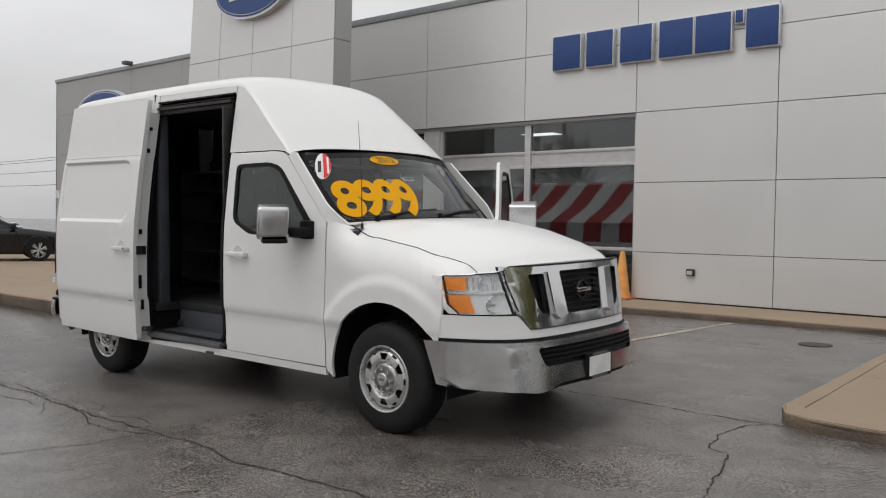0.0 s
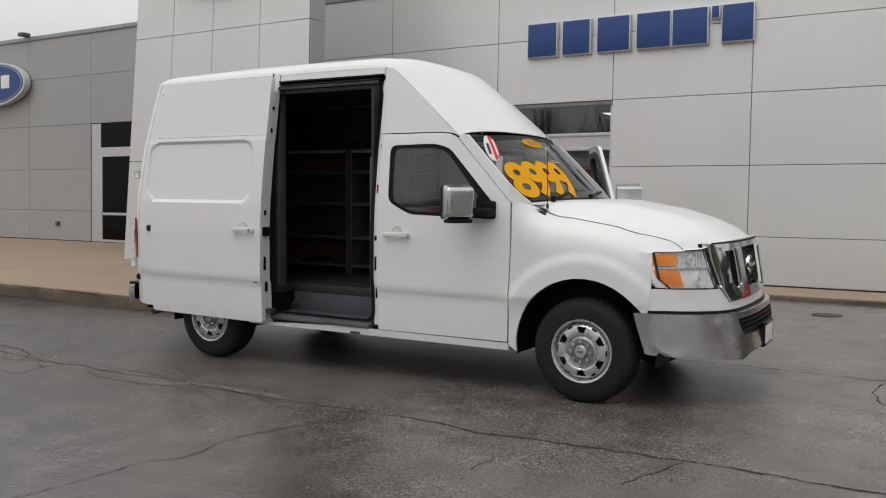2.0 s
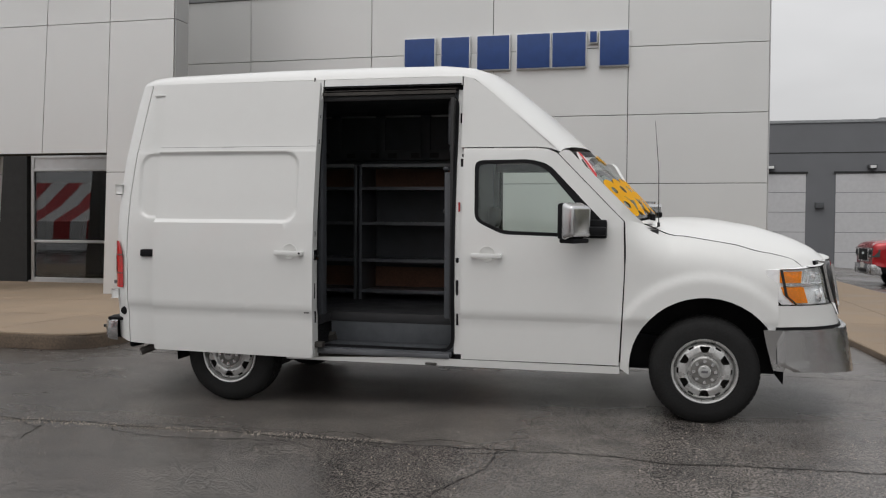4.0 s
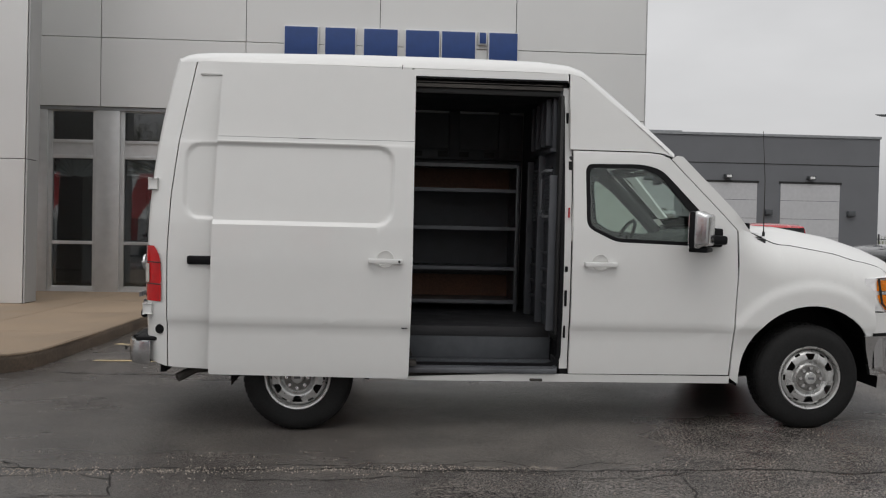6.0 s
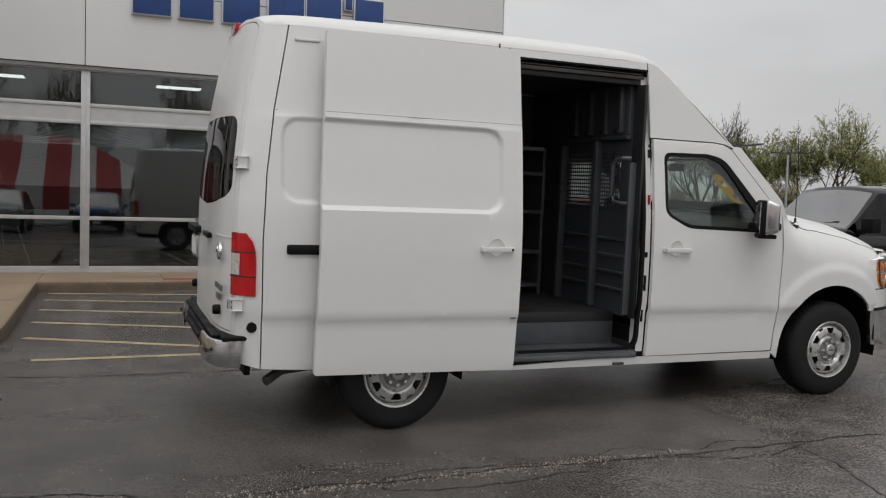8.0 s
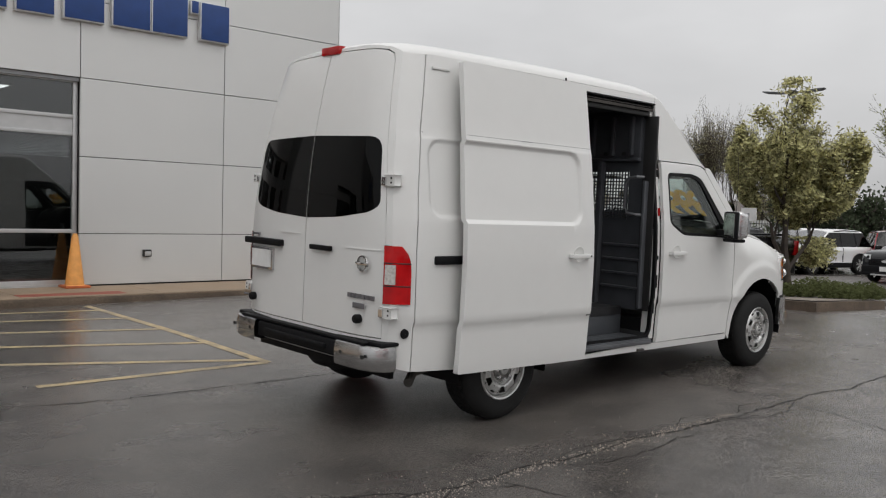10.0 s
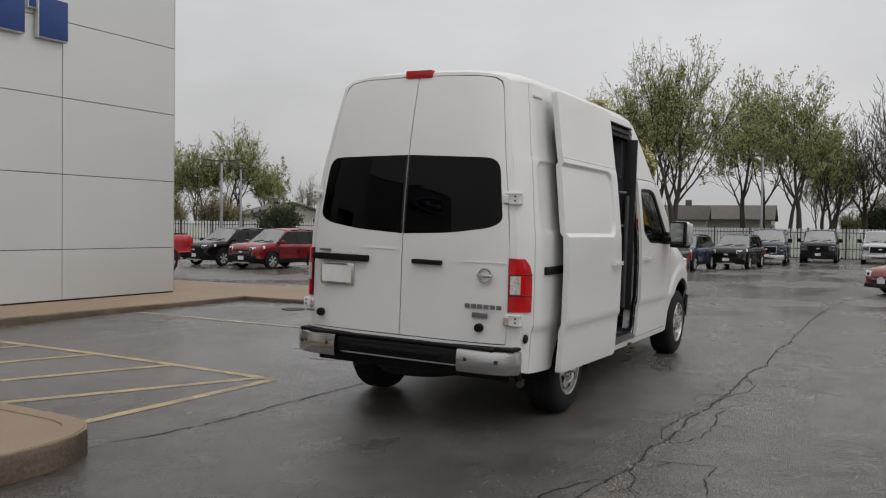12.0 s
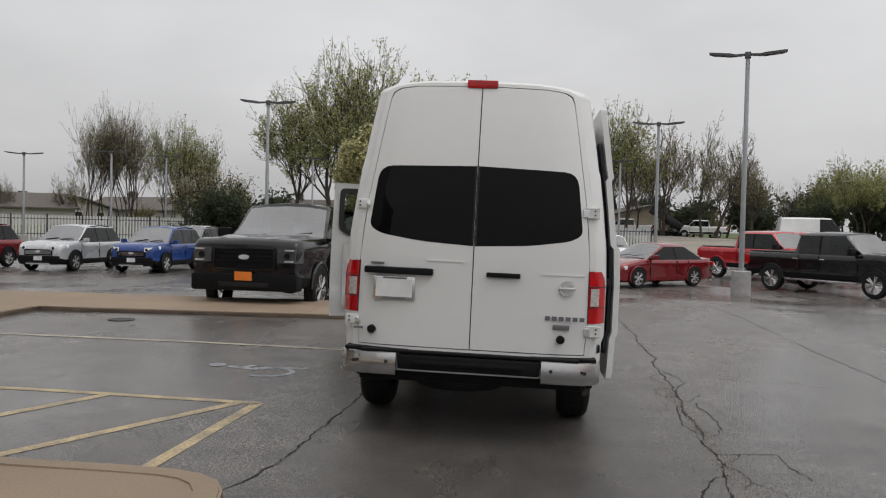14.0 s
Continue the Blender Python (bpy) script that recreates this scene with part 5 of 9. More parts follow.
def van_front():
    P = M["white_paint"]
    lamp_r = [(-0.752, 1.136), (-0.735, 1.05), (-0.69, 0.868), (-0.925, 0.868), (-0.952, 0.93), (-0.962, 1.112)]
    lamp_l = [(-v, z) for v, z in lamp_r]
    fascia = [(-0.966, 0.712), (0.966, 0.712), (0.966, 0.862), (0.675, 0.858), (0.60, 0.765), (-0.60, 0.765), (-0.675, 0.858), (-0.966, 0.862)]
    nose_part("front_fascia", fascia, P, label="white front fascia below the grille")
    # bonnet's front edge rolling down to the lamps and the grille
    rows = [[], [], [], []]
    for i in range(-20, 21):
        u = i / 20
        xf, v = 2.875 - 0.05 * u * u - 0.165 * u ** 6, u * (hood_edge_v(2.66) - 0.009)
        z = hood_mid_z(1.0) - (hood_mid_z(1.0) - hood_edge_z(2.66)) * abs(u) ** 2.6
        v2 = u * 0.875
        z2 = table([(0, 1.180), (0.70, 1.178), (0.745, 1.150), (0.775, 1.139), (0.96, 1.124)], abs(v2))
        a, b = Vector((xf, v, z)), Vector((nose_x(v2, z2) + 0.006, v2, z2))
        mid = (a + b) / 2 + Vector((0.012, 0.004 * u, 0.010))
        for r, p in zip(rows, (a, (a + mid * 3) / 4 + Vector((0, 0, 0.001)), (mid * 1 + b * 1) / 2 + Vector((0.005, 0, 0.003)), b)):
            r.append(p)
    rows.append([p + Vector((-0.03, 0, -0.012)) for p in rows[-1]])
    bm = bmesh.new()
    grid_mesh(bm, rows)
    bmesh.ops.recalc_face_normals(bm, faces=bm.faces[:])
    part("bonnet_edge", bm, P, VAN, smooth=50)
    bm = bmesh.new()
    pipe(bm, [p + Vector((0.0, 0, -0.004)) for p in rows[3]], 0.004, 5)
    part("shut_line", bm, M["dark_gap"], VAN)
    # fender shoulder over each lamp
    for s in (-1, 1):
        rows = []
        for t in [i / 6 for i in range(7)]:
            x, z = 2.475 + 0.16 * t, 1.092 + 0.012 * t
            v2 = 0.962 - 0.085 * t
            z2 = table([(0.745, 1.150), (0.775, 1.139), (0.96, 1.124)], v2) - 0.006
            inner = Vector((x, s * (half_width(x, z) + 0.001), z + 0.004 * t))
            outer = Vector((nose_x(v2, z2) - 0.002, s * (v2 - 0.008), z2))
            rows.append([inner + Vector((-0.03, 0, 0.01)), inner.lerp(outer, 0.5) + Vector((0.004, s * 0.006, 0.006)), outer, outer + Vector((-0.02, -s * 0.01, -0.012))])
        bm = bmesh.new()
        grid_mesh(bm, rows)
        bmesh.ops.recalc_face_normals(bm, faces=bm.faces[:])
        part("lamp_shoulder", bm, P, VAN, smooth=50)
    nose_part("bumper_gap", [(-0.965, 0.69), (0.965, 0.69), (0.965, 0.713), (-0.965, 0.713)], M["black_plastic"], out=0.01)
    # chrome bumper with its intake
    intake = rounded([(-0.60, 0.655), (-0.56, 0.535), (0.56, 0.535), (0.60, 0.655)], 0.03)
    bump = [(-0.97, 0.695), (-0.965, 0.45), (-0.93, 0.40), (-0.62, 0.375), (-0.42, 0.42), (0.42, 0.42), (0.62, 0.375), (0.93, 0.40), (0.965, 0.45), (0.97, 0.695)]
    b = nose_part("front_bumper", bump, M["bumper_chrome"], [intake], out=0.045, thick=0.05, label="dull chrome front bumper")
    nose_part("intake", [(-0.62, 0.67), (-0.58, 0.52), (0.58, 0.52), (0.62, 0.67)], M["black_plastic"], out=0.02, parent=b)
    for z in (0.565, 0.595, 0.625):
        nose_part("intake_slat", [(-0.58, z), (0.58, z), (0.58, z + 0.012), (-0.58, z + 0.012)], M["black_plastic"], out=0.045, thick=0.02, parent=b)
    nose_part("under_tray", [(-0.66, 0.43), (-0.45, 0.385), (0.45, 0.385), (0.66, 0.43), (0.6, 0.46), (-0.6, 0.46)], M["black_plastic"], out=0.0)
    for s in (-1, 1):
        side_part("bumper_end", [(2.375, 0.695), (2.395, 0.60), (2.45, 0.41), (2.52, 0.40), (2.54, 0.45), (2.54, 0.695)], M["bumper_chrome"], sign=s, extra=0.045, zc=(), thick=0.04, parent=b)
        part("tow_hook", boxes((2.86, 2.96, s * 0.52, s * 0.46, 0.37, 0.42), bevel=0.01), M["black_plastic"], b)
    pl = part("number_plate_frame", boxes((3.068, 3.093, -0.165, 0.165, 0.395, 0.575), bevel=0.006), M["black_plastic"], b, "dark plate frame")
    part("number_plate", boxes((3.091, 3.098, -0.14, 0.14, 0.42, 0.55)), M["plate_white"], pl, "blank white plate")
    part("plate_print", boxes((3.092, 3.097, -0.10, 0.10, 0.557, 0.569)), M["print_grey"], pl)
    part("plate_print", boxes((3.092, 3.097, -0.10, 0.10, 0.401, 0.413)), M["print_grey"], pl)
    # headlamps
    for s, o in ((-1, lamp_r), (1, lamp_l)):
        h = nose_part("headlamp", o, M["lamp_bowl"], out=-0.03, thick=0.07, label="clear headlamp with amber corner")
        for nm, zz, vv, rr in (("high_beam", 1.066, -0.825, 0.036), ("low_beam", 0.935, -0.785, 0.052)):
            bm = bmesh.new()
            c = (nose_x(vv, zz) - 0.014, -s * vv if s > 0 else vv, zz)
            lathe(bm, [(0.012, -0.030), (rr * 0.5, -0.034), (rr * 0.85, -0.018), (rr, -0.004), (rr * 1.12, -0.006)], 20, "x", c)
            for v in bm.verts:
                v.co.y = c[1] + (v.co.y - c[1]) * 1.5
            bmesh.ops.recalc_face_normals(bm, faces=bm.faces[:])
            beam = part(nm, bm, M["lamp_chrome"], h, "bright reflector bowl")
            bm = bmesh.new()
            lathe(bm, [(0.013, -0.034), (0.013, -0.006), (0.009, 0.0), (0.0001, 0.001)], 12, "x", c)
            part("bulb", bm, M["sticker_white"], beam)
        for k in range(7):
            v0 = -0.765 - 0.020 * k
            q = [(v * -s if s > 0 else v, z) for v, z in [(v0, 1.022), (v0 - 0.004, 1.022), (v0 - 0.004, 1.102), (v0, 1.102)]]
            nose_part("flute", q, M["lamp_chrome"], out=-0.022, thick=0.012, parent=h)
        q = [(v * -s if s > 0 else v, z) for v, z in [(-0.872, 0.88), (-0.926, 0.88), (-0.950, 0.94), (-0.955, 0.992), (-0.893, 0.992)]]
        nose_part("amber_lamp", q, M["amber"], out=-0.008, thick=0.02, parent=h, label="amber lens")
        q = [(v * -s if s > 0 else v, z) for v, z in [(-0.905, 1.022), (-0.957, 1.022), (-0.957, 1.098), (-0.90, 1.102)]]
        nose_part("amber_lamp", q, M["amber"], out=-0.008, thick=0.02, parent=h, label="amber lens")
        q = [(v * -s if s > 0 else v, z) for v, z in [(-0.73, 1.0), (-0.95, 1.0), (-0.95, 1.013), (-0.73, 1.013)]]
        nose_part("divider", q, M["lamp_chrome"], out=-0.012, thick=0.02, parent=h)
        inn = [(v + (0.0018 if abs(v) > 0.85 else -0.004) * (1 if v < 0 else -1), 1.0 + (z - 1.0) * 0.984) for v, z in o]
        nose_part("lamp_rim", o, M["sticker_black"], [inn], out=0.002, thick=0.012, parent=h)
        nose_part("lens", o, M["lamp_lens"], out=0.0, thick=0.003, parent=h).visible_shadow = False
    # grille: dark mesh, chrome frame, two chrome uprights and a round badge drawn as a plain shape
    g = nose_part("grille", GRILLE, M["black_plastic"], out=-0.05, thick=0.02, label="chrome framed grille with dark mesh")
    hole_mid = [(-0.26, 1.13), (-0.22, 0.845), (0.22, 0.845), (0.26, 1.13)]
    hole_r = rounded([(-0.575, 1.12), (-0.52, 0.90), (-0.47, 0.85), (-0.415, 0.85), (-0.43, 1.12)], 0.02)
    hole_l = [(-v, z) for v, z in hole_r][::-1]
    nose_part("grille_frame", GRILLE, M["chrome"], [rounded(hole_mid, 0.02), hole_r, hole_l], out=0.012, thick=0.05, parent=g, label="chrome grille frame")
    for s in (-1, 1):
        up = [(s * 0.41, 1.13), (s * 0.385, 0.855), (s * 0.33, 0.815), (s * 0.28, 0.84), (s * 0.31, 1.13)]
        nose_part("grille_upright", up, M["chrome"], out=0.035, thick=0.03, parent=g, label="chrome upright")
    for i in range(7):
        z = 0.86 + i * 0.038
        nose_part("grille_bar", [(-0.25, z), (0.25, z), (0.25, z + 0.008), (-0.25, z + 0.008)], M["black_plastic"], out=-0.02, thick=0.01, parent=g)
    bm = bmesh.new()
    lathe(bm, [(0.053, 0.0), (0.055, 0.022), (0.068, 0.022), (0.070, 0.0)], 32, "x", (nose_x(0, 0.99) - 0.012, 0, 0.99))
    bd = part("badge_ring", bm, M["chrome"], g, "chrome badge ring")
    part("badge_bar", boxes((nose_x(0, 0.99) + 0.003, nose_x(0, 0.99) + 0.028, -0.085, 0.085, 0.977, 1.003), bevel=0.003), M["chrome"], bd)


van_front()


def rear_x(v, z, out=0.0):
    a = abs(v) / rear_edge(z)
    return -2.81 + 0.17 * (max(0.0, z - 1.22) / 1.35) ** 2 + 0.085 * a ** 5 - out


def rear(out=0.0):
    return lambda v, z: (rear_x(v, z, out), v, z)


REAR_IN = lambda v, z: (1, 0, 0)
RZ = steps(0.3, 2.7, 0.06)


def rear_edge(z):
    return table(W_TAB, z) - 0.10


def rear_part(name, outline, mat, holes=(), out=0.0, thick=0.025, label="", parent=None, vc=NV, zc=RZ):
    return part(name, sheet(outline, holes, vc, zc, rear(out), thick, REAR_IN), mat, parent or VAN, label, smooth=40)


def van_rear():
    P = M["white_paint"]
    outer = [(s * rear_edge(z), z) for s, zz in ((-1, [0.44, 0.9, 1.3, 1.7, 2.0, 2.3, 2.53]), (1, [2.53, 2.3, 2.0, 1.7, 1.3, 0.9, 0.44])) for z in zz]
    arch = [(0.727 * (1 - u), 2.52 + 0.085 * (1 - (1 - u) ** 3.6) ** (1 / 1.9)) for u in (0.03, 0.1, 0.22, 0.45, 1.0)]
    outer = outer[:7] + [(-v, z) for v, z in arch] + [(v, z) for v, z in arch[-2::-1]] + outer[7:]

    def door_edge(z):
        return rear_edge(z) - 0.045

    def door_outline(s):
        zz = [0.625, 0.9, 1.3, 1.7, 2.0, 2.3, 2.47]
        o = [(s * 0.004, 0.625)] + [(s * door_edge(z), z) for z in zz] + [(s * (door_edge(2.5) - 0.02), 2.522), (s * (door_edge(2.5) - 0.07), 2.550), (s * (door_edge(2.5) - 0.2), 2.566), (s * 0.004, 2.578)]
        return o
    zz = [0.44, 0.63, 0.9, 1.22, 1.5, 1.7, 2.0, 2.2, 2.4, 2.53]
    for s in (-1, 1):
        strip = [(s * rear_edge(z), z) for z in zz] + [(s * (door_edge(z) + 0.004), z) for z in reversed(zz)]
        rear_part("rear_frame", strip, P, label="white rear surround", vc=[s * v for v in (0.66, 0.70, 0.74, 0.78, 0.82, 0.86)])
    top_in = [(0.690, 2.485), (0.675, 2.526), (0.625, 2.555), (0.49, 2.571), (0.004, 2.583)]
    top = [(-v, z) for v, z in top_in] + [(v, z) for v, z in reversed(top_in)] + [(0.727, 2.53)] + [(v, z) for v, z in arch] + [(-v, z) for v, z in arch[-2::-1]] + [(-0.727, 2.53)]
    rear_part("rear_frame", top, P, label="white rear surround")
    rear_part("rear_frame", [(-0.86, 0.44), (0.86, 0.44), (0.86, 0.618), (-0.86, 0.618)], P, label="white rear surround")
    hole = [(v * 1.01, z) for v, z in door_outline(-1)[1:]] + [(v * 1.01, z) for v, z in reversed(door_outline(1)[1:])]
    # dark sheet added behind the rear doors as the shade in their gaps
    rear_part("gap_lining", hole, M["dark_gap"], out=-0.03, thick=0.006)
    for s in (-1, 1):
        win = rounded([(s * 0.015, 1.975), (s * 0.735, 1.955), (s * 0.79, 1.50), (s * 0.70, 1.45), (s * 0.40, 1.405), (s * 0.015, 1.385)], [0.0, 0.10, 0.08, 0.1, 0.1, 0.0], 4)
        d = rear_part("rear_door", door_outline(s), P, [win], label="white rear door with dark glass")
        rear_part("window_glass", win, M["dark_glass"], parent=d, out=0.001, thick=0.004, label="dark tinted glass")
        # black sheet behind the glass stands in for the unlit cargo space
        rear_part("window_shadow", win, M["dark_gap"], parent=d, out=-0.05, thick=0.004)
        rear_part("window_edge", [(s * 0.005, 1.386), (s * 0.018, 1.386), (s * 0.018, 1.974), (s * 0.005, 1.974)], M["dark_gap"], parent=d, out=0.004, thick=0.004, label="black edge of the glass")
        # pressed shelf lines
        rear_part("press_line", [(s * 0.06, 1.262), (s * 0.34, 1.262), (s * 0.34, 1.268), (s * 0.06, 1.268)] if s > 0 else [(-0.82, 1.20), (-0.50, 1.20), (-0.50, 1.206), (-0.82, 1.206)], P, out=0.006, thick=0.006, parent=d)
        # hinges on the pillar
        for z in (1.665, 0.80):
            v0 = s * (door_edge(z) - 0.01)
            x = rear_x(rear_edge(z), z)
            hg = part("hinge", boxes((x - 0.03, x + 0.03, v0, v0 + s * 0.095, z - 0.035, z + 0.035), bevel=0.008), M["white_paint"], d, "white door hinge")
            for k in (-0.015, 0.015):
                part("bolt", boxes((x - 0.034, x - 0.029, v0 + s * 0.07 - 0.006, v0 + s * 0.07 + 0.006, z + k - 0.006, z + k + 0.006)), M["sticker_black"], hg)
            part("knuckle", boxes((x - 0.045, x - 0.02, v0 - s * 0.01, v0 + s * 0.02, z - 0.03, z + 0.02), bevel=0.005), M["chrome"], hg)
        cv, cz = (0.735, 0.735) if s > 0 else (-0.66, 0.735)
        bm = bmesh.new()
        x = rear_x(cv, cz)
        lathe(bm, [(0.03, 0.0), (0.032, -0.03), (0.026, -0.045), (0.001, -0.047)], 18, "x", (x, cv, cz))
        bmesh.ops.recalc_face_normals(bm, faces=bm.faces[:])
        part("rubber_stop", bm, M["black_plastic"], d, "black rubber stop")
        # tail lamp wrapping the corner
        bm = bmesh.new()
        for z0, z1, nm in ((0.857, 1.238, "tail_lamp"),):
            rows = []
            for z in [z0 + (z1 - z0) * i / 8 for i in range(9)]:
                row = []
                for t in [i / 8 for i in range(9)]:
                    vv = rear_edge(z) - 0.045 + 0.05 * t if t < 0.5 else None
                    if t < 0.5:
                        vq = rear_edge(z) - 0.045 * (1 - 2 * t)
                        row.append((rear_x(vq, z, 0.012), s * vq, z))
                    else:
                        xx = corner_x(z) + (2 * t - 1) * 0.105 * (1 - 0.55 * ((z - z0) / (z1 - z0)) ** 7)
                        row.append((xx - 0.004, s * (half_width(xx, z) + 0.012), z))
                rows.append(row)
            grid_mesh(bm, rows)
        bmesh.ops.recalc_face_normals(bm, faces=bm.faces[:])
        tl = part("tail_lamp", bm, M["tail_red"], VAN, "red tail lamp with clear middle")
        bm = bmesh.new()
        rows = []
        for z in (0.985, 1.05, 1.115):
            row = []
            for t in (0.14, 0.3, 0.5, 0.54, 0.58):
                if t <= 0.5:
                    vq = rear_edge(z) - 0.045 * (1 - 2 * t)
                    row.append((rear_x(vq, z, 0.018), s * vq, z))
                else:
                    xx = corner_x(z) + (2 * t - 1) * 0.09
                    row.append((xx - 0.006, s * (half_width(xx, z) + 0.018), z))
            rows.append(row)
        grid_mesh(bm, rows)
        part("reverse_lens", bm, M["tail_clear"], tl, "clear reverse lens")
        for zl in (0.975, 1.125):
            bm = bmesh.new()
            pts = []
            for t in (0.02, 0.25, 0.5, 0.75, 1.0):
                if t <= 0.5:
                    vq = rear_edge(zl) - 0.045 * (1 - 2 * t)
                    pts.append((rear_x(vq, zl, 0.014), s * vq, zl))
                else:
                    xx = corner_x(zl) + (2 * t - 1) * 0.102
                    pts.append((xx - 0.004, s * (half_width(xx, zl) + 0.013), zl))
            pipe(bm, pts, 0.004, 5)
            part("lamp_divider", bm, M["sticker_black"], tl)
        rear_part("tail_lamp_back", [(s * (rear_edge(0.86) - 0.05), 0.855), (s * rear_edge(0.86), 0.855), (s * rear_edge(1.24), 1.24), (s * (rear_edge(1.24) - 0.05), 1.24)], M["sticker_black"], out=0.003, thick=0.004, parent=tl, vc=())
    # right door: handle, round badge shape, plain label bars
    bm = boxes((-2.845, -2.815, -0.35, -0.10, 1.165, 1.20), (-2.82, -2.79, -0.33, -0.12, 1.17, 1.195), bevel=0.008)
    part("rear_handle", bm, M["black_plastic"], VAN, "black rear handle")
    bm = bmesh.new()
    lathe(bm, [(0.0, -0.003), (0.06, -0.003), (0.065, 0.0)], 24, "x", (-2.80, -0.225, 1.205))
    part("handle_recess", bm, M["door_inner"], VAN)
    bm = bmesh.new()
    lathe(bm, [(0.042, 0.0), (0.044, -0.014), (0.054, -0.014), (0.056, 0.0)], 32, "x", (-2.80, -0.69, 1.108))
    bd = part("badge_ring", bm, M["chrome"], VAN, "chrome badge ring")
    part("badge_bar", boxes((-2.820, -2.80, -0.752, -0.628, 1.098, 1.118), bevel=0.003), M["chrome"], bd)
    for i, (a, b) in enumerate(((-0.835, -0.785), (-0.785, -0.735), (-0.735, -0.685), (-0.685, -0.635), (-0.635, -0.585), (-0.585, -0.535))):
        part("label_bar", boxes((-2.812, -2.80, a + 0.008, b - 0.006, 0.872, 0.902)), M["print_grey"], VAN)
    part("label_plate", boxes((-2.812, -2.80, -0.72, -0.60, 0.805, 0.842), bevel=0.003), M["print_grey"], VAN)
    # left door: dark garnish, plate in a frame, a small label bar
    part("plate_garnish", boxes((-2.855, -2.79, 0.29, 0.80, 1.155, 1.205), bevel=0.012), M["black_plastic"], VAN, "black garnish over the plate")
    part("label_bar", boxes((-2.808, -2.795, 0.66, 0.76, 1.222, 1.238)), M["print_grey"], VAN)
    fr = part("number_plate_frame", boxes((-2.828, -2.80, 0.42, 0.73, 0.965, 1.135), bevel=0.006), M["bumper_chrome"], VAN, "chrome plate frame")
    part("number_plate", boxes((-2.834, -2.826, 0.44, 0.71, 0.985, 1.115)), M["plate_white"], fr, "blank white plate")
    part("plate_print", boxes((-2.833, -2.827, 0.48, 0.66, 1.119, 1.131)), M["print_grey"], fr)
    part("plate_print", boxes((-2.833, -2.827, 0.48, 0.66, 0.968, 0.981)), M["print_grey"], fr)
    part("label_bar", boxes((-2.806, -2.795, 0.80, 0.87, 0.735, 0.75)), M["print_grey"], VAN)
    # third brake lamp on the roof edge
    part("brake_lamp", boxes((-2.655, -2.50, -0.115, 0.115, 2.565, 2.626), bevel=0.012), M["tail_red"], VAN, "red high brake lamp")
    # step bumper
    b = part("rear_bumper", boxes((-2.975, -2.72, -0.52, 0.52, 0.46, 0.57), (-2.91, -2.72, -0.93, 0.93, 0.575, 0.605), (-2.96, -2.9, -0.80, 0.80, 0.575, 0.60), bevel=0.015), M["black_plastic"], VAN, "black rear step bumper with chrome ends")
    part("step_pad", boxes((-3.0, -2.8, -0.40, 0.40, 0.50, 0.535), bevel=0.012), M["black_plastic"], b)
    for s in (-1, 1):
        bm = bmesh.new()
        rows = []
        for z, o in ((0.415, 0.0), (0.43, 0.02), (0.52, 0.025), (0.575, 0.015), (0.58, 0.0)):
            rows.append([(-2.975 - o, s * 0.53, z), (-2.965 - o, s * 0.78, z), (-2.925 - o, s * 0.89, z), (-2.87 - o * 0.7, s * (0.935 + o * 0.7), z), (-2.84, s * (0.948 + o * 0.6), z), (-2.80, s * (0.945 + o * 0.4), z)])
        grid_mesh(bm, rows)
        bmesh.ops.recalc_face_normals(bm, faces=bm.faces[:])
        e = part("bumper_end", bm, M["bumper_chrome"], b, "dull chrome bumper end", smooth=50)
        part("end_core", boxes((-2.93, -2.74, min(s * 0.54, s * 0.88), max(s * 0.54, s * 0.88), 0.425, 0.575)), M["black_plastic"], e)
        for v in (0.60, 0.84):
            part("sensor", boxes((-3.0, -2.985, s * v - 0.012, s * v + 0.012, 0.50, 0.524)), M["sticker_black"], e)
    b.matrix_basis = Matrix.Translation((0.10, 0, 0))
    # side fittings of the rear corner
    bm = bmesh.new()
    wq = half_width(-2.635, 0.675)
    lathe(bm, [(0.001, -0.014), (0.028, -0.014), (0.034, 0.0)], 20, "y", (-2.635, -wq, 0.662))
    part("fuel_cap", bm, M["black_plastic"], VAN, "round black cap")
    part("rail_cover", boxes((-2.445, -2.0, -1.022, -0.977, 1.118, 1.178), bevel=0.015), M["black_plastic"], VAN, "black door rail end")
    part("rail_slot", boxes((-2.2, -0.93, -1.005, -0.985, 1.13, 1.18)), M["dark_gap"], VAN)
    part("quarter_vent", boxes((-2.40, -2.24, -0.850, -0.825, 2.43, 2.45), bevel=0.008), M["white_paint"], VAN)


van_rear()


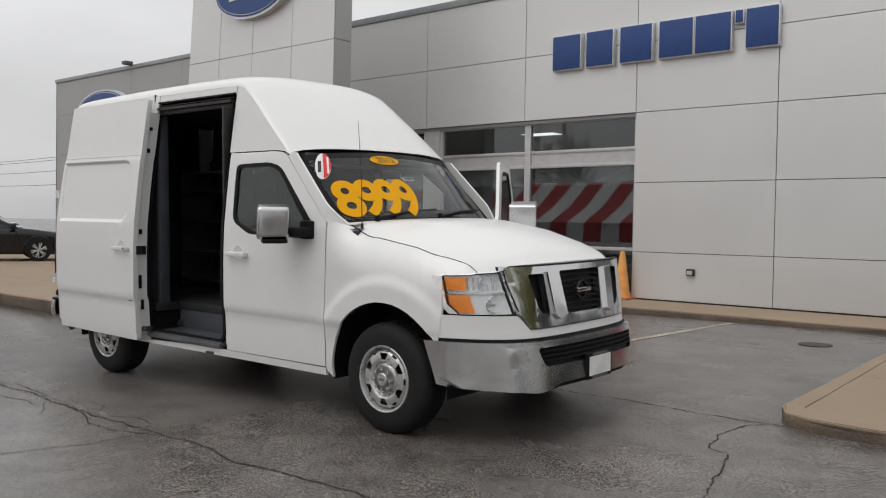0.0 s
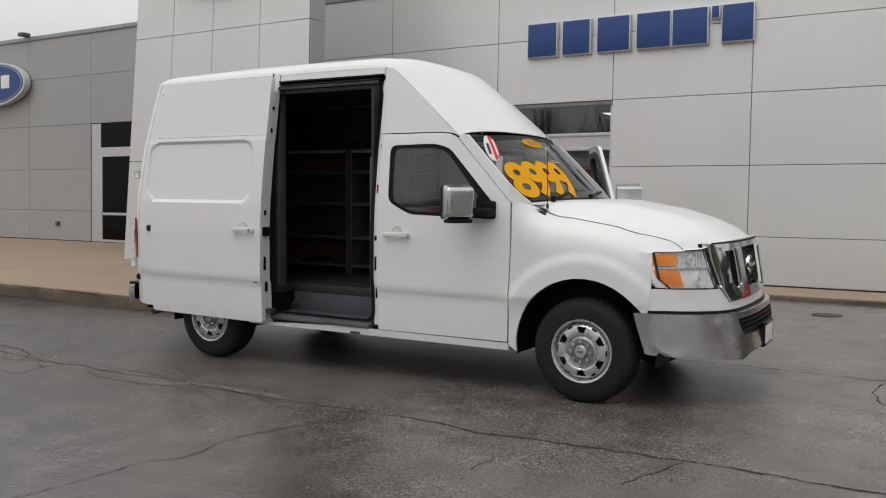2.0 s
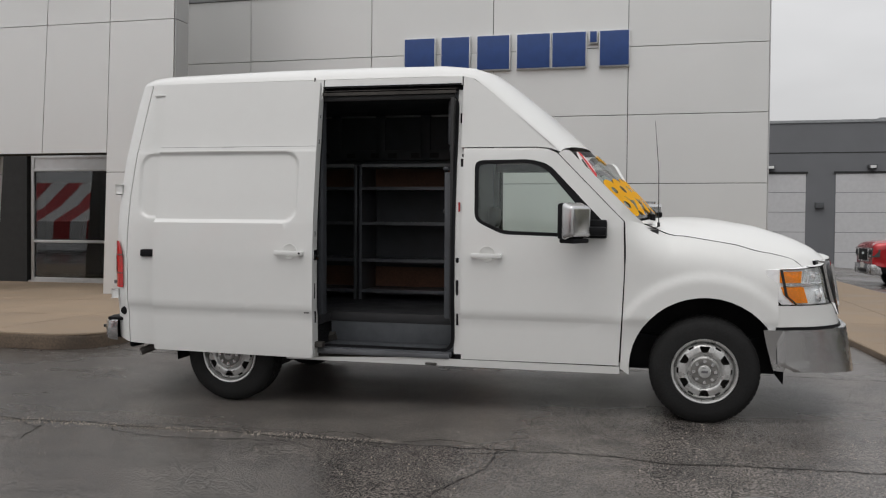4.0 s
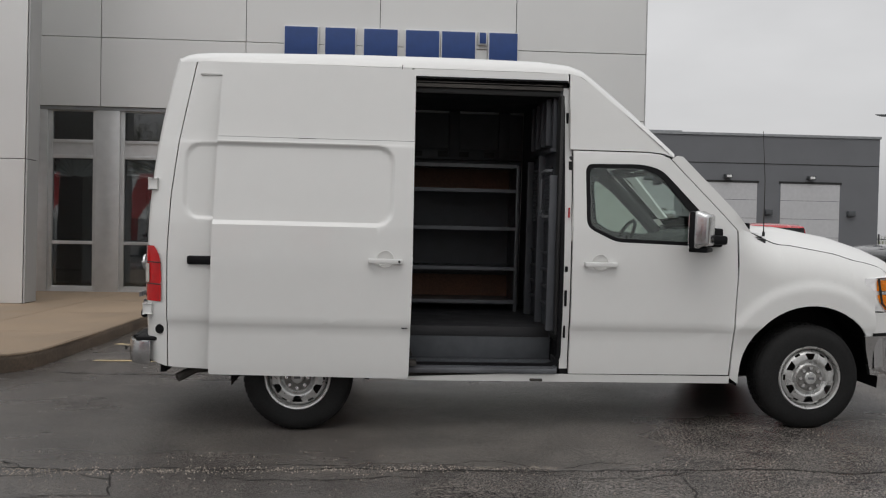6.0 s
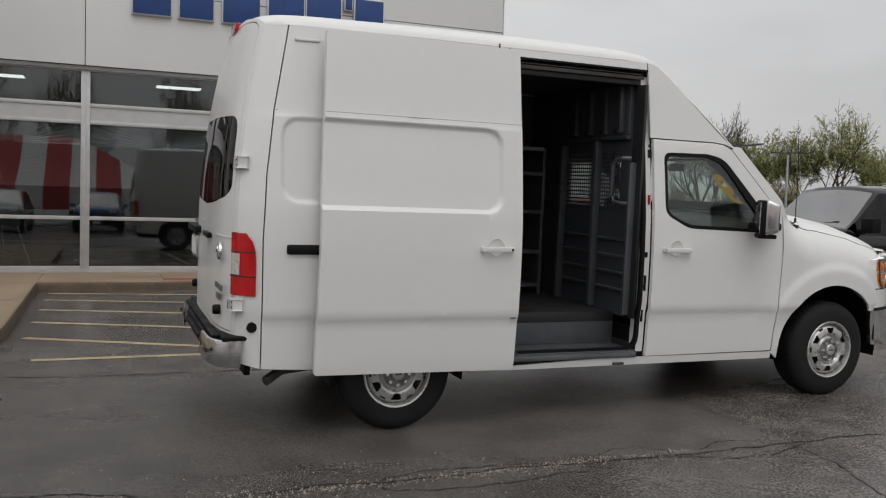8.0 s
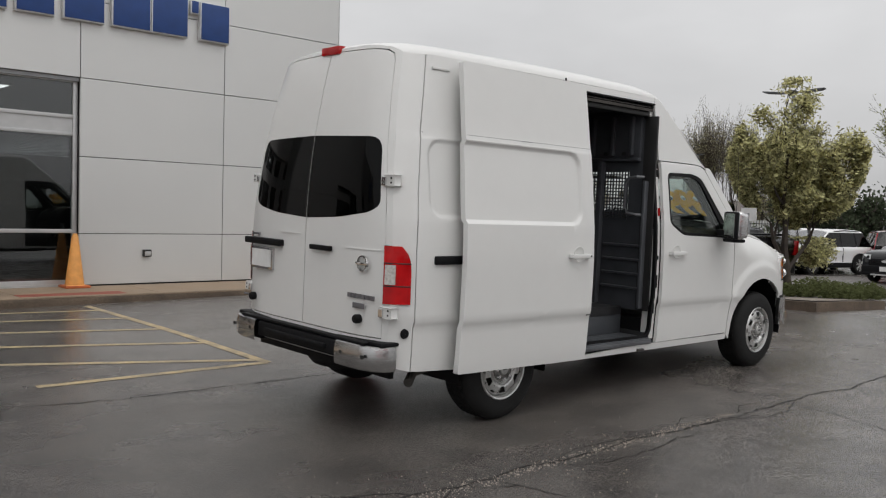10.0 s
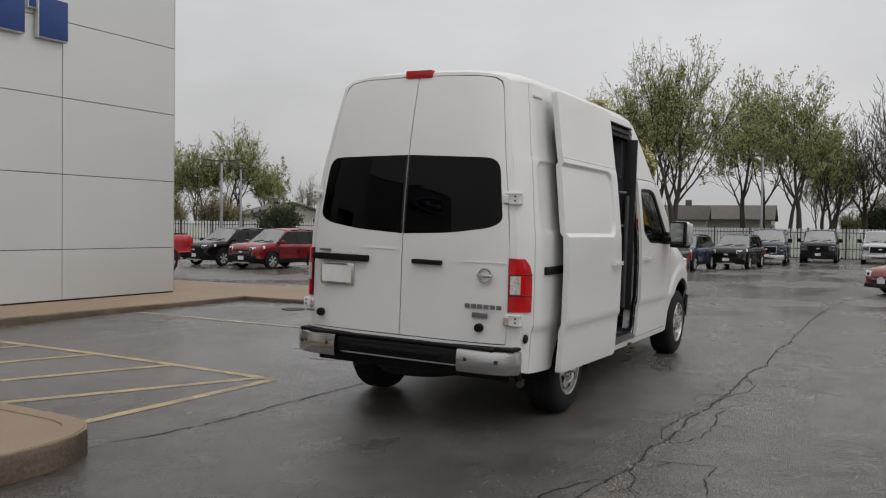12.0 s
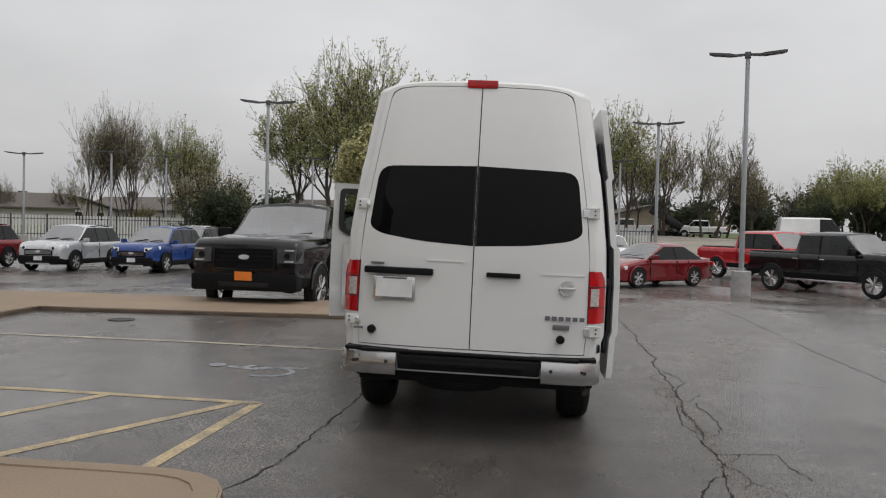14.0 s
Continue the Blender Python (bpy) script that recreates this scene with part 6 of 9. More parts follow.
def van_cargo():
    C = M["cargo_grey"]
    part("cargo_floor", boxes((-2.66, 0.14, -0.645, 0.90, 0.60, 0.675), (-2.66, -0.93, -0.88, -0.62, 0.60, 0.675), bevel=0.006), M["cargo_floor"], VAN, "dark rubber cargo floor")
    part("step_well", boxes((-0.93, 0.15, -0.955, -0.60, 0.40, 0.435), (-0.93, 0.15, -0.64, -0.60, 0.435, 0.655), bevel=0.006), M["step_plastic"], VAN, "grey entry step")
    part("step_plate", boxes((-0.92, 0.14, -0.985, -0.93, 0.385, 0.425), bevel=0.01), M["shelf_steel"], VAN, "scuffed step plate")
    wall_l = part("cargo_wall", boxes((-2.50, 0.12, 0.80, 0.82, 0.66, 2.06), (-2.40, 0.12, 0.775, 0.80, 2.06, 2.40)), C, VAN, "dark grey inner wall")
    for x in (-2.3, -1.85, -1.4, -0.95, -0.5, -0.05):
        part("wall_rib", boxes((x - 0.05, x + 0.05, 0.755, 0.80, 2.0, 2.42), bevel=0.015), C, wall_l)
    part("wall_rail", boxes((-2.40, 0.12, 0.758, 0.80, 1.985, 2.085), bevel=0.008), M["cargo_panel"], wall_l, "pressed steel rail with slots")
    for x in (-2.2, -1.98, -1.75, -1.52, -1.25, -1.005, -0.829, -0.599, -0.411, -0.183):
        part("wall_slot", boxes((x - 0.045, x + 0.045, 0.754, 0.764, 2.01, 2.058), bevel=0.006), M["sticker_black"], wall_l)
    part("cargo_wall", boxes((-2.50, -0.95, -0.82, -0.80, 0.66, 2.06), (-2.40, -0.95, -0.80, -0.775, 2.06, 2.40)), C, VAN, "dark grey inner wall")
    part("cargo_headliner", boxes((-2.40, 0.14, -0.775, 0.775, 2.42, 2.45)), C, VAN, "dark headliner")
    part("rear_lining", boxes((-2.70, -2.64, -0.80, 0.80, 0.66, 1.36)), C, VAN)
    ring = rounded([(-0.94, 0.43), (0.172, 0.43), (0.172, 2.395), (-0.94, 2.395)], [0.03, 0.11, 0.10, 0.03], 5)
    inner_ring = rounded([(-0.93, 0.455), (0.146, 0.455), (0.146, 2.365), (-0.93, 2.365)], [0.02, 0.09, 0.08, 0.02], 5)
    side_part("opening_seal", ring, M["black_plastic"], [inner_ring], extra=-0.028, zc=steps(0.4, 2.4, 0.1), thick=0.03, label="black rubber seal round the opening")
    part("opening_gasket", boxes((-0.92, 0.14, -0.835, -0.81, 2.36, 2.405), (0.125, 0.150, -0.93, -0.80, 0.66, 2.36), bevel=0.008), M["sticker_black"], VAN, "black door gasket")
    part("track_channel", boxes((-0.92, 0.19, -0.80, -0.775, 2.36, 2.475), (-0.92, 0.19, -0.85, -0.80, 2.462, 2.475)), M["black_plastic"], VAN, "dark channel over the opening")
    part("door_track", boxes((-0.92, 0.15, -0.86, -0.802, 2.408, 2.416), (-0.92, 0.15, -0.862, -0.855, 2.400, 2.424), (-0.92, 0.15, -0.84, -0.802, 2.436, 2.442)), M["dirty_metal"], VAN, "grey steel door track")
    # shelving along the far wall
    for x0, x1 in ((-2.4, -1.05), (-1.03, 0.04)):
        sh = part("shelf_unit", boxes((x0, x0 + 0.03, 0.34, 0.80, 0.67, 1.92), bevel=0.004), M["shelf_steel"], VAN, "grey steel shelving")
        part("end_panel", boxes((x1 - 0.03, x1, 0.34, 0.80, 0.67, 1.92), bevel=0.004), M["shelf_steel"], sh)
        for z in (0.745, 1.03, 1.372, 1.695, 1.905):
            part("shelf", boxes((x0 + 0.03, x1 - 0.03, 0.35, 0.79, z, z + 0.018), (x0 + 0.03, x1 - 0.03, 0.335, 0.35, z - 0.004, z + 0.026)), M["shelf_lip" if z > 1.9 else "shelf_steel"], sh)
        for z in (0.765, 1.715):
            part("back_board", boxes((x0 + 0.03, x1 - 0.03, 0.77, 0.79, z, z + 0.19)), M["plywood"], sh, "brown plywood board")
    # bulkhead behind the cab, with a sliding door panel and a perforated pane
    flat = lambda hx: (lambda a, b: (hx, a, b))
    back = lambda a, b: (1, 0, 0)
    pane = [(-0.66, 1.46), (0.12, 1.46), (0.12, 1.88), (-0.66, 1.88)]
    bl = part("bulkhead", sheet([(-0.88, 0.66), (0.86, 0.66), (0.80, 2.42), (-0.80, 2.42)], [pane], (), (), flat(0.13), 0.03, back), C, VAN, "grey steel bulkhead")
    # perforated steel over the window of the bulkhead, in two fields beside the middle post
    perf = bmesh.new()
    for y0, y1 in ((-0.345, 0.11), (-0.655, -0.405)):
        n, m = int((y1 - y0) / 0.030), 14
        py, pz = (y1 - y0) / n, 0.42 / m
        for i in range(n + 1):
            box(perf, 0.120, 0.126, y0 + i * py - 0.0055, y0 + i * py + 0.0055, 1.455, 1.885)
        for i in range(m + 1):
            box(perf, 0.1195, 0.1255, y0 - 0.005, y1 + 0.005, 1.46 + i * pz - 0.005, 1.46 + i * pz + 0.005)
    part("perforated_pane", perf, C, bl, "perforated steel window")
    for y0, y1, z1 in ((0.125, 0.175, 1.95), (-0.40, -0.345, 1.97), (-0.875, -0.845, 1.80)):
        part("bulkhead_post", boxes((0.070, 0.13, y0, y1, 0.68, z1), bevel=0.012), M["cargo_panel"], bl, "pressed grey post")
    for k in range(4):
        z = 0.84 + 0.125 * k
        for y0, y1 in ((-0.825, -0.42), (-0.32, 0.10)):
            part("pressed_rib", boxes((0.105, 0.135, y0, y1, z, z + 0.022), bevel=0.010), M["cargo_panel"], bl)
    # the upper panel steps out over the doorway
    part("upper_panel", boxes((0.085, 0.13, -0.78, 0.10, 1.97, 2.0), (0.10, 0.13, -0.78, 0.10, 2.0, 2.38), bevel=0.008), C, bl)
    for y in (-0.70, -0.50, -0.28, -0.06):
        part("upper_rib", boxes((0.06, 0.10, y - 0.018, y + 0.018, 2.02, 2.36), bevel=0.010), M["cargo_panel"], bl)
        part("bolt_hole", boxes((0.082, 0.086, y + 0.06, y + 0.10, 2.02, 2.05)), M["sticker_black"], bl)
    bm = bmesh.new()
    pipe(bm, [(0.10, -0.84, 1.50), (0.055, -0.80, 1.50), (0.045, -0.72, 1.51), (0.042, -0.69, 1.55), (0.042, -0.69, 1.78), (0.045, -0.72, 1.82), (0.055, -0.80, 1.83), (0.10, -0.84, 1.83)], 0.015)
    part("grab_handle", bm, M["shelf_steel"], bl, "grey grab handle")
    part("rear_frame_post", boxes((-0.99, -0.93, -0.84, -0.74, 0.66, 2.40), bevel=0.015), C, VAN)


van_cargo()


def van_cab():
    part("cab_floor", boxes((0.16, 1.38, -0.93, 0.93, 0.42, 0.47), (1.38, 1.60, -0.54, 0.54, 0.42, 0.47)), M["dash"], VAN)
    part("firewall", boxes((1.60, 1.66, -0.54, 0.54, 0.42, 0.98), (1.60, 1.66, -0.90, 0.90, 0.98, 1.38)), M["dash"], VAN)
    bm = bmesh.new()
    rows = []
    for x, z in ((1.05, 0.75), (1.02, 1.05), (1.08, 1.24), (1.20, 1.335), (1.45, 1.38), (1.66, 1.40)):
        rows.append([(x, -0.90, z), (x - 0.02, -0.45, z), (x, 0.0, z + 0.01), (x - 0.03, 0.45, z + 0.035), (x, 0.90, z)])
    grid_mesh(bm, rows)
    part("dashboard", bm, M["dash"], VAN, "dark dashboard", smooth=60)
    part("console", boxes((0.75, 1.10, -0.14, 0.14, 0.45, 1.02), bevel=0.03), M["dash"], VAN)
    part("headliner", boxes((0.16, 1.0, -0.80, 0.80, 1.945, 1.965)), M["seat_cloth"], VAN, "grey headliner")
    part("sun_visor", boxes((0.90, 1.08, -0.70, -0.10, 1.86, 1.88), (0.90, 1.08, 0.10, 0.70, 1.86, 1.88), bevel=0.008), M["seat_cloth"], VAN)
    part("rear_view_mirror", boxes((1.12, 1.14, -0.11, 0.11, 1.78, 1.85), bevel=0.012), M["dash"], VAN)
    for v in (-1, 1):
        part("roof_trim", boxes((0.20, 0.88, *sorted((v * 0.885, v * 0.66)), 1.868, 1.94), bevel=0.015), M["dash"], VAN, "dark trim over the door")
        bm = bmesh.new()
        pipe(bm, [(0.84, v * 0.80, 1.885), (1.0, v * 0.815, 1.77), (1.22, v * 0.84, 1.56), (1.40, v * 0.86, 1.38)], 0.055, 8)
        part("pillar_trim", bm, M["dash"], VAN, "dark pillar trim")
    for v in (-0.48, 0.48):
        s = part("seat", boxes((0.34, 0.86, v - 0.25, v + 0.25, 0.58, 0.76), bevel=0.05), M["seat_cloth"], VAN, "grey cloth seat")
        bm = bmesh.new()
        box(bm, 0.26, 0.41, v - 0.24, v + 0.24, 0.72, 1.33, bevel=0.05)
        bmesh.ops.rotate(bm, cent=(0.36, v, 0.74), matrix=Matrix.Rotation(radians(-7), 3, "Y"), verts=bm.verts[:])
        part("backrest", bm, M["seat_cloth"], s)
        bm = bmesh.new()
        box(bm, 0.185, 0.265, v - 0.13, v + 0.13, 1.36, 1.54, bevel=0.035)
        part("headrest", bm, M["seat_cloth"], s)
        part("seat_base", boxes((0.40, 0.88, v - 0.22, v + 0.22, 0.46, 0.62)), M["dash"], s)
    bm = bmesh.new()
    n, k = 28, 8
    rows = []
    tilt = Matrix.Rotation(radians(-62), 3, "Y")
    for i in range(n + 1):
        a = 2 * math.pi * i / n
        ring = []
        for j in range(k):
            b = 2 * math.pi * j / k
            p = Vector(((0.19 + 0.016 * math.cos(b)) * math.cos(a), (0.19 + 0.016 * math.cos(b)) * math.sin(a), 0.016 * math.sin(b)))
            ring.append(tilt @ p + Vector((0.98, 0.45, 1.31)))
        rows.append(ring)
    grid_mesh(bm, rows, close=True)
    sw = part("steering_wheel", bm, M["dash"], VAN, "dark steering wheel")
    bm = bmesh.new()
    for q in ((0.0, 0.18), (0.0, -0.18), (-0.18, 0.0)):
        tube(bm, Vector((1.0, 0.45, 1.30)), tilt @ Vector((q[0], q[1], 0)) + Vector((0.98, 0.45, 1.31)), 0.02)
    tube(bm, (0.98, 0.45, 1.31), (1.20, 0.45, 1.20), 0.05)
    part("spokes", bm, M["dash"], sw)


van_cab()


def build_wheel(parent, x, sign):
    """Tyre and steel wheel; the outer side faces sign."""
    yo = sign * 0.985
    bm = bmesh.new()
    prof = [(0.225, -0.012), (0.235, 0.004), (0.30, 0.006), (0.345, -0.004), (0.370, -0.026), (0.378, -0.05), (0.378, -0.20), (0.368, -0.235), (0.34, -0.252), (0.25, -0.255), (0.225, -0.24)]
    lathe(bm, [(r, yo + sign * h) for r, h in prof], 64, "y", (x, 0, TYRE_R))
    bmesh.ops.recalc_face_normals(bm, faces=bm.faces[:])
    ty = part("tyre", bm, M["rubber"], parent, "black road tyre")
    # tread blocks
    bm = bmesh.new()
    for i in range(60):
        a = 2 * math.pi * i / 60
        c, s2 = math.cos(a), math.sin(a)
        for h0, h1, sh in ((-0.055, -0.09, 0.0), (-0.098, -0.15, 0.03), (-0.158, -0.2, 0.0)):
            q = []
            for da in (-0.036, 0.036):
                for h in (h0, h1):
                    for r in (0.374, 0.384):
                        aa = a + da + sh
                        q.append(bm.verts.new((x + r * math.cos(aa), yo + sign * h, TYRE_R + r * math.sin(aa))))
            for f in ((0, 1, 3, 2), (4, 6, 7, 5), (0, 4, 5, 1), (2, 3, 7, 6), (1, 5, 7, 3)):
                bm.faces.new([q[j] for j in f])
    bmesh.ops.recalc_face_normals(bm, faces=bm.faces[:])
    part("tread", bm, M["rubber"], ty, smooth=0)
    # rim
    bm = bmesh.new()
    lathe(bm, [(r, yo + sign * h) for r, h in [(0.232, -0.002), (0.226, 0.006), (0.215, 0.002), (0.208, -0.02), (0.203, -0.05), (0.20, -0.2)]], 56, "y", (x, 0, TYRE_R))
    bmesh.ops.recalc_face_normals(bm, faces=bm.faces[:])
    rim = part("rim", bm, M["steel_rim"], parent, "silver steel wheel")
    # disc with six windows and a narrow slot between each two
    outline = [(0.206 * math.cos(2 * math.pi * i / 64), 0.206 * math.sin(2 * math.pi * i / 64)) for i in range(64)]
    holes = []
    for k in range(6):
        a = 2 * math.pi * k / 6 + math.pi / 2
        holes.append(rounded([(r * math.cos(a + da), r * math.sin(a + da)) for r, da in ((0.134, -0.14), (0.134, 0.14), (0.182, 0.215), (0.182, -0.215))], 0.010, 3))
        a += math.pi / 6
        holes.append([(r * math.cos(a + da), r * math.sin(a + da)) for r, da in ((0.178, -0.11), (0.178, 0.11), (0.191, 0.11), (0.191, -0.11))])

    def disc(a, b):
        r = math.hypot(a, b)
        h = table([(0, -0.004), (0.098, -0.004), (0.104, -0.020), (0.112, -0.022), (0.124, -0.002), (0.138, 0.004), (0.175, -0.002), (0.196, -0.018), (0.206, -0.040)], r)
        return (x + a, yo + sign * h, TYRE_R + b)
    cuts = steps(-0.21, 0.21, 0.010)
    bm = sheet(outline, holes, cuts, cuts, disc, 0.006, lambda a, b: (0, -sign, 0))
    part("disc", bm, M["steel_rim"], rim, smooth=45)
    bm = bmesh.new()
    lathe(bm, [(r, yo + sign * h) for r, h in [(0.046, -0.01), (0.044, 0.014), (0.038, 0.020), (0.02, 0.022), (0.001, 0.022)]], 28, "y", (x, 0, TYRE_R))
    bmesh.ops.recalc_face_normals(bm, faces=bm.faces[:])
    part("hub_cap", bm, M["steel_rim"], rim, "grey hub cap")
    bm = bmesh.new()
    lathe(bm, [(0.040, yo - sign * 0.001), (0.092, yo - sign * 0.001), (0.096, yo - sign * 0.006)], 32, "y", (x, 0, TYRE_R))
    bmesh.ops.recalc_face_normals(bm, faces=bm.faces[:])
    part("hub_plate", bm, M["hub_grey"], rim, "dull grey hub plate")
    part("hub_mark", boxes((x - 0.022, x + 0.022, *sorted((yo + sign * 0.021, yo + sign * 0.024)), TYRE_R - 0.008, TYRE_R + 0.008)), M["print_grey"], rim)
    for k in range(8):
        a = 2 * math.pi * k / 8
        c = Vector((x + 0.074 * math.cos(a), yo - sign * 0.008, TYRE_R + 0.074 * math.sin(a)))
        bm = bmesh.new()
        tube(bm, c, c + Vector((0, sign * 0.030, 0)), 0.0155, 0.013, 6)
        part("lug_nut", bm, M["chrome"], rim, smooth=0)
    bm = bmesh.new()
    lathe(bm, [(r, yo + sign * h) for r, h in [(0.001, -0.11), (0.19, -0.11), (0.19, -0.14), (0.001, -0.14)]], 28, "y", (x, 0, TYRE_R))
    part("brake_disc", bm, M["dirty_metal"], rim)


for ax in (FRONT_AXLE, REAR_AXLE):
    for sg in (-1, 1):
        wh = new("wheel")
        wh.parent = VAN
        wh.location = (0, -sg * 0.03 if ax == REAR_AXLE else 0.0, hub_z(ax) - TYRE_R)
        build_wheel(wh, ax, sg)


def van_underside():
    # black on the chassis puts the underside's shade into its colour
    part("chassis", boxes((-2.6, 2.4, -0.62, 0.62, 0.36, 0.58), (-2.0, -0.95, -0.93, 0.93, 0.37, 0.59), (-0.95, 0.17, -0.59, 0.93, 0.37, 0.59), (0.17, 1.30, -0.93, 0.93, 0.37, 0.59)), M["black_plastic"], VAN, "chassis coloured black for the shade under the van")
    # unseen tank and cross member, added to block light under the body
    part("fuel_tank", boxes((-1.1, 0.7, -0.60, 0.60, 0.25, 0.40), bevel=0.05), M["black_plastic"], VAN, "black fuel tank added to block light under the van")
    part("cross_member", boxes((0.7, 1.35, -0.50, 0.50, 0.27, 0.38), bevel=0.03), M["dirty_metal"], VAN)
    for ax in (FRONT_AXLE, REAR_AXLE):
        for s in (-1, 1):
            bm = bmesh.new()
            y0, y1 = s * 0.55, s * (0.95 if ax > 0 else 0.96)
            R = 0.53 if ax > 0 else 0.46
            rows = [[(ax + R * math.cos(radians(a)), y, hub_z(ax) + R * math.sin(radians(a))) for a in range(-8, 189, 7)] for y in (y0, y1)]
            vs = grid_mesh(bm, rows)
            bm.faces.new(vs[0])
            part("wheel_liner", bm, M["black_plastic"], VAN, "black wheel arch liner")
    bm = bmesh.new()
    tube(bm, (REAR_AXLE, -0.85, hub_z(REAR_AXLE)), (REAR_AXLE, 0.85, hub_z(REAR_AXLE)), 0.06)
    tube(bm, (FRONT_AXLE, -0.85, hub_z(FRONT_AXLE)), (FRONT_AXLE, 0.85, hub_z(FRONT_AXLE)), 0.05)
    part("axle", bm, M["dirty_metal"], VAN)
    bm = bmesh.new()
    pipe(bm, [(-1.2, -0.72, 0.36), (-2.2, -0.74, 0.37), (-2.42, -0.80, 0.36), (-2.53, -0.88, 0.31)], 0.032, 10)
    part("exhaust", bm, M["dirty_metal"], VAN, "exhaust tail pipe")
    # further unseen parts, added to keep the ground below the van dark:
    # spare wheel slung below the rear floor, springs, muffler and the valance behind the bumper
    bm = bmesh.new()
    lathe(bm, [(0.10, 0.30), (0.20, 0.28), (0.34, 0.27), (0.375, 0.31), (0.375, 0.43), (0.34, 0.47), (0.10, 0.47)], 32, "z", (-2.24, 0.10, 0))
    bmesh.ops.recalc_face_normals(bm, faces=bm.faces[:])
    part("spare_tyre", bm, M["rubber"], VAN, "spare tyre added under the floor to block light")
    for s in (-1, 1):
        bm = bmesh.new()
        pipe(bm, [(REAR_AXLE - 0.85, s * 0.62, 0.50), (REAR_AXLE - 0.4, s * 0.62, 0.36), (REAR_AXLE, s * 0.62, 0.32), (REAR_AXLE + 0.4, s * 0.62, 0.36), (REAR_AXLE + 0.8, s * 0.62, 0.48)], 0.045, 6)
        part("leaf_spring", bm, M["dirty_metal"], VAN)
    bm = bmesh.new()
    lathe(bm, [(0.02, -0.14), (0.12, -0.14), (0.17, 0.0), (0.12, 0.14), (0.02, 0.14)], 16, "x", (REAR_AXLE, 0.0, hub_z(REAR_AXLE)))
    part("differential", bm, M["dirty_metal"], VAN)
    part("muffler", boxes((-1.25, -0.55, -0.86, -0.62, 0.30, 0.42), bevel=0.05), M["dirty_metal"], VAN)
    part("rear_valance", boxes((-2.66, -2.62, -0.84, 0.84, 0.34, 0.62), bevel=0.01), M["black_plastic"], VAN)
    for x in (-0.05,):
        part("sill_plug", boxes((x, x + 0.09, -0.985, -0.955, 0.334, 0.352), bevel=0.006), M["dirty_metal"], VAN)
    # dark strips added behind the panel gaps to stand in for their shade
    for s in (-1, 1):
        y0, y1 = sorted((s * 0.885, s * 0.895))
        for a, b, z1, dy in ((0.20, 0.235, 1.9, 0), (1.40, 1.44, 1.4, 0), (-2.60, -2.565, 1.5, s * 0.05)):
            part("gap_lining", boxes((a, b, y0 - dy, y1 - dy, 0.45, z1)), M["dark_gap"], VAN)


van_underside()


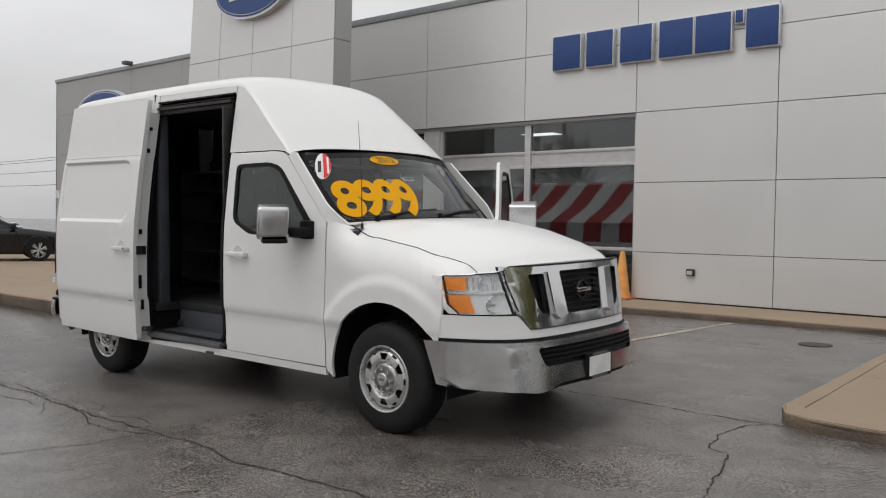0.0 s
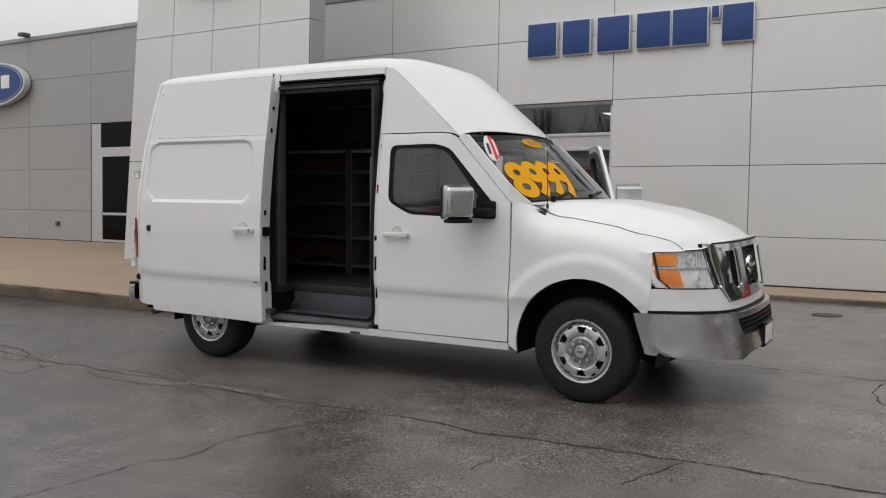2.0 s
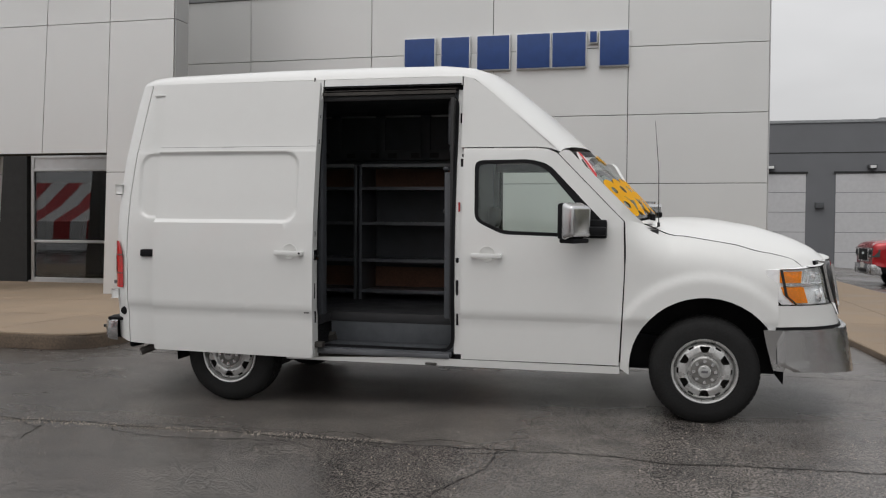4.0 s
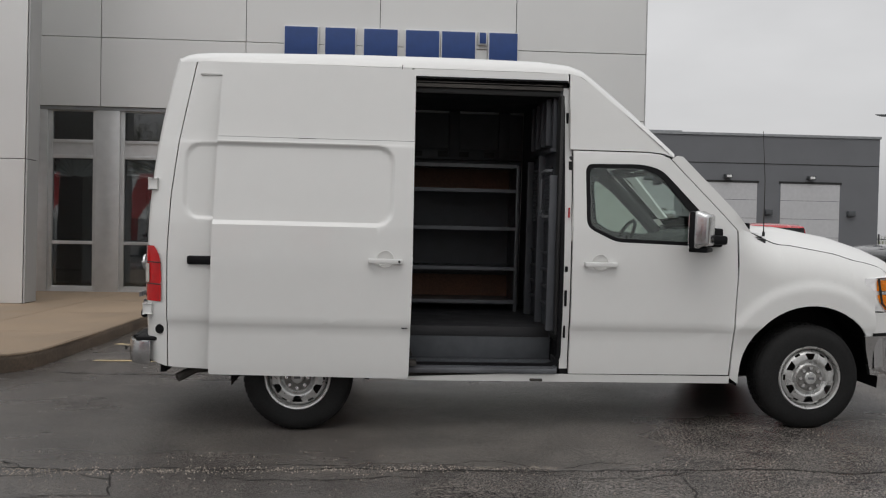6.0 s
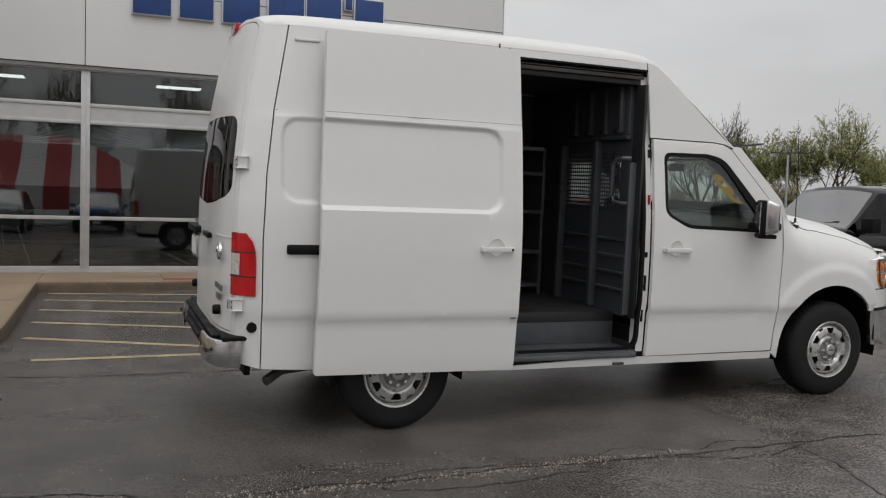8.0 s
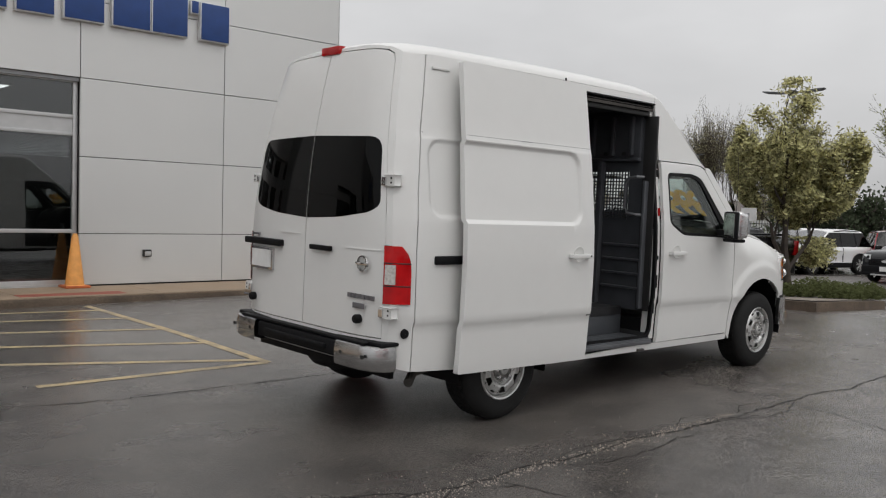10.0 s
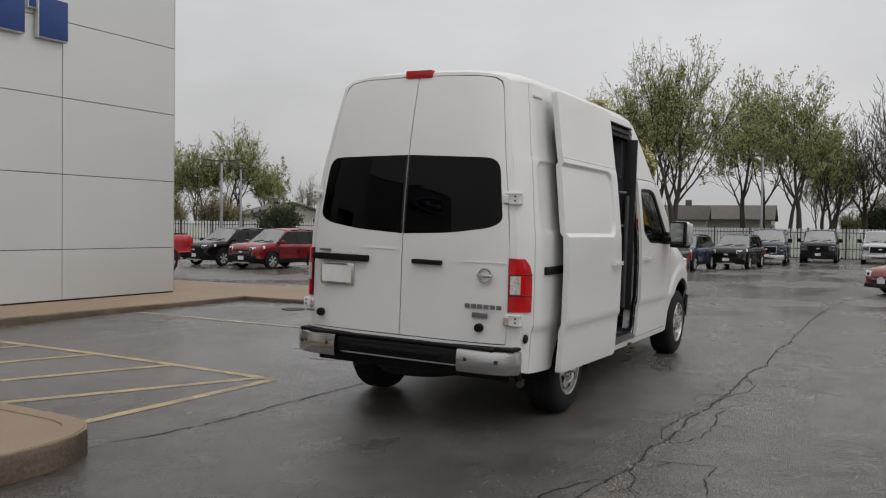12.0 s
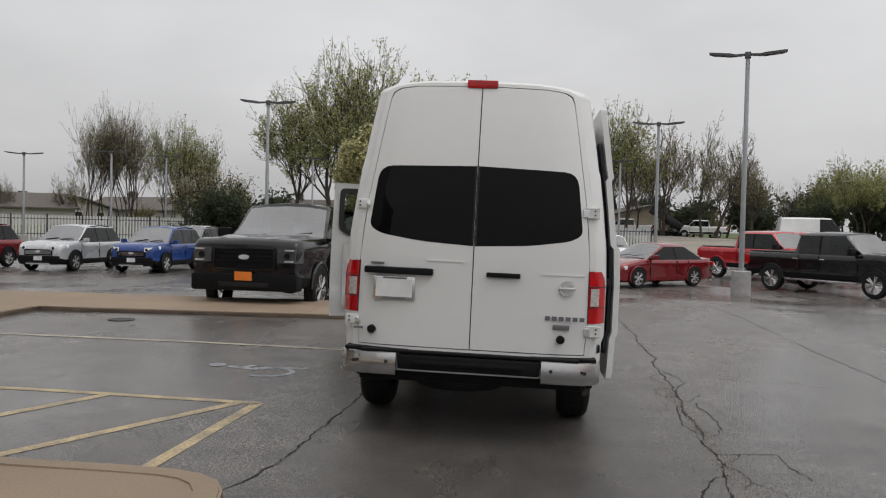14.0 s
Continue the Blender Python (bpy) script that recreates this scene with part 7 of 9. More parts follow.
# ---------------------------------------------------------------- parked vehicles
def build_car(kind, paint, x, y, heading, label, category="car", plate="plate_white", group="parked cars", z=None):
    """A parked vehicle, nose towards +x before it is turned: one lofted shell with its windows cut out."""
    S = {
        "suv": dict(L=4.35, W=1.82, H=1.64, belt=1.03, hood=1.07, nose=0.98, wr=0.345, fa=1.30, ra=-1.28, cab=(1.02, 0.22, -1.62, -2.04), zb=0.24),
        "big_suv": dict(L=5.3, W=2.03, H=1.93, belt=1.20, hood=1.21, nose=1.12, wr=0.40, fa=1.60, ra=-1.50, cab=(1.12, 0.42, -2.20, -2.50), zb=0.28),
        "sedan": dict(L=4.87, W=1.85, H=1.46, belt=0.94, hood=0.95, nose=0.76, wr=0.335, fa=1.47, ra=-1.38, cab=(1.00, 0.02, -1.05, -1.85), zb=0.20),
        "pickup": dict(L=5.9, W=2.03, H=1.96, belt=1.27, hood=1.33, nose=1.27, wr=0.42, fa=1.87, ra=-1.85, cab=(1.40, 0.76, -0.86, -1.00), zb=0.46),
        "panel_van": dict(L=5.9, W=2.05, H=2.5, belt=1.28, hood=1.28, nose=1.1, wr=0.36, fa=1.95, ra=-1.75, cab=(1.90, 1.00, -2.75, -2.93), zb=0.28),
    }[kind]
    P, K, G = M[paint], M["black_plastic"], M["car_glass"]
    t = thing(kind if kind != "big_suv" else "suv", (x, y, ground_z(x, y) if z is None else z), label, category, group, turn=heading)
    L, W, H = S["L"] / 2, S["W"] / 2, S["H"]
    c0, c1, c2, c3 = S["cab"]
    zb, belt, nose, hood = S["zb"], S["belt"], S["nose"], S["hood"]
    tall = kind in ("pickup", "big_suv")
    wt = W * (0.83 if tall or kind == "panel_van" else 0.76)

    def top_of(px):
        """Height of the roof edge over the belt line, 0 on bonnet and boot."""
        return table([(c3, 0.0), (c2, 1.0), (c1, 1.0), (c0, 0.0)], px) if c3 < px < c0 else 0.0

    tail = belt + (0.03 if kind == "sedan" else 0.0)
    if tall:
        ends = [(-L, 0.93, belt - 0.05), (-L + 0.04, 0.97, belt - 0.01), (-L + 0.12, 0.985, belt)]
        front = [(L - 0.30, 0.985, nose + 0.05), (L - 0.10, 0.965, nose + 0.02), (L - 0.03, 0.945, nose - 0.03), (L, 0.92, nose - 0.09)]
    elif kind == "suv":
        ends = [(-L, 0.84, belt - 0.08), (-L + 0.04, 0.92, belt - 0.02), (-L + 0.14, 0.97, belt)]
        front = [(L - 0.55, 0.975, nose + 0.06), (L - 0.28, 0.955, nose + 0.02), (L - 0.12, 0.915, nose - 0.04), (L - 0.04, 0.86, nose - 0.11), (L, 0.80, nose - 0.20)]
    else:
        ends = [(-L, 0.80, belt - 0.10), (-L + 0.04, 0.90, belt - 0.03), (-L + 0.16, 0.965, tail)]
        front = [(L - 0.55, 0.97, nose + 0.08), (L - 0.30, 0.94, nose + 0.03), (L - 0.14, 0.89, nose - 0.03), (L - 0.04, 0.82, nose - 0.12), (L, 0.74, nose - 0.24)]
    fr = {"suv": (0.30, 0.74), "big_suv": (0.30, 0.66), "sedan": (0.45,), "pickup": (0.52,), "panel_van": (0.22,)}[kind]
    posts = [c1 + (c2 - c1) * f for f in fr]
    xs = [e[0] for e in ends] + ([c3 - 0.3] if c3 - 0.3 > -L + 0.2 else []) + [c3, (c3 + c2) / 2, c2] + [(c2 + posts[-1]) / 2]
    for q in reversed(posts):
        xs += [q - 0.035, q + 0.035]
    xs += [(posts[0] + c1) / 2, c1, c1 + 0.05, (c1 * 2 + c0) / 3, (c1 + c0 * 2) / 3, c0, c0 + 0.22, (c0 + front[0][0]) / 2] + [f[0] for f in front]
    xs = sorted(set(round(q, 4) for q in xs))
    mids = {e[0]: e for e in ends + front}
    body, glass, dark, front_glass = bmesh.new(), bmesh.new(), bmesh.new(), bmesh.new()
    rings = []
    for px in xs:
        k = top_of(px)
        if px >= front[0][0] - 1e-6 or px <= ends[-1][0] + 1e-6:
            e = min(mids.values(), key=lambda q: abs(q[0] - px))
            w, zs = W * e[1], e[2]
        else:
            w = W
            zs = belt if px < c0 else hood + (nose + (0.05 if tall else 0.08) - hood) * max(0.0, (px - c0) / (front[0][0] - c0)) ** 1.5
            if kind == "sedan" and px < c3:
                zs = tail
        lift = 0.16 * smooth_step(L - 0.35, L, abs(px)) + 0.0
        crown = 0.03 + 0.03 * k
        ed = H - 0.085
        bow = 0.03 * math.sin(math.pi * min(1, max(0, (px - c2) / max(0.1, c1 - c2)))) if k >= 1 else 0
        half = [(w * 0.84, zb + lift), (w * 0.965, zb + 0.05 + lift * 0.8), (w * 0.985, zb + 0.2 + lift * 0.3), (w * 0.958, zb + (zs - zb) * 0.52), (w, zb + (zs - zb) * 0.76), (w * 0.985, zs - 0.10), (w * 0.965, zs - 0.035), (w * 0.93, zs)]
        g0, g1 = w * 0.925, wt
        half += [(g0 + (g1 - g0) * k - 0.004, zs + 0.008 + (ed - zs) * k), (g0 * 0.955 + (g1 * 0.90 - g0 * 0.955) * k, zs + 0.016 + (ed + 0.045 - zs) * k + bow * 0.6)]
        half += [(half[-1][0] * 0.55, half[-1][1] + crown * 0.75 + bow * 0.3), (0.0, half[-1][1] + crown + bow * 0.4)]
        rings.append([(px, -a, b) for a, b in half] + [(px, a, b) for a, b in reversed(half[:-1])])
    n = len(rings[0])
    VB = [[body.verts.new(p) for p in r] for r in rings]
    VG = [[glass.verts.new(p) for p in r] for r in rings]
    VD = [[dark.verts.new(p) for p in r] for r in rings]
    VF = [[front_glass.verts.new(p) for p in r] for r in rings]
    for i in range(len(xs) - 1):
        xa, xb = xs[i], xs[i + 1]
        for j in range(n - 1):
            jj = j if j < n // 2 else n - 2 - j
            post = any(q - 0.04 < xa and xb < q + 0.04 for q in posts)
            side = jj == 7 and xa >= c3 - 1e-3 and xb <= c0 + 1e-3
            if kind == "panel_van" and xb < posts[0]:
                side = False
            if kind != "panel_van" and side and (xb <= c2 + 1e-3) and kind in ("pickup",):
                side = False
            screen = jj in (9, 10) and ((xa >= c1 + 0.049 and xb <= c0 + 1e-3) or (xa >= c3 - 1e-3 and xb <= c2 + 1e-3 and kind != "panel_van"))
            low = jj <= 1 and kind in ("suv", "big_suv", "pickup")
            if (side and post) or low:
                src = (VD, dark)
            elif screen and xa >= c1 - 1e-3:
                src = (VF, front_glass)
            elif side or screen:
                src = (VG, glass)
            else:
                src = (VB, body)
            V, b = src
            b.faces.new((V[i][j], V[i][j + 1], V[i + 1][j + 1], V[i + 1][j]))
    body.faces.new(VB[0])
    body.faces.new(VB[-1][::-1])
    for a, b in zip(VD, VD[1:]):
        dark.faces.new((a[0], b[0], b[-1], a[-1]))
    for b in (body, glass, dark, front_glass):
        bmesh.ops.delete(b, geom=[v for v in b.verts if not v.link_faces], context="VERTS")
        bmesh.ops.recalc_face_normals(b, faces=b.faces[:])
    shell = part("body", body, P, t, smooth=38)

    def pieces(bm, name, mat, note=""):
        """Each connected piece of a mesh as a part of its own."""
        left = set(bm.faces)
        while left:
            stack, isle = [left.pop()], []
            while stack:
                f = stack.pop()
                isle.append(f)
                for e in f.edges:
                    for g in e.link_faces:
                        if g in left:
                            left.discard(g)
                            stack.append(g)
            sub, seen = bmesh.new(), {}
            for f in isle:
                for v in f.verts:
                    if v not in seen:
                        seen[v] = sub.verts.new(v.co)
                sub.faces.new([seen[v] for v in f.verts])
            part(name, sub, mat, t, note, smooth=38)
        bm.free()
    part("windscreen", front_glass, M["screen_glass"], t, "windscreen mirroring the grey sky", smooth=60)
    pieces(glass, "window", G, "dark tinted window")
    pieces(dark, "dark_trim", K)
    part("cowl", boxes((c0 - 0.10, c0 + 0.05, -W * 0.78, W * 0.78, belt + 0.01, belt + 0.055), bevel=0.015), K, t)
    for v in (-0.5, 0.12):
        bm = bmesh.new()
        tube(bm, (c0 - 0.02, v * W, belt + 0.10), (c0 - 0.10, (v + 0.52) * W, belt + 0.17), 0.012, None, 6)
        part("wiper", bm, K, t)
    part("cabin_floor", boxes((c3 + 0.1, c0 - 0.1, -W * 0.86, W * 0.86, belt - 0.2, belt - 0.16)), M["dash"], t)
    for v in (-0.38, 0.38):
        part("seat", boxes((c1 - 0.75, c1 - 0.50, v * W - 0.22, v * W + 0.22, belt - 0.16, belt + 0.36), bevel=0.06), M["dash"], t)
    if tall:
        bm = bmesh.new()
        rows = []
        for i in range(9):
            u = i / 8
            px = c0 + 0.12 + (L - 0.14 - c0 - 0.12) * u
            zb0 = hood + (nose + 0.05 - hood) * u ** 1.5 + 0.036 - 0.045 * max(0.0, u - 0.8) * 5
            rows.append([(px, v * W * (0.60 - 0.08 * u), zb0 + h) for v, h in ((-1.12, 0.0), (-1.0, 0.028), (-0.9, 0.034), (-0.5, 0.022), (0.0, 0.018), (0.5, 0.022), (0.9, 0.034), (1.0, 0.028), (1.12, 0.0))])
        grid_mesh(bm, rows)
        bmesh.ops.recalc_face_normals(bm, faces=bm.faces[:])
        part("bonnet_bulge", bm, P, t, smooth=50)
    if kind == "pickup":
        part("cargo_bed", boxes((-L + 0.10, c3 - 0.08, -W * 0.84, W * 0.84, belt + 0.03, belt + 0.055)), K, shell, "dark bed cover")
    # bonnet and door seams
    for s in (-1, 1):
        for q in [posts[0], c0 - 0.12] + ([posts[-1] - 0.75] if kind != "sedan" else [posts[-1] - 0.6]):
            if q > S["ra"] + 0.3:
                part("door_seam", boxes((q - 0.006, q + 0.006, *sorted((s * W * 0.93, s * (W + 0.002))), zb + 0.22, belt - 0.04)), M["dark_gap"], t)
        mx = bmesh.new()
        box(mx, c0 - 0.30, c0 - 0.14, *sorted((s * (W + 0.02), s * (W + (0.26 if tall else 0.20)))), belt + 0.02, belt + (0.24 if tall else 0.17), bevel=0.03)
        box(mx, c0 - 0.24, c0 - 0.16, *sorted((s * W * 0.90, s * (W + 0.04))), belt + 0.0, belt + 0.07, bevel=0.01)
        part("mirror", mx, K if tall else P, t)
        for hx in (posts[0] - 0.05 + 0.10, posts[0] - 0.95):
            if hx > S["ra"]:
                part("handle", boxes((hx, hx + 0.2, *sorted((s * W * 0.97, s * (W + 0.022))), belt - 0.17, belt - 0.135), bevel=0.008), M["chrome"] if paint in ("car_black", "car_navy") else P, t)
        if tall:
            part("running_board", boxes((S["ra"] + 0.55, S["fa"] - 0.55, *sorted((s * W * 0.90, s * (W + 0.03))), zb - 0.06, zb + 0.0), bevel=0.015), M["bumper_chrome"] if kind == "pickup" and plate == "plate_white" else K, t)
            lamp = [(L - 0.16, s * W * 0.59, nose - 0.34), (L + 0.035, s * W * 0.59, nose - 0.34), (L + 0.03, s * W * 0.90, nose - 0.34), (L - 0.16, s * W * 0.985, nose - 0.34)]
            h0 = 0.25
        else:
            lamp = [(L - 0.12, s * W * 0.54, nose - 0.21), (L + 0.022, s * W * 0.54, nose - 0.21), (L - 0.03, s * W * 0.80, nose - 0.20), (L - 0.44, s * W * 0.984, nose - 0.12)]
            h0 = 0.15
        bm = bmesh.new()
        lo = [bm.verts.new(p) for p in lamp]
        hi = [bm.verts.new((p[0] - 0.02, p[1], p[2] + h0 * (1.0 if i != 3 else 0.8))) for i, p in enumerate(lamp)]
        for a in range(4):
            b = (a + 1) % 4
            bm.faces.new((lo[a], lo[b], hi[b], hi[a]))
        bm.faces.new(hi)
        bm.faces.new(lo[::-1])
        bmesh.ops.recalc_face_normals(bm, faces=bm.faces[:])
        hl = part("headlamp", bm, M["lamp_bowl"] if not tall else M["lamp_smoked"], t, "clear headlamp", smooth=0)
        bm = bmesh.new()
        lathe(bm, [(0.0001, 0.0), (0.035, 0.004), (0.05, 0.012), (0.055, 0.0)], 14, "x", (L + (0.04 if tall else 0.005), s * W * (0.76 if tall else 0.62), nose - (0.22 if tall else 0.14)))
        part("bulb_ring", bm, K, hl)
        if tall:
            for z0 in (nose - 0.135, nose - 0.325):
                part("light_strip", boxes((L - 0.02, L + 0.042, *sorted((s * W * 0.72, s * W * 0.88)), z0, z0 + 0.03), bevel=0.006), M["tail_clear"], hl, "clear light strip")
        part("tail_lamp", boxes((-L - 0.004, -L + 0.17, *sorted((s * W * (0.84 if tall else 0.66), s * W * 0.985)), belt - 0.38 if kind != "sedan" else belt - 0.2, belt - 0.07), bevel=0.02), M["tail_red"], t, "red tail lamp")
        part("fog_lamp", boxes((L - 0.14, L + (0.035 if tall else -0.01), *sorted((s * W * 0.62, s * W * 0.76)), zb + 0.14, zb + 0.22), bevel=0.015), M["tail_clear"], t)
        bm = bmesh.new()
        pipe(bm, [(c1 - 0.3, s * wt * 0.93, H - 0.03), ((c1 + c2) / 2, s * wt * 0.95, H + 0.01), (c2 + 0.15, s * wt * 0.93, H - 0.03)], 0.018, 6)
        if kind in ("suv", "big_suv"):
            part("roof_rail", bm, K, t)
    # front: grille, bumper, plate
    gz0, gz1 = zb + 0.30 * (nose - zb), nose - 0.06
    gw, gx = (0.56, 0.02) if tall else (0.47, 0.02)
    g0, g1 = (gz0 + 0.10, gz1 - 0.03) if tall else (gz0 + 0.04, gz1 - 0.14)
    if kind == "suv":
        gw, g0, g1 = 0.60, nose - 0.40, nose - 0.18
    g = part("grille", boxes((L - 0.16, L + gx, -W * gw, W * gw, g0, g1), bevel=0.03), K, t, "dark grille")
    if tall:
        part("grille_frame", boxes((L - 0.1, L + gx + 0.02, -W * gw, W * gw, g1 - 0.035, g1), (L - 0.1, L + gx + 0.02, -W * gw, W * gw, g0, g0 + 0.03), (L - 0.1, L + gx + 0.02, -W * gw, -W * gw + 0.04, g0, g1), (L - 0.1, L + gx + 0.02, W * gw - 0.04, W * gw, g0, g1), bevel=0.008), P if paint == "car_black" else M["bumper_chrome"], g)
    for i in range(4):
        zg = g0 + 0.05 + i * (g1 - g0 - 0.08) / 4
        part("grille_bar", boxes((L + gx - 0.01, L + gx + 0.010, -W * gw * 0.92, W * gw * 0.92, zg, zg + 0.014)), P if paint == "car_black" else M["bumper_chrome"] if not tall else K, g)
    bm = bmesh.new()
    zc = (g0 + g1) / 2 + 0.03
    lathe(bm, [(0.0001, 0.016), (0.095, 0.016), (0.10, 0.0)], 18, "x", (L + gx + 0.010, 0, zc))
    for v in bm.verts:
        v.co.z = zc + (v.co.z - zc) * 0.42
    part("oval_badge", bm, M["sign_edge"], g)
    fb = part("front_bumper", boxes((L - 0.25, L + (0.05 if tall else 0.03), -W * (0.95 if tall else 0.80), W * (0.95 if tall else 0.80), zb + (-0.02 if tall else 0.02), zb + (0.28 if tall else 0.16)), bevel=0.05), K if paint == "car_black" or not tall else M["bumper_chrome"], t)
    if kind == "suv":
        # black lower face with a pale skid strip, and dark cladding along the sills
        part("lower_face", boxes((L - 0.22, L + 0.028, -W * 0.86, W * 0.86, zb + 0.08, zb + 0.34), bevel=0.06), K, fb)
        part("skid_strip", boxes((L - 0.1, L + 0.040, -W * 0.50, W * 0.50, zb + 0.02, zb + 0.07), bevel=0.015), M["alu_frame"], fb)
        for s in (-1, 1):
            part("sill_cladding", boxes((S["ra"] + 0.42, S["fa"] - 0.42, *sorted((s * W * 0.93, s * (W + 0.008))), zb + 0.02, zb + 0.17), bevel=0.02), K, t)
    part("intake", boxes((L - 0.2, L + (0.056 if tall else 0.036), -W * 0.45, W * 0.45, zb + 0.05, zb + 0.13), bevel=0.01), M["dark_gap"], fb)
    part("rear_bumper", boxes((-L - 0.05, -L + 0.2, -W * 0.90, W * 0.90, zb + 0.05, zb + 0.27), bevel=0.05), K if kind != "sedan" else P, t)
    part("number_plate", boxes((L + (0.05 if tall else 0.02), L + (0.066 if tall else 0.04), -0.155, 0.155, zb + 0.16, zb + 0.31)), M[plate], t, "blank plate")
    # wheels
    wr = S["wr"]
    for ax in (S["fa"], S["ra"]):
        for s in (-1, 1):
            # black disc on the body side, painted in for the shaded arch hollow
            bm = bmesh.new()
            arch = [(ax + (wr + 0.065) * math.cos(radians(a)), max(zb + 0.0, wr + (wr + 0.065) * math.sin(radians(a)))) for a in range(-24, 205, 12)]
            f0 = [bm.verts.new((px, s * (W - 0.16), pz)) for px, pz in arch]
            f1 = [bm.verts.new((px, s * (W + 0.004), pz)) for px, pz in arch]
            bm.faces.new(f1)
            for i in range(len(arch)):
                j = (i + 1) % len(arch)
                bm.faces.new((f0[i], f0[j], f1[j], f1[i]))
            bmesh.ops.recalc_face_normals(bm, faces=bm.faces[:])
            part("wheel_arch", bm, M["dark_gap"], t)
            bm = bmesh.new()
            pipe(bm, [(px, s * (W - 0.006), pz) for px, pz in arch], 0.045 if kind == "suv" else 0.028, 6)
            part("arch_lip", bm, K if kind == "suv" else P, t, smooth=60)
            bm = bmesh.new()
            yo = s * (W + 0.018)
            lathe(bm, [(r, yo - s * h) for r, h in ((wr * 0.68, 0.012), (wr * 0.71, 0.0), (wr * 0.93, 0.0), (wr, 0.03), (wr, 0.19), (wr * 0.9, 0.21))], 32, "y", (ax, 0, wr))
            bmesh.ops.recalc_face_normals(bm, faces=bm.faces[:])
            w = part("tyre", bm, M["rubber"], t)
            bm = bmesh.new()
            lathe(bm, [(r, yo - s * h) for r, h in ((wr * 0.70, 0.01), (wr * 0.66, 0.02), (wr * 0.64, 0.06))], 28, "y", (ax, 0, wr))
            for k in range(6):
                a = 2 * math.pi * k / 6 + 0.3
                for da in (-0.15, 0.15):
                    tube(bm, (ax + 0.02 * math.cos(a), yo - s * 0.022, wr + 0.02 * math.sin(a)), (ax + wr * 0.66 * math.cos(a + da), yo - s * 0.016, wr + wr * 0.66 * math.sin(a + da)), wr * 0.06, wr * 0.055, 6)
            lathe(bm, [(0.0001, yo - s * 0.004), (wr * 0.14, yo - s * 0.006), (wr * 0.16, yo - s * 0.03)], 16, "y", (ax, 0, wr))
            bmesh.ops.recalc_face_normals(bm, faces=bm.faces[:])
            part("rim", bm, M["steel_rim"] if kind != "pickup" else M["bumper_chrome"], w, "bright alloy rim")
    return t


# the black pickup just beyond the van's open door, and the rows of stock behind it
build_car("pickup", "car_black", 2.2, 9.60, 176, "large black crew cab pickup with an orange plate", "pickup", "plate_orange")
build_car("suv", "car_silver", 15.9, 22.2, 178, "small silver SUV parked in a row", "suv")
build_car("suv", "car_blue", 16.4, 19.0, 178, "small blue SUV parked in a row", "suv")
build_car("suv", "car_red", 14.9, 25.9, 176, "red SUV parked in a row", "suv")
build_car("suv", "car_black", 15.8, 29.4, 176, "black SUV parked in a row", "suv")
build_car("suv", "car_white", 22.5, 16.8, 178, "white SUV parked behind the others", "suv")
build_car("suv", "car_grey", 23.5, 20.6, 178, "dark grey SUV parked behind the others", "suv")
build_car("suv", "car_black", 18.9, 10.9, 172, "black compact SUV on the wet lot", "suv")
build_car("suv", "car_red", 24.0, 13.9, 30, "red SUV seen from behind on the lot", "suv")
build_car("suv", "car_white", 20.6, 15.2, 165, "white compact SUV on the lot", "suv")
build_car("suv", "car_navy", 27.0, 11.4, 175, "dark navy SUV on the wet lot", "suv")
build_car("suv", "car_black", 30.5, 9.6, 176, "black SUV on the wet lot", "suv")
build_car("big_suv", "car_navy", 38.5, 9.2, 184, "dark blue large SUV parked by the fence", "suv")
build_car("big_suv", "car_black", 43.5, 6.9, 182, "black large SUV parked by the fence", "suv")
build_car("big_suv", "car_silver", 44.5, 3.6, 181, "silver large SUV parked by the fence", "suv")
build_car("big_suv", "car_white", 46.0, 0.2, 180, "white large SUV parked by the fence", "suv")
build_car("sedan", "car_red", 15.7, 0.87, 131, "red sedan parked on the wet lot", "car")
build_car("suv", "car_white", 27.5, 1.2, 182, "white car behind the red sedan", "car")
build_car("pickup", "car_black", 14.4, -5.13, -143, "black crew cab pickup with bright wheels", "pickup")
build_car("pickup", "truck_red", 21.6, -4.8, -143, "red pickup parked beyond the lamp post", "pickup")
build_car("pickup", "truck_red", 25.2, -7.6, -143, "second red pickup in the row", "pickup")
build_car("panel_van", "car_white", 57.5, -17.8, -95, "white panel van on the far side of the road", "van", z=0.25)
build_car("pickup", "truck_red", 4.4, 24.4, 180, "bright red pickup before the service building", "pickup")
build_car("sedan", "car_black", -26.87, 10.93, 70, "black sedan parked beside the grey wing", "car", z=0.145)
build_car("suv", "car_white", -42.0, 17.0, 10, "white car far beyond the wing", "car")
build_car("pickup", "car_white", 84.0, -5.4, 90, "white work truck on the grass verge", "pickup", z=0.75)
build_car("pickup", "car_white", 84.5, -13.6, 95, "white pickup on the grass verge behind the trailer", "pickup", z=0.75)


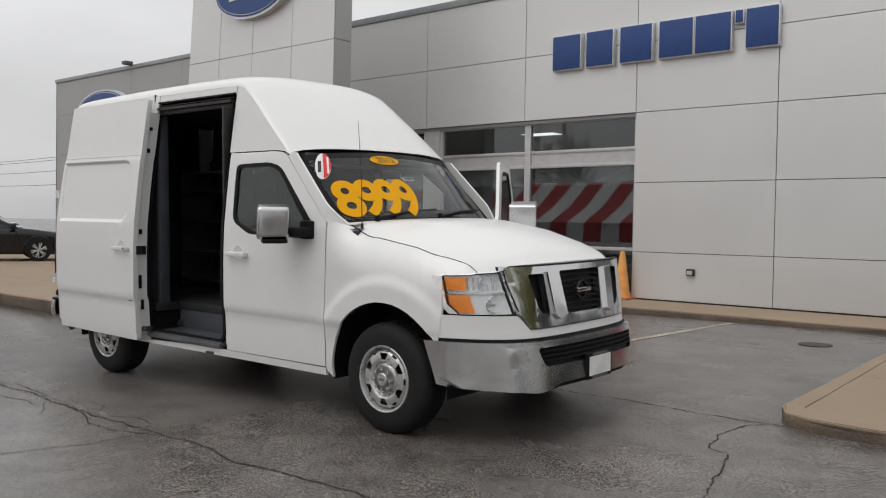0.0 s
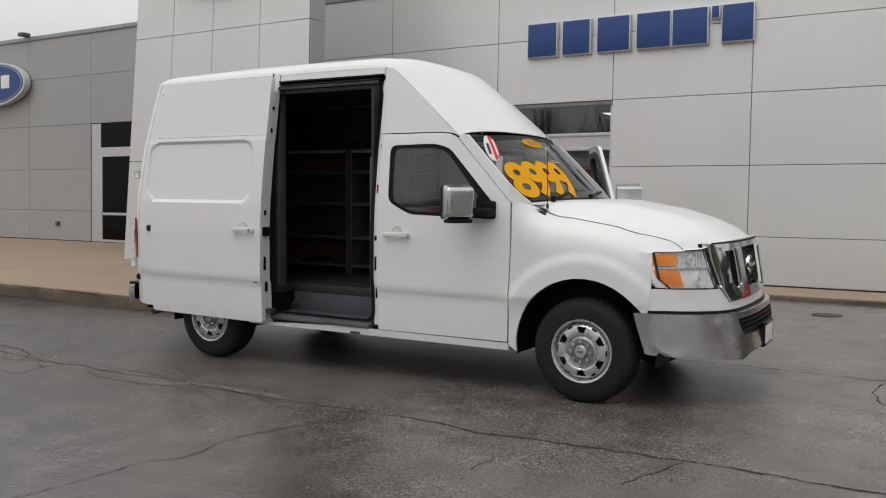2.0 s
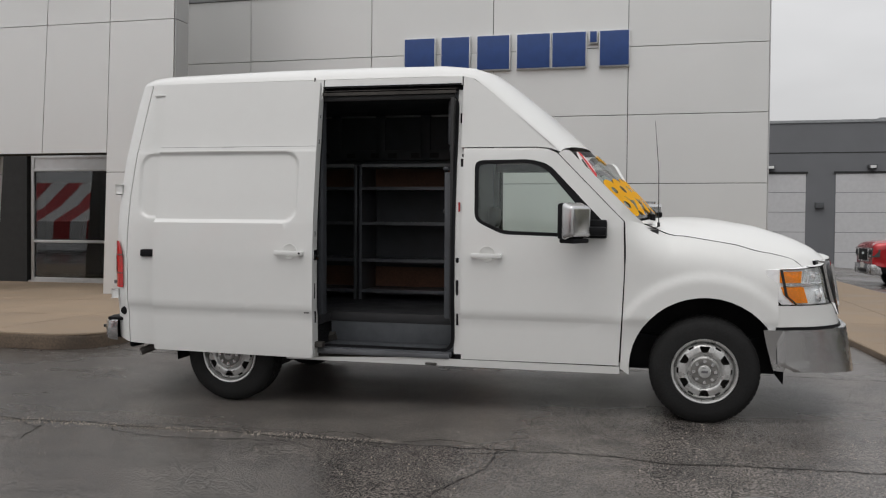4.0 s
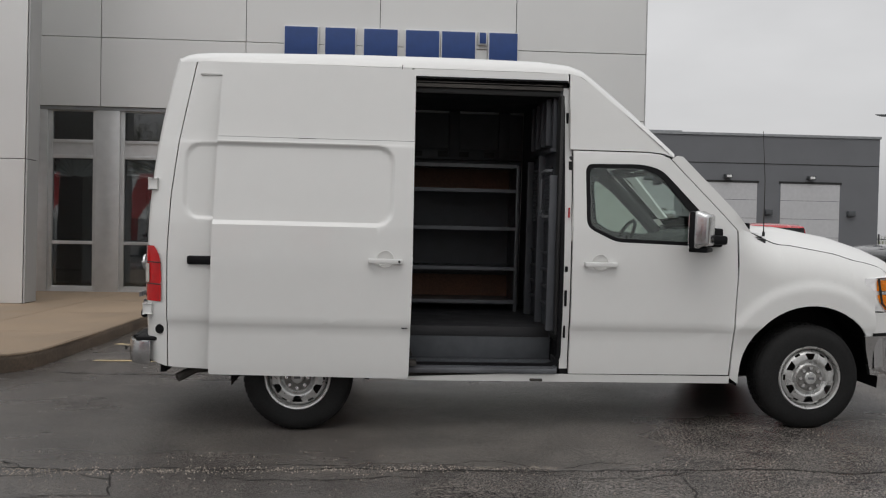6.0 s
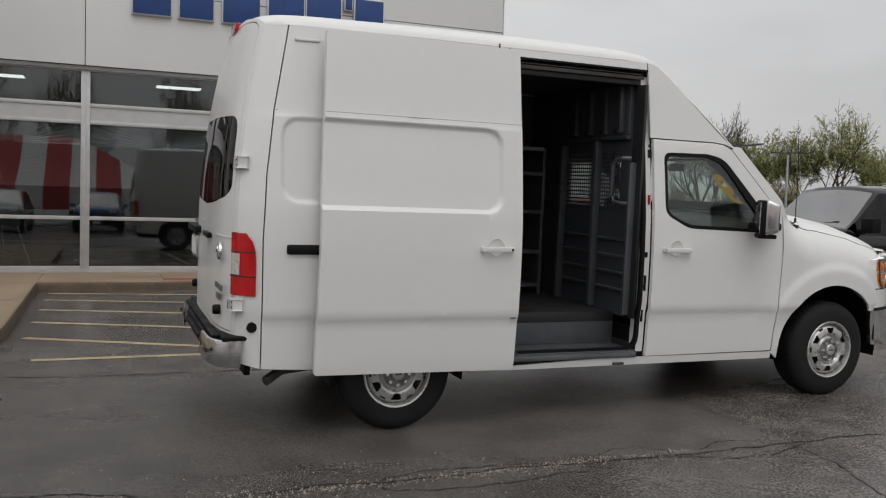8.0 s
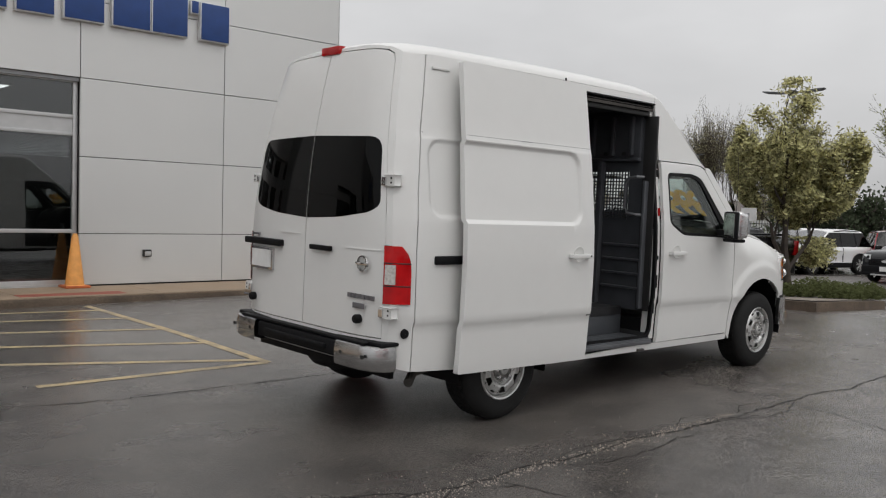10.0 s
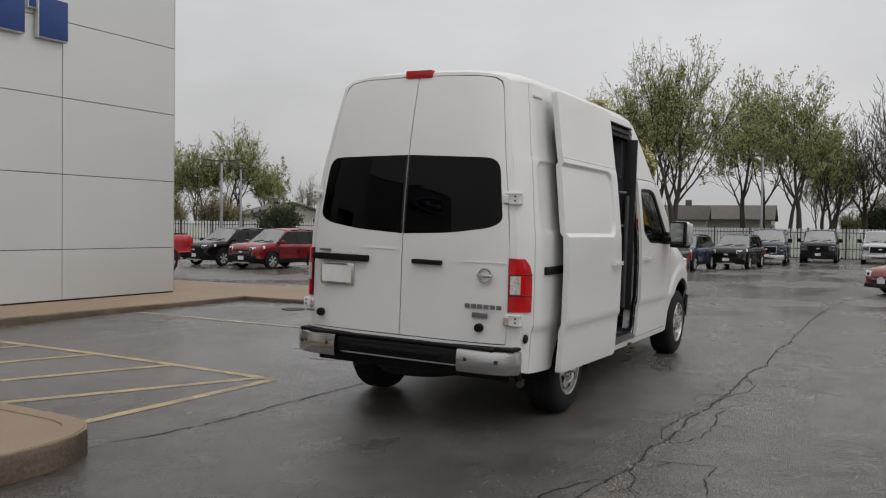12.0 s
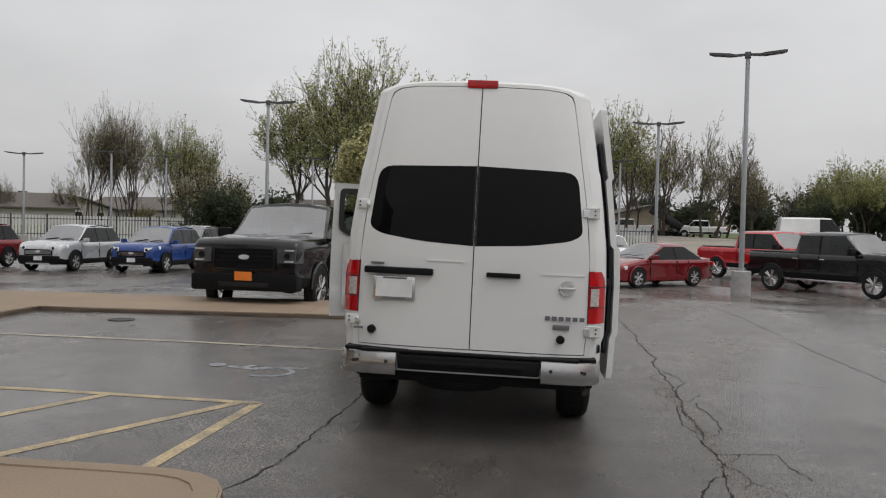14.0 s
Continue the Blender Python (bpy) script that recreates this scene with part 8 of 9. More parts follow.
def dump_trailer(x, y, heading):
    t = thing("dump_trailer", (x, y, 0.75), "black dump trailer with its bed tipped up on the verge", "trailer", turn=heading)
    part("chassis", boxes((-2.0, 2.0, -0.8, 0.8, 0.45, 0.62), (2.0, 3.2, -0.06, 0.06, 0.5, 0.6), bevel=0.02), M["black_plastic"], t)
    bm = boxes((-2.1, 1.9, -0.95, 0.95, 0.0, 0.12), (-2.1, 1.9, -0.98, -0.90, 0.0, 0.95), (-2.1, 1.9, 0.90, 0.98, 0.0, 0.95), (1.82, 1.92, -0.95, 0.95, 0.0, 0.95), bevel=0.015)
    bmesh.ops.rotate(bm, cent=(-2.0, 0, 0), matrix=Matrix.Rotation(radians(-32), 3, "Y"), verts=bm.verts[:])
    bmesh.ops.translate(bm, verts=bm.verts[:], vec=(0, 0, 0.68))
    part("bed", bm, M["car_black"], t, "black tipped bed")
    bm = bmesh.new()
    tube(bm, (0.9, 0, 0.6), (0.2, 0, 1.9), 0.07)
    part("ram", bm, M["bumper_chrome"], t)
    for wx in (-0.6, 0.3):
        for s in (-1, 1):
            bm = bmesh.new()
            lathe(bm, [(0.05, s * 0.98), (0.2, s * 0.99), (0.36, s * 0.97), (0.37, s * 0.80), (0.2, s * 0.78)], 20, "y", (wx, 0, 0.37))
            bmesh.ops.recalc_face_normals(bm, faces=bm.faces[:])
            part("tyre", bm, M["rubber"], t)


dump_trailer(84.0, -9.3, 80)


# ---------------------------------------------------------------- lamp posts, fence, cables
def lamp_post(x, y, height, turn, block=True, single=False):
    t = thing("street_lamp", (x, y, ground_z(x, y)), "tall grey lamp post with a flat twin lamp head" if block else "grey lamp post with a flat lamp head", "lamp post", "car park lamps", turn=turn)
    if block:
        bm = bmesh.new()
        lathe(bm, [(0.0001, 0.76), (0.27, 0.76), (0.29, 0.74), (0.30, 0.0)], 28, "z")
        part("concrete_base", bm, M["pole_concrete"], t, "round concrete base")
    bm = bmesh.new()
    lathe(bm, [(0.11, 0.70), (0.085, 0.75), (0.08, 0.9), (0.062, height - 0.1), (0.0001, height)], 16, "z")
    part("pole", bm, M["pole_metal"], t)
    bm = bmesh.new()
    box(bm, -0.09, 0.09, -0.09, 0.09, height - 0.14, height + 0.05, bevel=0.02)
    part("bracket", bm, M["lamp_head"], t)
    for s in (-1, 1):
        bm = bmesh.new()
        rows = []
        for px, w, z, h in ((0.08, 0.06, 0.0, 0.06), (0.35, 0.10, -0.02, 0.055), (0.5, 0.17, 0.0, 0.07), (1.0, 0.18, 0.045, 0.06), (1.12, 0.15, 0.055, 0.03)):
            rows.append([(s * px, -w, height + z - h), (s * px, w, height + z - h), (s * px, w, height + z), (s * px, -w, height + z)])
        vs = grid_mesh(bm, rows, close=True)
        bm.faces.new(vs[-1])
        bmesh.ops.recalc_face_normals(bm, faces=bm.faces[:])
        part("lamp_head", bm, M["lamp_head"], t)


M["pole_concrete"] = material("lamp_base_concrete", (0.34, 0.33, 0.32), 0.8, vary=0.15, bump=0.3)
for x, y, h, a in ((12.0, -1.45, 7.35, 76), (24.6, -0.6, 6.75, 80), (44.7, -0.9, 6.6, 82), (19.4, 15.8, 6.85, 100), (36.0, 36.7, 5.9, 110), (49.1, 33.2, 6.8, 110), (52.8, 22.6, 7.1, 100), (35.1, 30.5, 6.0, 110),
                   (30.8, 42.2, 5.7, 120), (45.0, 10.6, 6.8, 95), (20.0, 33.9, 5.2, 130), (14.0, 33.0, 7.0, 130)):
    lamp_post(x, y, h, a)


def build_fence(points):
    f = thing("fence", (0, 0, 0), "long white picket fence with dark posts along the lot", "fence", kind="structure")
    n = 0
    slats = bmesh.new()
    for (x0, y0), (x1, y1) in zip(points, points[1:]):
        d = Vector((x1 - x0, y1 - y0, 0))
        k = int(d.length / 0.215)
        u = d.normalized()
        for i in range(k):
            p = Vector((x0, y0, -0.4)) + u * (i * 0.215)
            q = p + u * 0.135
            s = Vector((-u.y, u.x, 0)) * 0.02
            b = []
            for base in (p, q):
                for side in (-1, 1):
                    for z in (0.08, 2.05):
                        b.append(slats.verts.new(base + s * side + Vector((0, 0, z))))
            for idx in ((0, 1, 3, 2), (4, 6, 7, 5), (0, 4, 5, 1), (2, 3, 7, 6), (1, 5, 7, 3)):
                slats.faces.new([b[j] for j in idx])
            if i % 11 == 0:
                bm = bmesh.new()
                box(bm, p.x - 0.10, p.x - 0.02, p.y - 0.10, p.y - 0.02, -0.4, 1.75)
                part("post", bm, M["fence_dark"], f)
        for z in (0.3, 1.4):
            bm = bmesh.new()
            tube(bm, (x0, y0, z), (x1, y1, z), 0.035, None, 6)
            part("rail", bm, M["fence_dark"], f)
    bmesh.ops.recalc_face_normals(slats, faces=slats.faces[:])
    tagged(part("pickets", slats, M["fence_white"], f, smooth=0), "white vertical pickets", kind="stuff")


build_fence([(49.0, -3.6), (49.0, 12.0), (48.0, 34.0), (40.0, 47.0), (22.0, 62.0)])

for z0, z1, sag in ((7.2, 7.6, 0.9), (6.2, 6.5, 0.8), (5.0, 5.1, 0.7), (7.4, 7.9, 0.9)):
    bm = bmesh.new()
    pts = []
    for i in range(25):
        u = i / 24
        pts.append((-110 + 72 * u, 38 - 4 * u, z0 + (z1 - z0) * u - sag * 4 * u * (1 - u)))
    pipe(bm, pts, 0.02, 4)
    solo("power_cable", bm, M["cable"], "thin black power cable sagging against the sky", "cable", "power cables")
for x, y in ((-110, 38), (-38, 34)):
    t = thing("utility_pole", (x, y, -0.1), "weathered wooden utility pole with a crossarm", "pole", "utility poles")
    bm = bmesh.new()
    tube(bm, (0, 0, 0), (0, 0, 8.4), 0.15, 0.11, 10)
    part("post", bm, M["bark"], t)
    part("crossarm", boxes((-0.06, 0.06, -1.1, 1.1, 7.6, 7.75)), M["bark"], t)


# ---------------------------------------------------------------- grass, houses, trees
def build_verge():
    bm = bmesh.new()
    xs = [50.5, 54, 60, 70, 90, 120, 200, 400]
    ys = [-300, -120, -60, -30, -10, 10, 30, 60, 120, 300]
    rise = {50.5: -0.34, 54: 0.0, 60: 0.5, 70: 0.8}
    grid_mesh(bm, [[(x, y, rise.get(x, 0.7) + 0.15 * math.sin(y * 0.2 + x)) for y in ys] for x in xs])
    bmesh.ops.recalc_face_normals(bm, faces=bm.faces[:])
    solo("grass_verge", bm, M["grass"], "dull spring grass rising behind the fence", "grass", kind="structure", smooth=60)
    bm = bmesh.new()
    grid_mesh(bm, [[(x, y, -0.33 + 0.05 * math.sin(x)) for y in (58, 66, 90, 160, 300)] for x in (-20, 0, 12, 24, 40, 50.4)])
    bmesh.ops.recalc_face_normals(bm, faces=bm.faces[:])
    solo("grass_strip", bm, M["grass"], "dull grass behind the yard", "grass", kind="structure", smooth=60)


build_verge()
bm = bmesh.new()
grid_mesh(bm, [[(x, y, {50.3: -0.33, 54: 0.03, 60: 0.53}.get(x, 0.83) + 0.15 * math.sin(y * 0.2 + x)) for y in (-90, -60, -45, -30, -22, -16, -10, -7, -4.2)] for x in (50.3, 54, 60, 70, 78)])
bmesh.ops.recalc_face_normals(bm, faces=bm.faces[:])
solo("gravel_yard", bm, M["gravel"], "pale tan gravel yard beyond the fence's end", "gravel", kind="structure", smooth=60)


def build_house(x, y, w, d, wall, ridge, turn, mat, label):
    t = thing("house", (x, y, 0.3), label, "house", "houses behind the fence", turn=turn)
    part("wall", boxes((-w / 2, w / 2, -d / 2, d / 2, -0.8, wall)), mat, t, smooth=0)
    bm = bmesh.new()
    o = 0.4
    v = [bm.verts.new(p) for p in ((-w / 2 - o, -d / 2 - o, wall - 0.1), (w / 2 + o, -d / 2 - o, wall - 0.1), (w / 2 + o, 0, ridge), (-w / 2 - o, 0, ridge), (-w / 2 - o, d / 2 + o, wall - 0.1), (w / 2 + o, d / 2 + o, wall - 0.1))]
    bm.faces.new((v[0], v[1], v[2], v[3]))
    bm.faces.new((v[3], v[2], v[5], v[4]))
    r = bmesh.ops.extrude_face_region(bm, geom=bm.faces[:])
    bmesh.ops.translate(bm, verts=[g for g in r["geom"] if isinstance(g, bmesh.types.BMVert)], vec=(0, 0, 0.15))
    bmesh.ops.recalc_face_normals(bm, faces=bm.faces[:])
    roof = part("roof", bm, M["house_roof"], t, "brown grey shingle roof", smooth=0)
    for s in (-1, 1):
        bm = bmesh.new()
        q = [bm.verts.new(p) for p in ((s * w / 2, -d / 2, wall - 0.1), (s * w / 2, d / 2, wall - 0.1), (s * w / 2, 0, ridge))]
        bm.faces.new(q)
        part("gable", bm, mat, t)
    part("chimney", boxes((w * 0.2, w * 0.2 + 0.7, -0.4, 0.4, wall, ridge + 0.8)), M["house_roof"], roof)
    for i in range(3):
        px = -w / 2 + w * (i + 0.6) / 3.2
        win = part("window", boxes((px - 0.65, px + 0.65, -d / 2 - 0.05, -d / 2, 0.8, 1.9)), M["garage_door"], t, "white window")
        part("pane", boxes((px - 0.55, px + 0.55, -d / 2 - 0.06, -d / 2 - 0.05, 0.9, 1.8)), M["dark_gap"], win)
        win = part("window", boxes((-w / 2 - 0.05, -w / 2, -d / 2 + d * (i + 0.7) / 3.4 - 0.5, -d / 2 + d * (i + 0.7) / 3.4 + 0.5, 0.8, 1.9)), M["garage_door"], t, "white window")
        part("pane", boxes((-w / 2 - 0.06, -w / 2 - 0.05, -d / 2 + d * (i + 0.7) / 3.4 - 0.42, -d / 2 + d * (i + 0.7) / 3.4 + 0.42, 0.9, 1.8)), M["dark_gap"], win)


for hx, hy, w, d, wl_, rd, tn, mt, lb in (
        (78, 61, 16, 9, 2.4, 4.2, 60, "house_wall", "low pale house with a grey shingle roof"),
        (84, 50, 14, 9, 2.5, 4.6, 75, "house_wall", "low pale house half hidden by trees"),
        (64, 66, 15, 9, 2.4, 4.3, 50, "house_wall", "long pale bungalow behind the fence"),
        (68, 57, 9, 8, 2.4, 4.4, 130, "house_wall", "pale gabled bungalow behind the fence"),
        (92, -8, 9, 10, 3.1, 5.0, 10, "beige_wall", "plain beige gabled shed"),
        (98, 0, 10, 10, 4.4, 7.0, 80, "house_wall", "pale two storey house between bare trees"),
        (88, 30, 14, 9, 2.6, 4.8, 100, "house_wall", "pale house with a brown roof behind trees"),
        (98, 24, 14, 9, 2.8, 5.2, 95, "house_wall", "pale house with a chimney behind trees")):
    build_house(hx, hy, w, d, wl_ * 0.88, rd * 0.80, tn, M[mt], lb)


def build_tree(name, x, y, height, seed, leaf, leaves, leaf_size, trunks=1, trunk_r=None, clear=0.3, levels=5, wide=34.0, up=0.16, label="", group="trees", twig=0.012, puff=0.16, low=0.35, dome=None):
    """Tapered stems whose limbs curve upward, fork and end in fine twigs; the leaves sit along the twigs.
    wide: degrees between limb and side limb; up: how strongly limbs turn to the light; low: where on a limb side limbs begin;
    dome: radius, half height and middle height of a crown clipped to a rounded shape."""
    rng = random.Random(seed)
    t = thing(name, (x, y, ground_z(x, y) if x < 49 else 0.3), label, "tree", group)
    bm = bmesh.new()
    twigs = []

    def limb(p, d, length, r, level):
        k = 4 if level < 2 else 3 if level < levels else 2
        pts, rs, ds = [p], [r], [d]
        for i in range(k):
            d = (d + Vector((rng.uniform(-1, 1), rng.uniform(-1, 1), rng.uniform(-0.6, 0.6))) * 0.13 + Vector((0, 0, up))).normalized()
            p = p + d * (length / k)
            pts.append(p)
            rs.append(r * (1 - 0.42 * (i + 1) / k))
            ds.append(d)
        pipe(bm, pts, [max(q, twig) for q in rs], 8 if level == 0 else 5 if level < 3 else 3)
        if level >= levels - 1:
            twigs.append((pts[0].lerp(pts[1], 0.5), pts[-1], length))
        if level >= levels:
            return
        n = rng.choice((3, 4)) if level < 3 else 3
        turn = rng.uniform(0, 2 * math.pi)
        for i in range(n):
            if i == 0:
                q, dd, rr, ang, f = pts[-1], ds[-1], rs[-1] * 0.92, rng.uniform(4, 14), rng.uniform(0.70, 0.86)
            else:
                u = (low if level else 0.72) + (1 - (low if level else 0.72)) * (i - 0.4 + rng.uniform(-0.3, 0.3)) / (n - 1)
                u = min(0.99, max(0.1, u)) * k
                m = int(u)
                q, dd = pts[m].lerp(pts[min(k, m + 1)], u - m), ds[min(k, m + 1)]
                rr, ang, f = rs[m] * rng.uniform(0.45, 0.66), wide * rng.uniform(0.7, 1.25), rng.uniform(0.52, 0.78)
            a = turn + 2.4 * i + rng.uniform(-0.4, 0.4)
            side = dd.orthogonal().normalized()
            side = (side * math.cos(a) + dd.cross(side) * math.sin(a)).normalized()
            limb(q, (dd * math.cos(radians(ang)) + side * math.sin(radians(ang))).normalized(), length * f, rr, level + 1)
    r0 = trunk_r or height * 0.016
    for i in range(trunks):
        a = 6.283 * i / trunks + rng.uniform(-0.5, 0.5)
        out = Vector((math.cos(a), math.sin(a), 0))
        limb(out * (0.0 if trunks == 1 else height * 0.035) + Vector((0, 0, -0.4)), (Vector((0, 0, 1)) + out * (0.03 if trunks == 1 else 0.13)).normalized(), height * clear + 0.4, r0 * rng.uniform(0.75, 1.1), 0)
    f = height / max(v.co.z for v in bm.verts)
    bmesh.ops.scale(bm, verts=bm.verts[:], vec=(f, f, f))
    bmesh.ops.recalc_face_normals(bm, faces=bm.faces[:])

    def tamed(p):
        """Draws what sticks out of the dome back towards its surface."""
        if not dome:
            return p
        c = Vector((0, 0, dome[2]))
        d = p - c
        q = math.sqrt((d.x * d.x + d.y * d.y) / dome[0] ** 2 + (d.z / dome[1]) ** 2)
        return p if q < 0.9 or p.z < dome[2] - dome[1] else c + d * ((0.9 + 0.25 * (q - 0.9)) / q)
    if dome:
        for v in bm.verts:
            v.co = tamed(v.co)
    part("trunk", bm, M["bark"], t, smooth=60)
    # some twigs carry more leaves than others, so that the crown is uneven
    load = [rng.random() ** 1.5 for q in twigs]
    picks = rng.choices(range(len(twigs)), weights=load, k=leaves)
    verts, faces = [], []
    for k in picks:
        a, b, ln = twigs[k]
        c = a.lerp(b, rng.random() ** 0.7) * f + Vector((rng.gauss(0, 1), rng.gauss(0, 1), rng.gauss(0, 1))) * ln * f * puff
        c = tamed(c)
        z = leaf_size * rng.uniform(0.5, 1.3)
        u = Vector((rng.gauss(0, 1), rng.gauss(0, 1), rng.gauss(0, 1))).normalized()
        w = u.orthogonal().normalized()
        b = len(verts)
        verts += [c - u * z, c + w * z * 0.55, c + u * z, c - w * z * 0.55]
        faces.append((b, b + 1, b + 2, b + 3))
    if leaves:
        mesh = bpy.data.meshes.new("crown")
        mesh.from_pydata(verts, [], faces)
        mesh.materials.append(M[leaf])
        cr = new("crown", mesh)
        cr.parent = t
        tagged(cr, kind="stuff")
    return t


# the flowering pear on the planted island, close to the van's nose
build_tree("pear_tree", 4.45, 8.15, 4.6, 8, "leaf_pear", 64000, 0.046, clear=0.14, levels=5, wide=44, up=0.11, label="blossoming pear tree with pale green leaves on the island", trunk_r=0.085, twig=0.006, puff=0.30, low=0.12, dome=(1.32, 1.62, 2.98))
TALL = build_tree("tall_tree", 51.6, 39.5, 11.5, 11, "leaf_bud", 3600, 0.065, trunks=4, clear=0.42, levels=5, wide=24, up=0.15, label="tall slender tree with sparse spring leaves", trunk_r=0.11, twig=0.009)
TALLG = build_tree("tall_tree", 56.5, 36.2, 11.0, 17, "leaf_green", 5200, 0.075, trunks=4, clear=0.40, levels=5, wide=26, up=0.14, label="tall slender tree with fresh green leaves", trunk_r=0.11, twig=0.009)
BIG = build_tree("large_tree", 62.0, 20.4, 18.4, 23, "leaf_green", 11000, 0.125, trunks=2, clear=0.20, levels=6, wide=36, up=0.10, label="large spreading tree with young green leaves", trunk_r=0.26, twig=0.011)
BARE = build_tree("bare_tree", 87.5, 3.0, 17.5, 31, "leaf_bud", 1200, 0.06, clear=0.15, levels=6, wide=40, up=0.12, label="large bare tree with spreading limbs", trunk_r=0.42, twig=0.015)
BUD = build_tree("budding_tree", 79.0, -9.0, 14.0, 37, "leaf_bud", 5000, 0.085, trunks=2, clear=0.20, levels=5, wide=32, up=0.14, label="budding tree with a fine twiggy crown", trunk_r=0.17, twig=0.013)
ROUND = build_tree("round_tree", 98.2, 103.5, 19.0, 41, "leaf_green", 10500, 0.185, trunks=3, clear=0.20, levels=5, wide=38, up=0.10, label="large rounded tree with fresh green leaves", trunk_r=0.24, twig=0.018)
EVER = build_tree("evergreen_bush", 47.4, 28.5, 4.8, 43, "leaf_dark", 4200, 0.165, trunks=3, clear=0.10, levels=4, wide=42, up=0.08, label="dark green evergreen bush", trunk_r=0.1, puff=0.5, low=0.1)
SHRUB = build_tree("yellow_shrub", 50.8, 31.5, 6.2, 47, "leaf_bud", 5000, 0.11, trunks=4, clear=0.12, levels=4, wide=34, up=0.10, label="olive yellow leafing shrub", trunk_r=0.07, puff=0.4, low=0.15)

for src, sets in ((TALL, ((53.0, 41.5, 0.98, 40), (55.1, 39.3, 1.0, 130), (52.4, 37.6, 0.92, 250))),
                  (TALLG, ((59.0, 35.5, 0.97, 80), (57.6, 33.6, 0.86, 200))),
                  (BIG, ((84.4, 17.1, 1.04, 70), (78.4, 26.8, 1.06, 160), (77.6, 30.6, 0.92, 20), (74.6, -3.8, 0.80, 100), (75.0, 12.0, 0.92, 200), (81.0, 9.5, 0.72, 30))),
                  (BARE, ((83.0, 6.2, 0.70, 10), (92.0, 0.0, 0.72, 200), (102.2, 10.5, 0.78, 130), (95.4, -1.7, 0.70, 60), (84.5, 116.0, 1.10, 200), (34.1, 54.6, 0.55, 300))),
                  (BUD, ((78.2, -13.4, 1.0, 90), (77.3, -17.4, 0.76, 170), (95.0, -3.0, 0.95, 20), (90.5, -26.1, 0.58, 260), (61.6, 59.7, 0.52, 140), (64.8, 56.6, 0.40, 20), (68.0, 51.3, 0.46, 300), (83.0, -6.0, 1.0, 200), (86.0, 10.5, 0.72, 120), (98.0, -19.0, 0.9, 70), (95.0, -33.0, 0.85, 190), (-47.0, -46.0, 1.0, 15), (-38.0, -50.0, 1.1, 75), (-30.0, -46.0, 0.95, 140), (-21.0, -48.0, 1.1, 200), (-12.0, -46.0, 1.0, 260), (-2.0, -52.0, 1.05, 310))),
                  (ROUND, ((89.8, 111.5, 0.82, 120), (94.0, 108.0, 0.80, 200), (101.5, 99.0, 0.70, 70), (78.9, -29.4, 0.50, 60), (89.6, -29.0, 0.48, 140), (86.0, -33.5, 0.52, 240), (47.0, 52.0, 0.22, 270))),
                  (EVER, ((33.6, 41.5, 0.72, 90), (86.0, -12.5, 0.95, 10), (89.0, -22.0, 0.9, 100), (93.0, 5.0, 0.9, 200), (47.5, 24.6, 0.9, 70), (83.0, -26.0, 1.1, 30), (80.0, -31.0, 1.2, 120), (78.0, -35.0, 1.3, 220), (92.0, -27.0, 1.2, 300), (100.0, -16.0, 1.2, 40), (96.0, -9.0, 1.1, 150), (74.0, -38.0, 1.3, 80), (99.0, -22.0, 1.5, 60), (97.0, -30.0, 1.6, 10), (91.0, -36.0, 1.6, 200), (104.0, -11.0, 1.4, 120), (84.0, -42.0, 1.6, 320))),
                  (SHRUB, ((38.6, 56.5, 0.75, 100), (42.0, 55.0, 0.8, 190), (34.0, 58.5, 0.75, 30), (46.0, 57.5, 0.8, 250), (51.5, 28.6, 0.85, 60), (70, 45, 0.5, 0), (85.5, -15.5, 0.62, 140), (92.0, 8.0, 0.62, 200)))):
    for tx, ty, sc, an in sets:
        c = copy_thing(src, pose(tx, ty, 0.3 if tx >= 49 else -0.35, 0, 0, an) @ Matrix.Diagonal((sc, sc, sc, 1)))


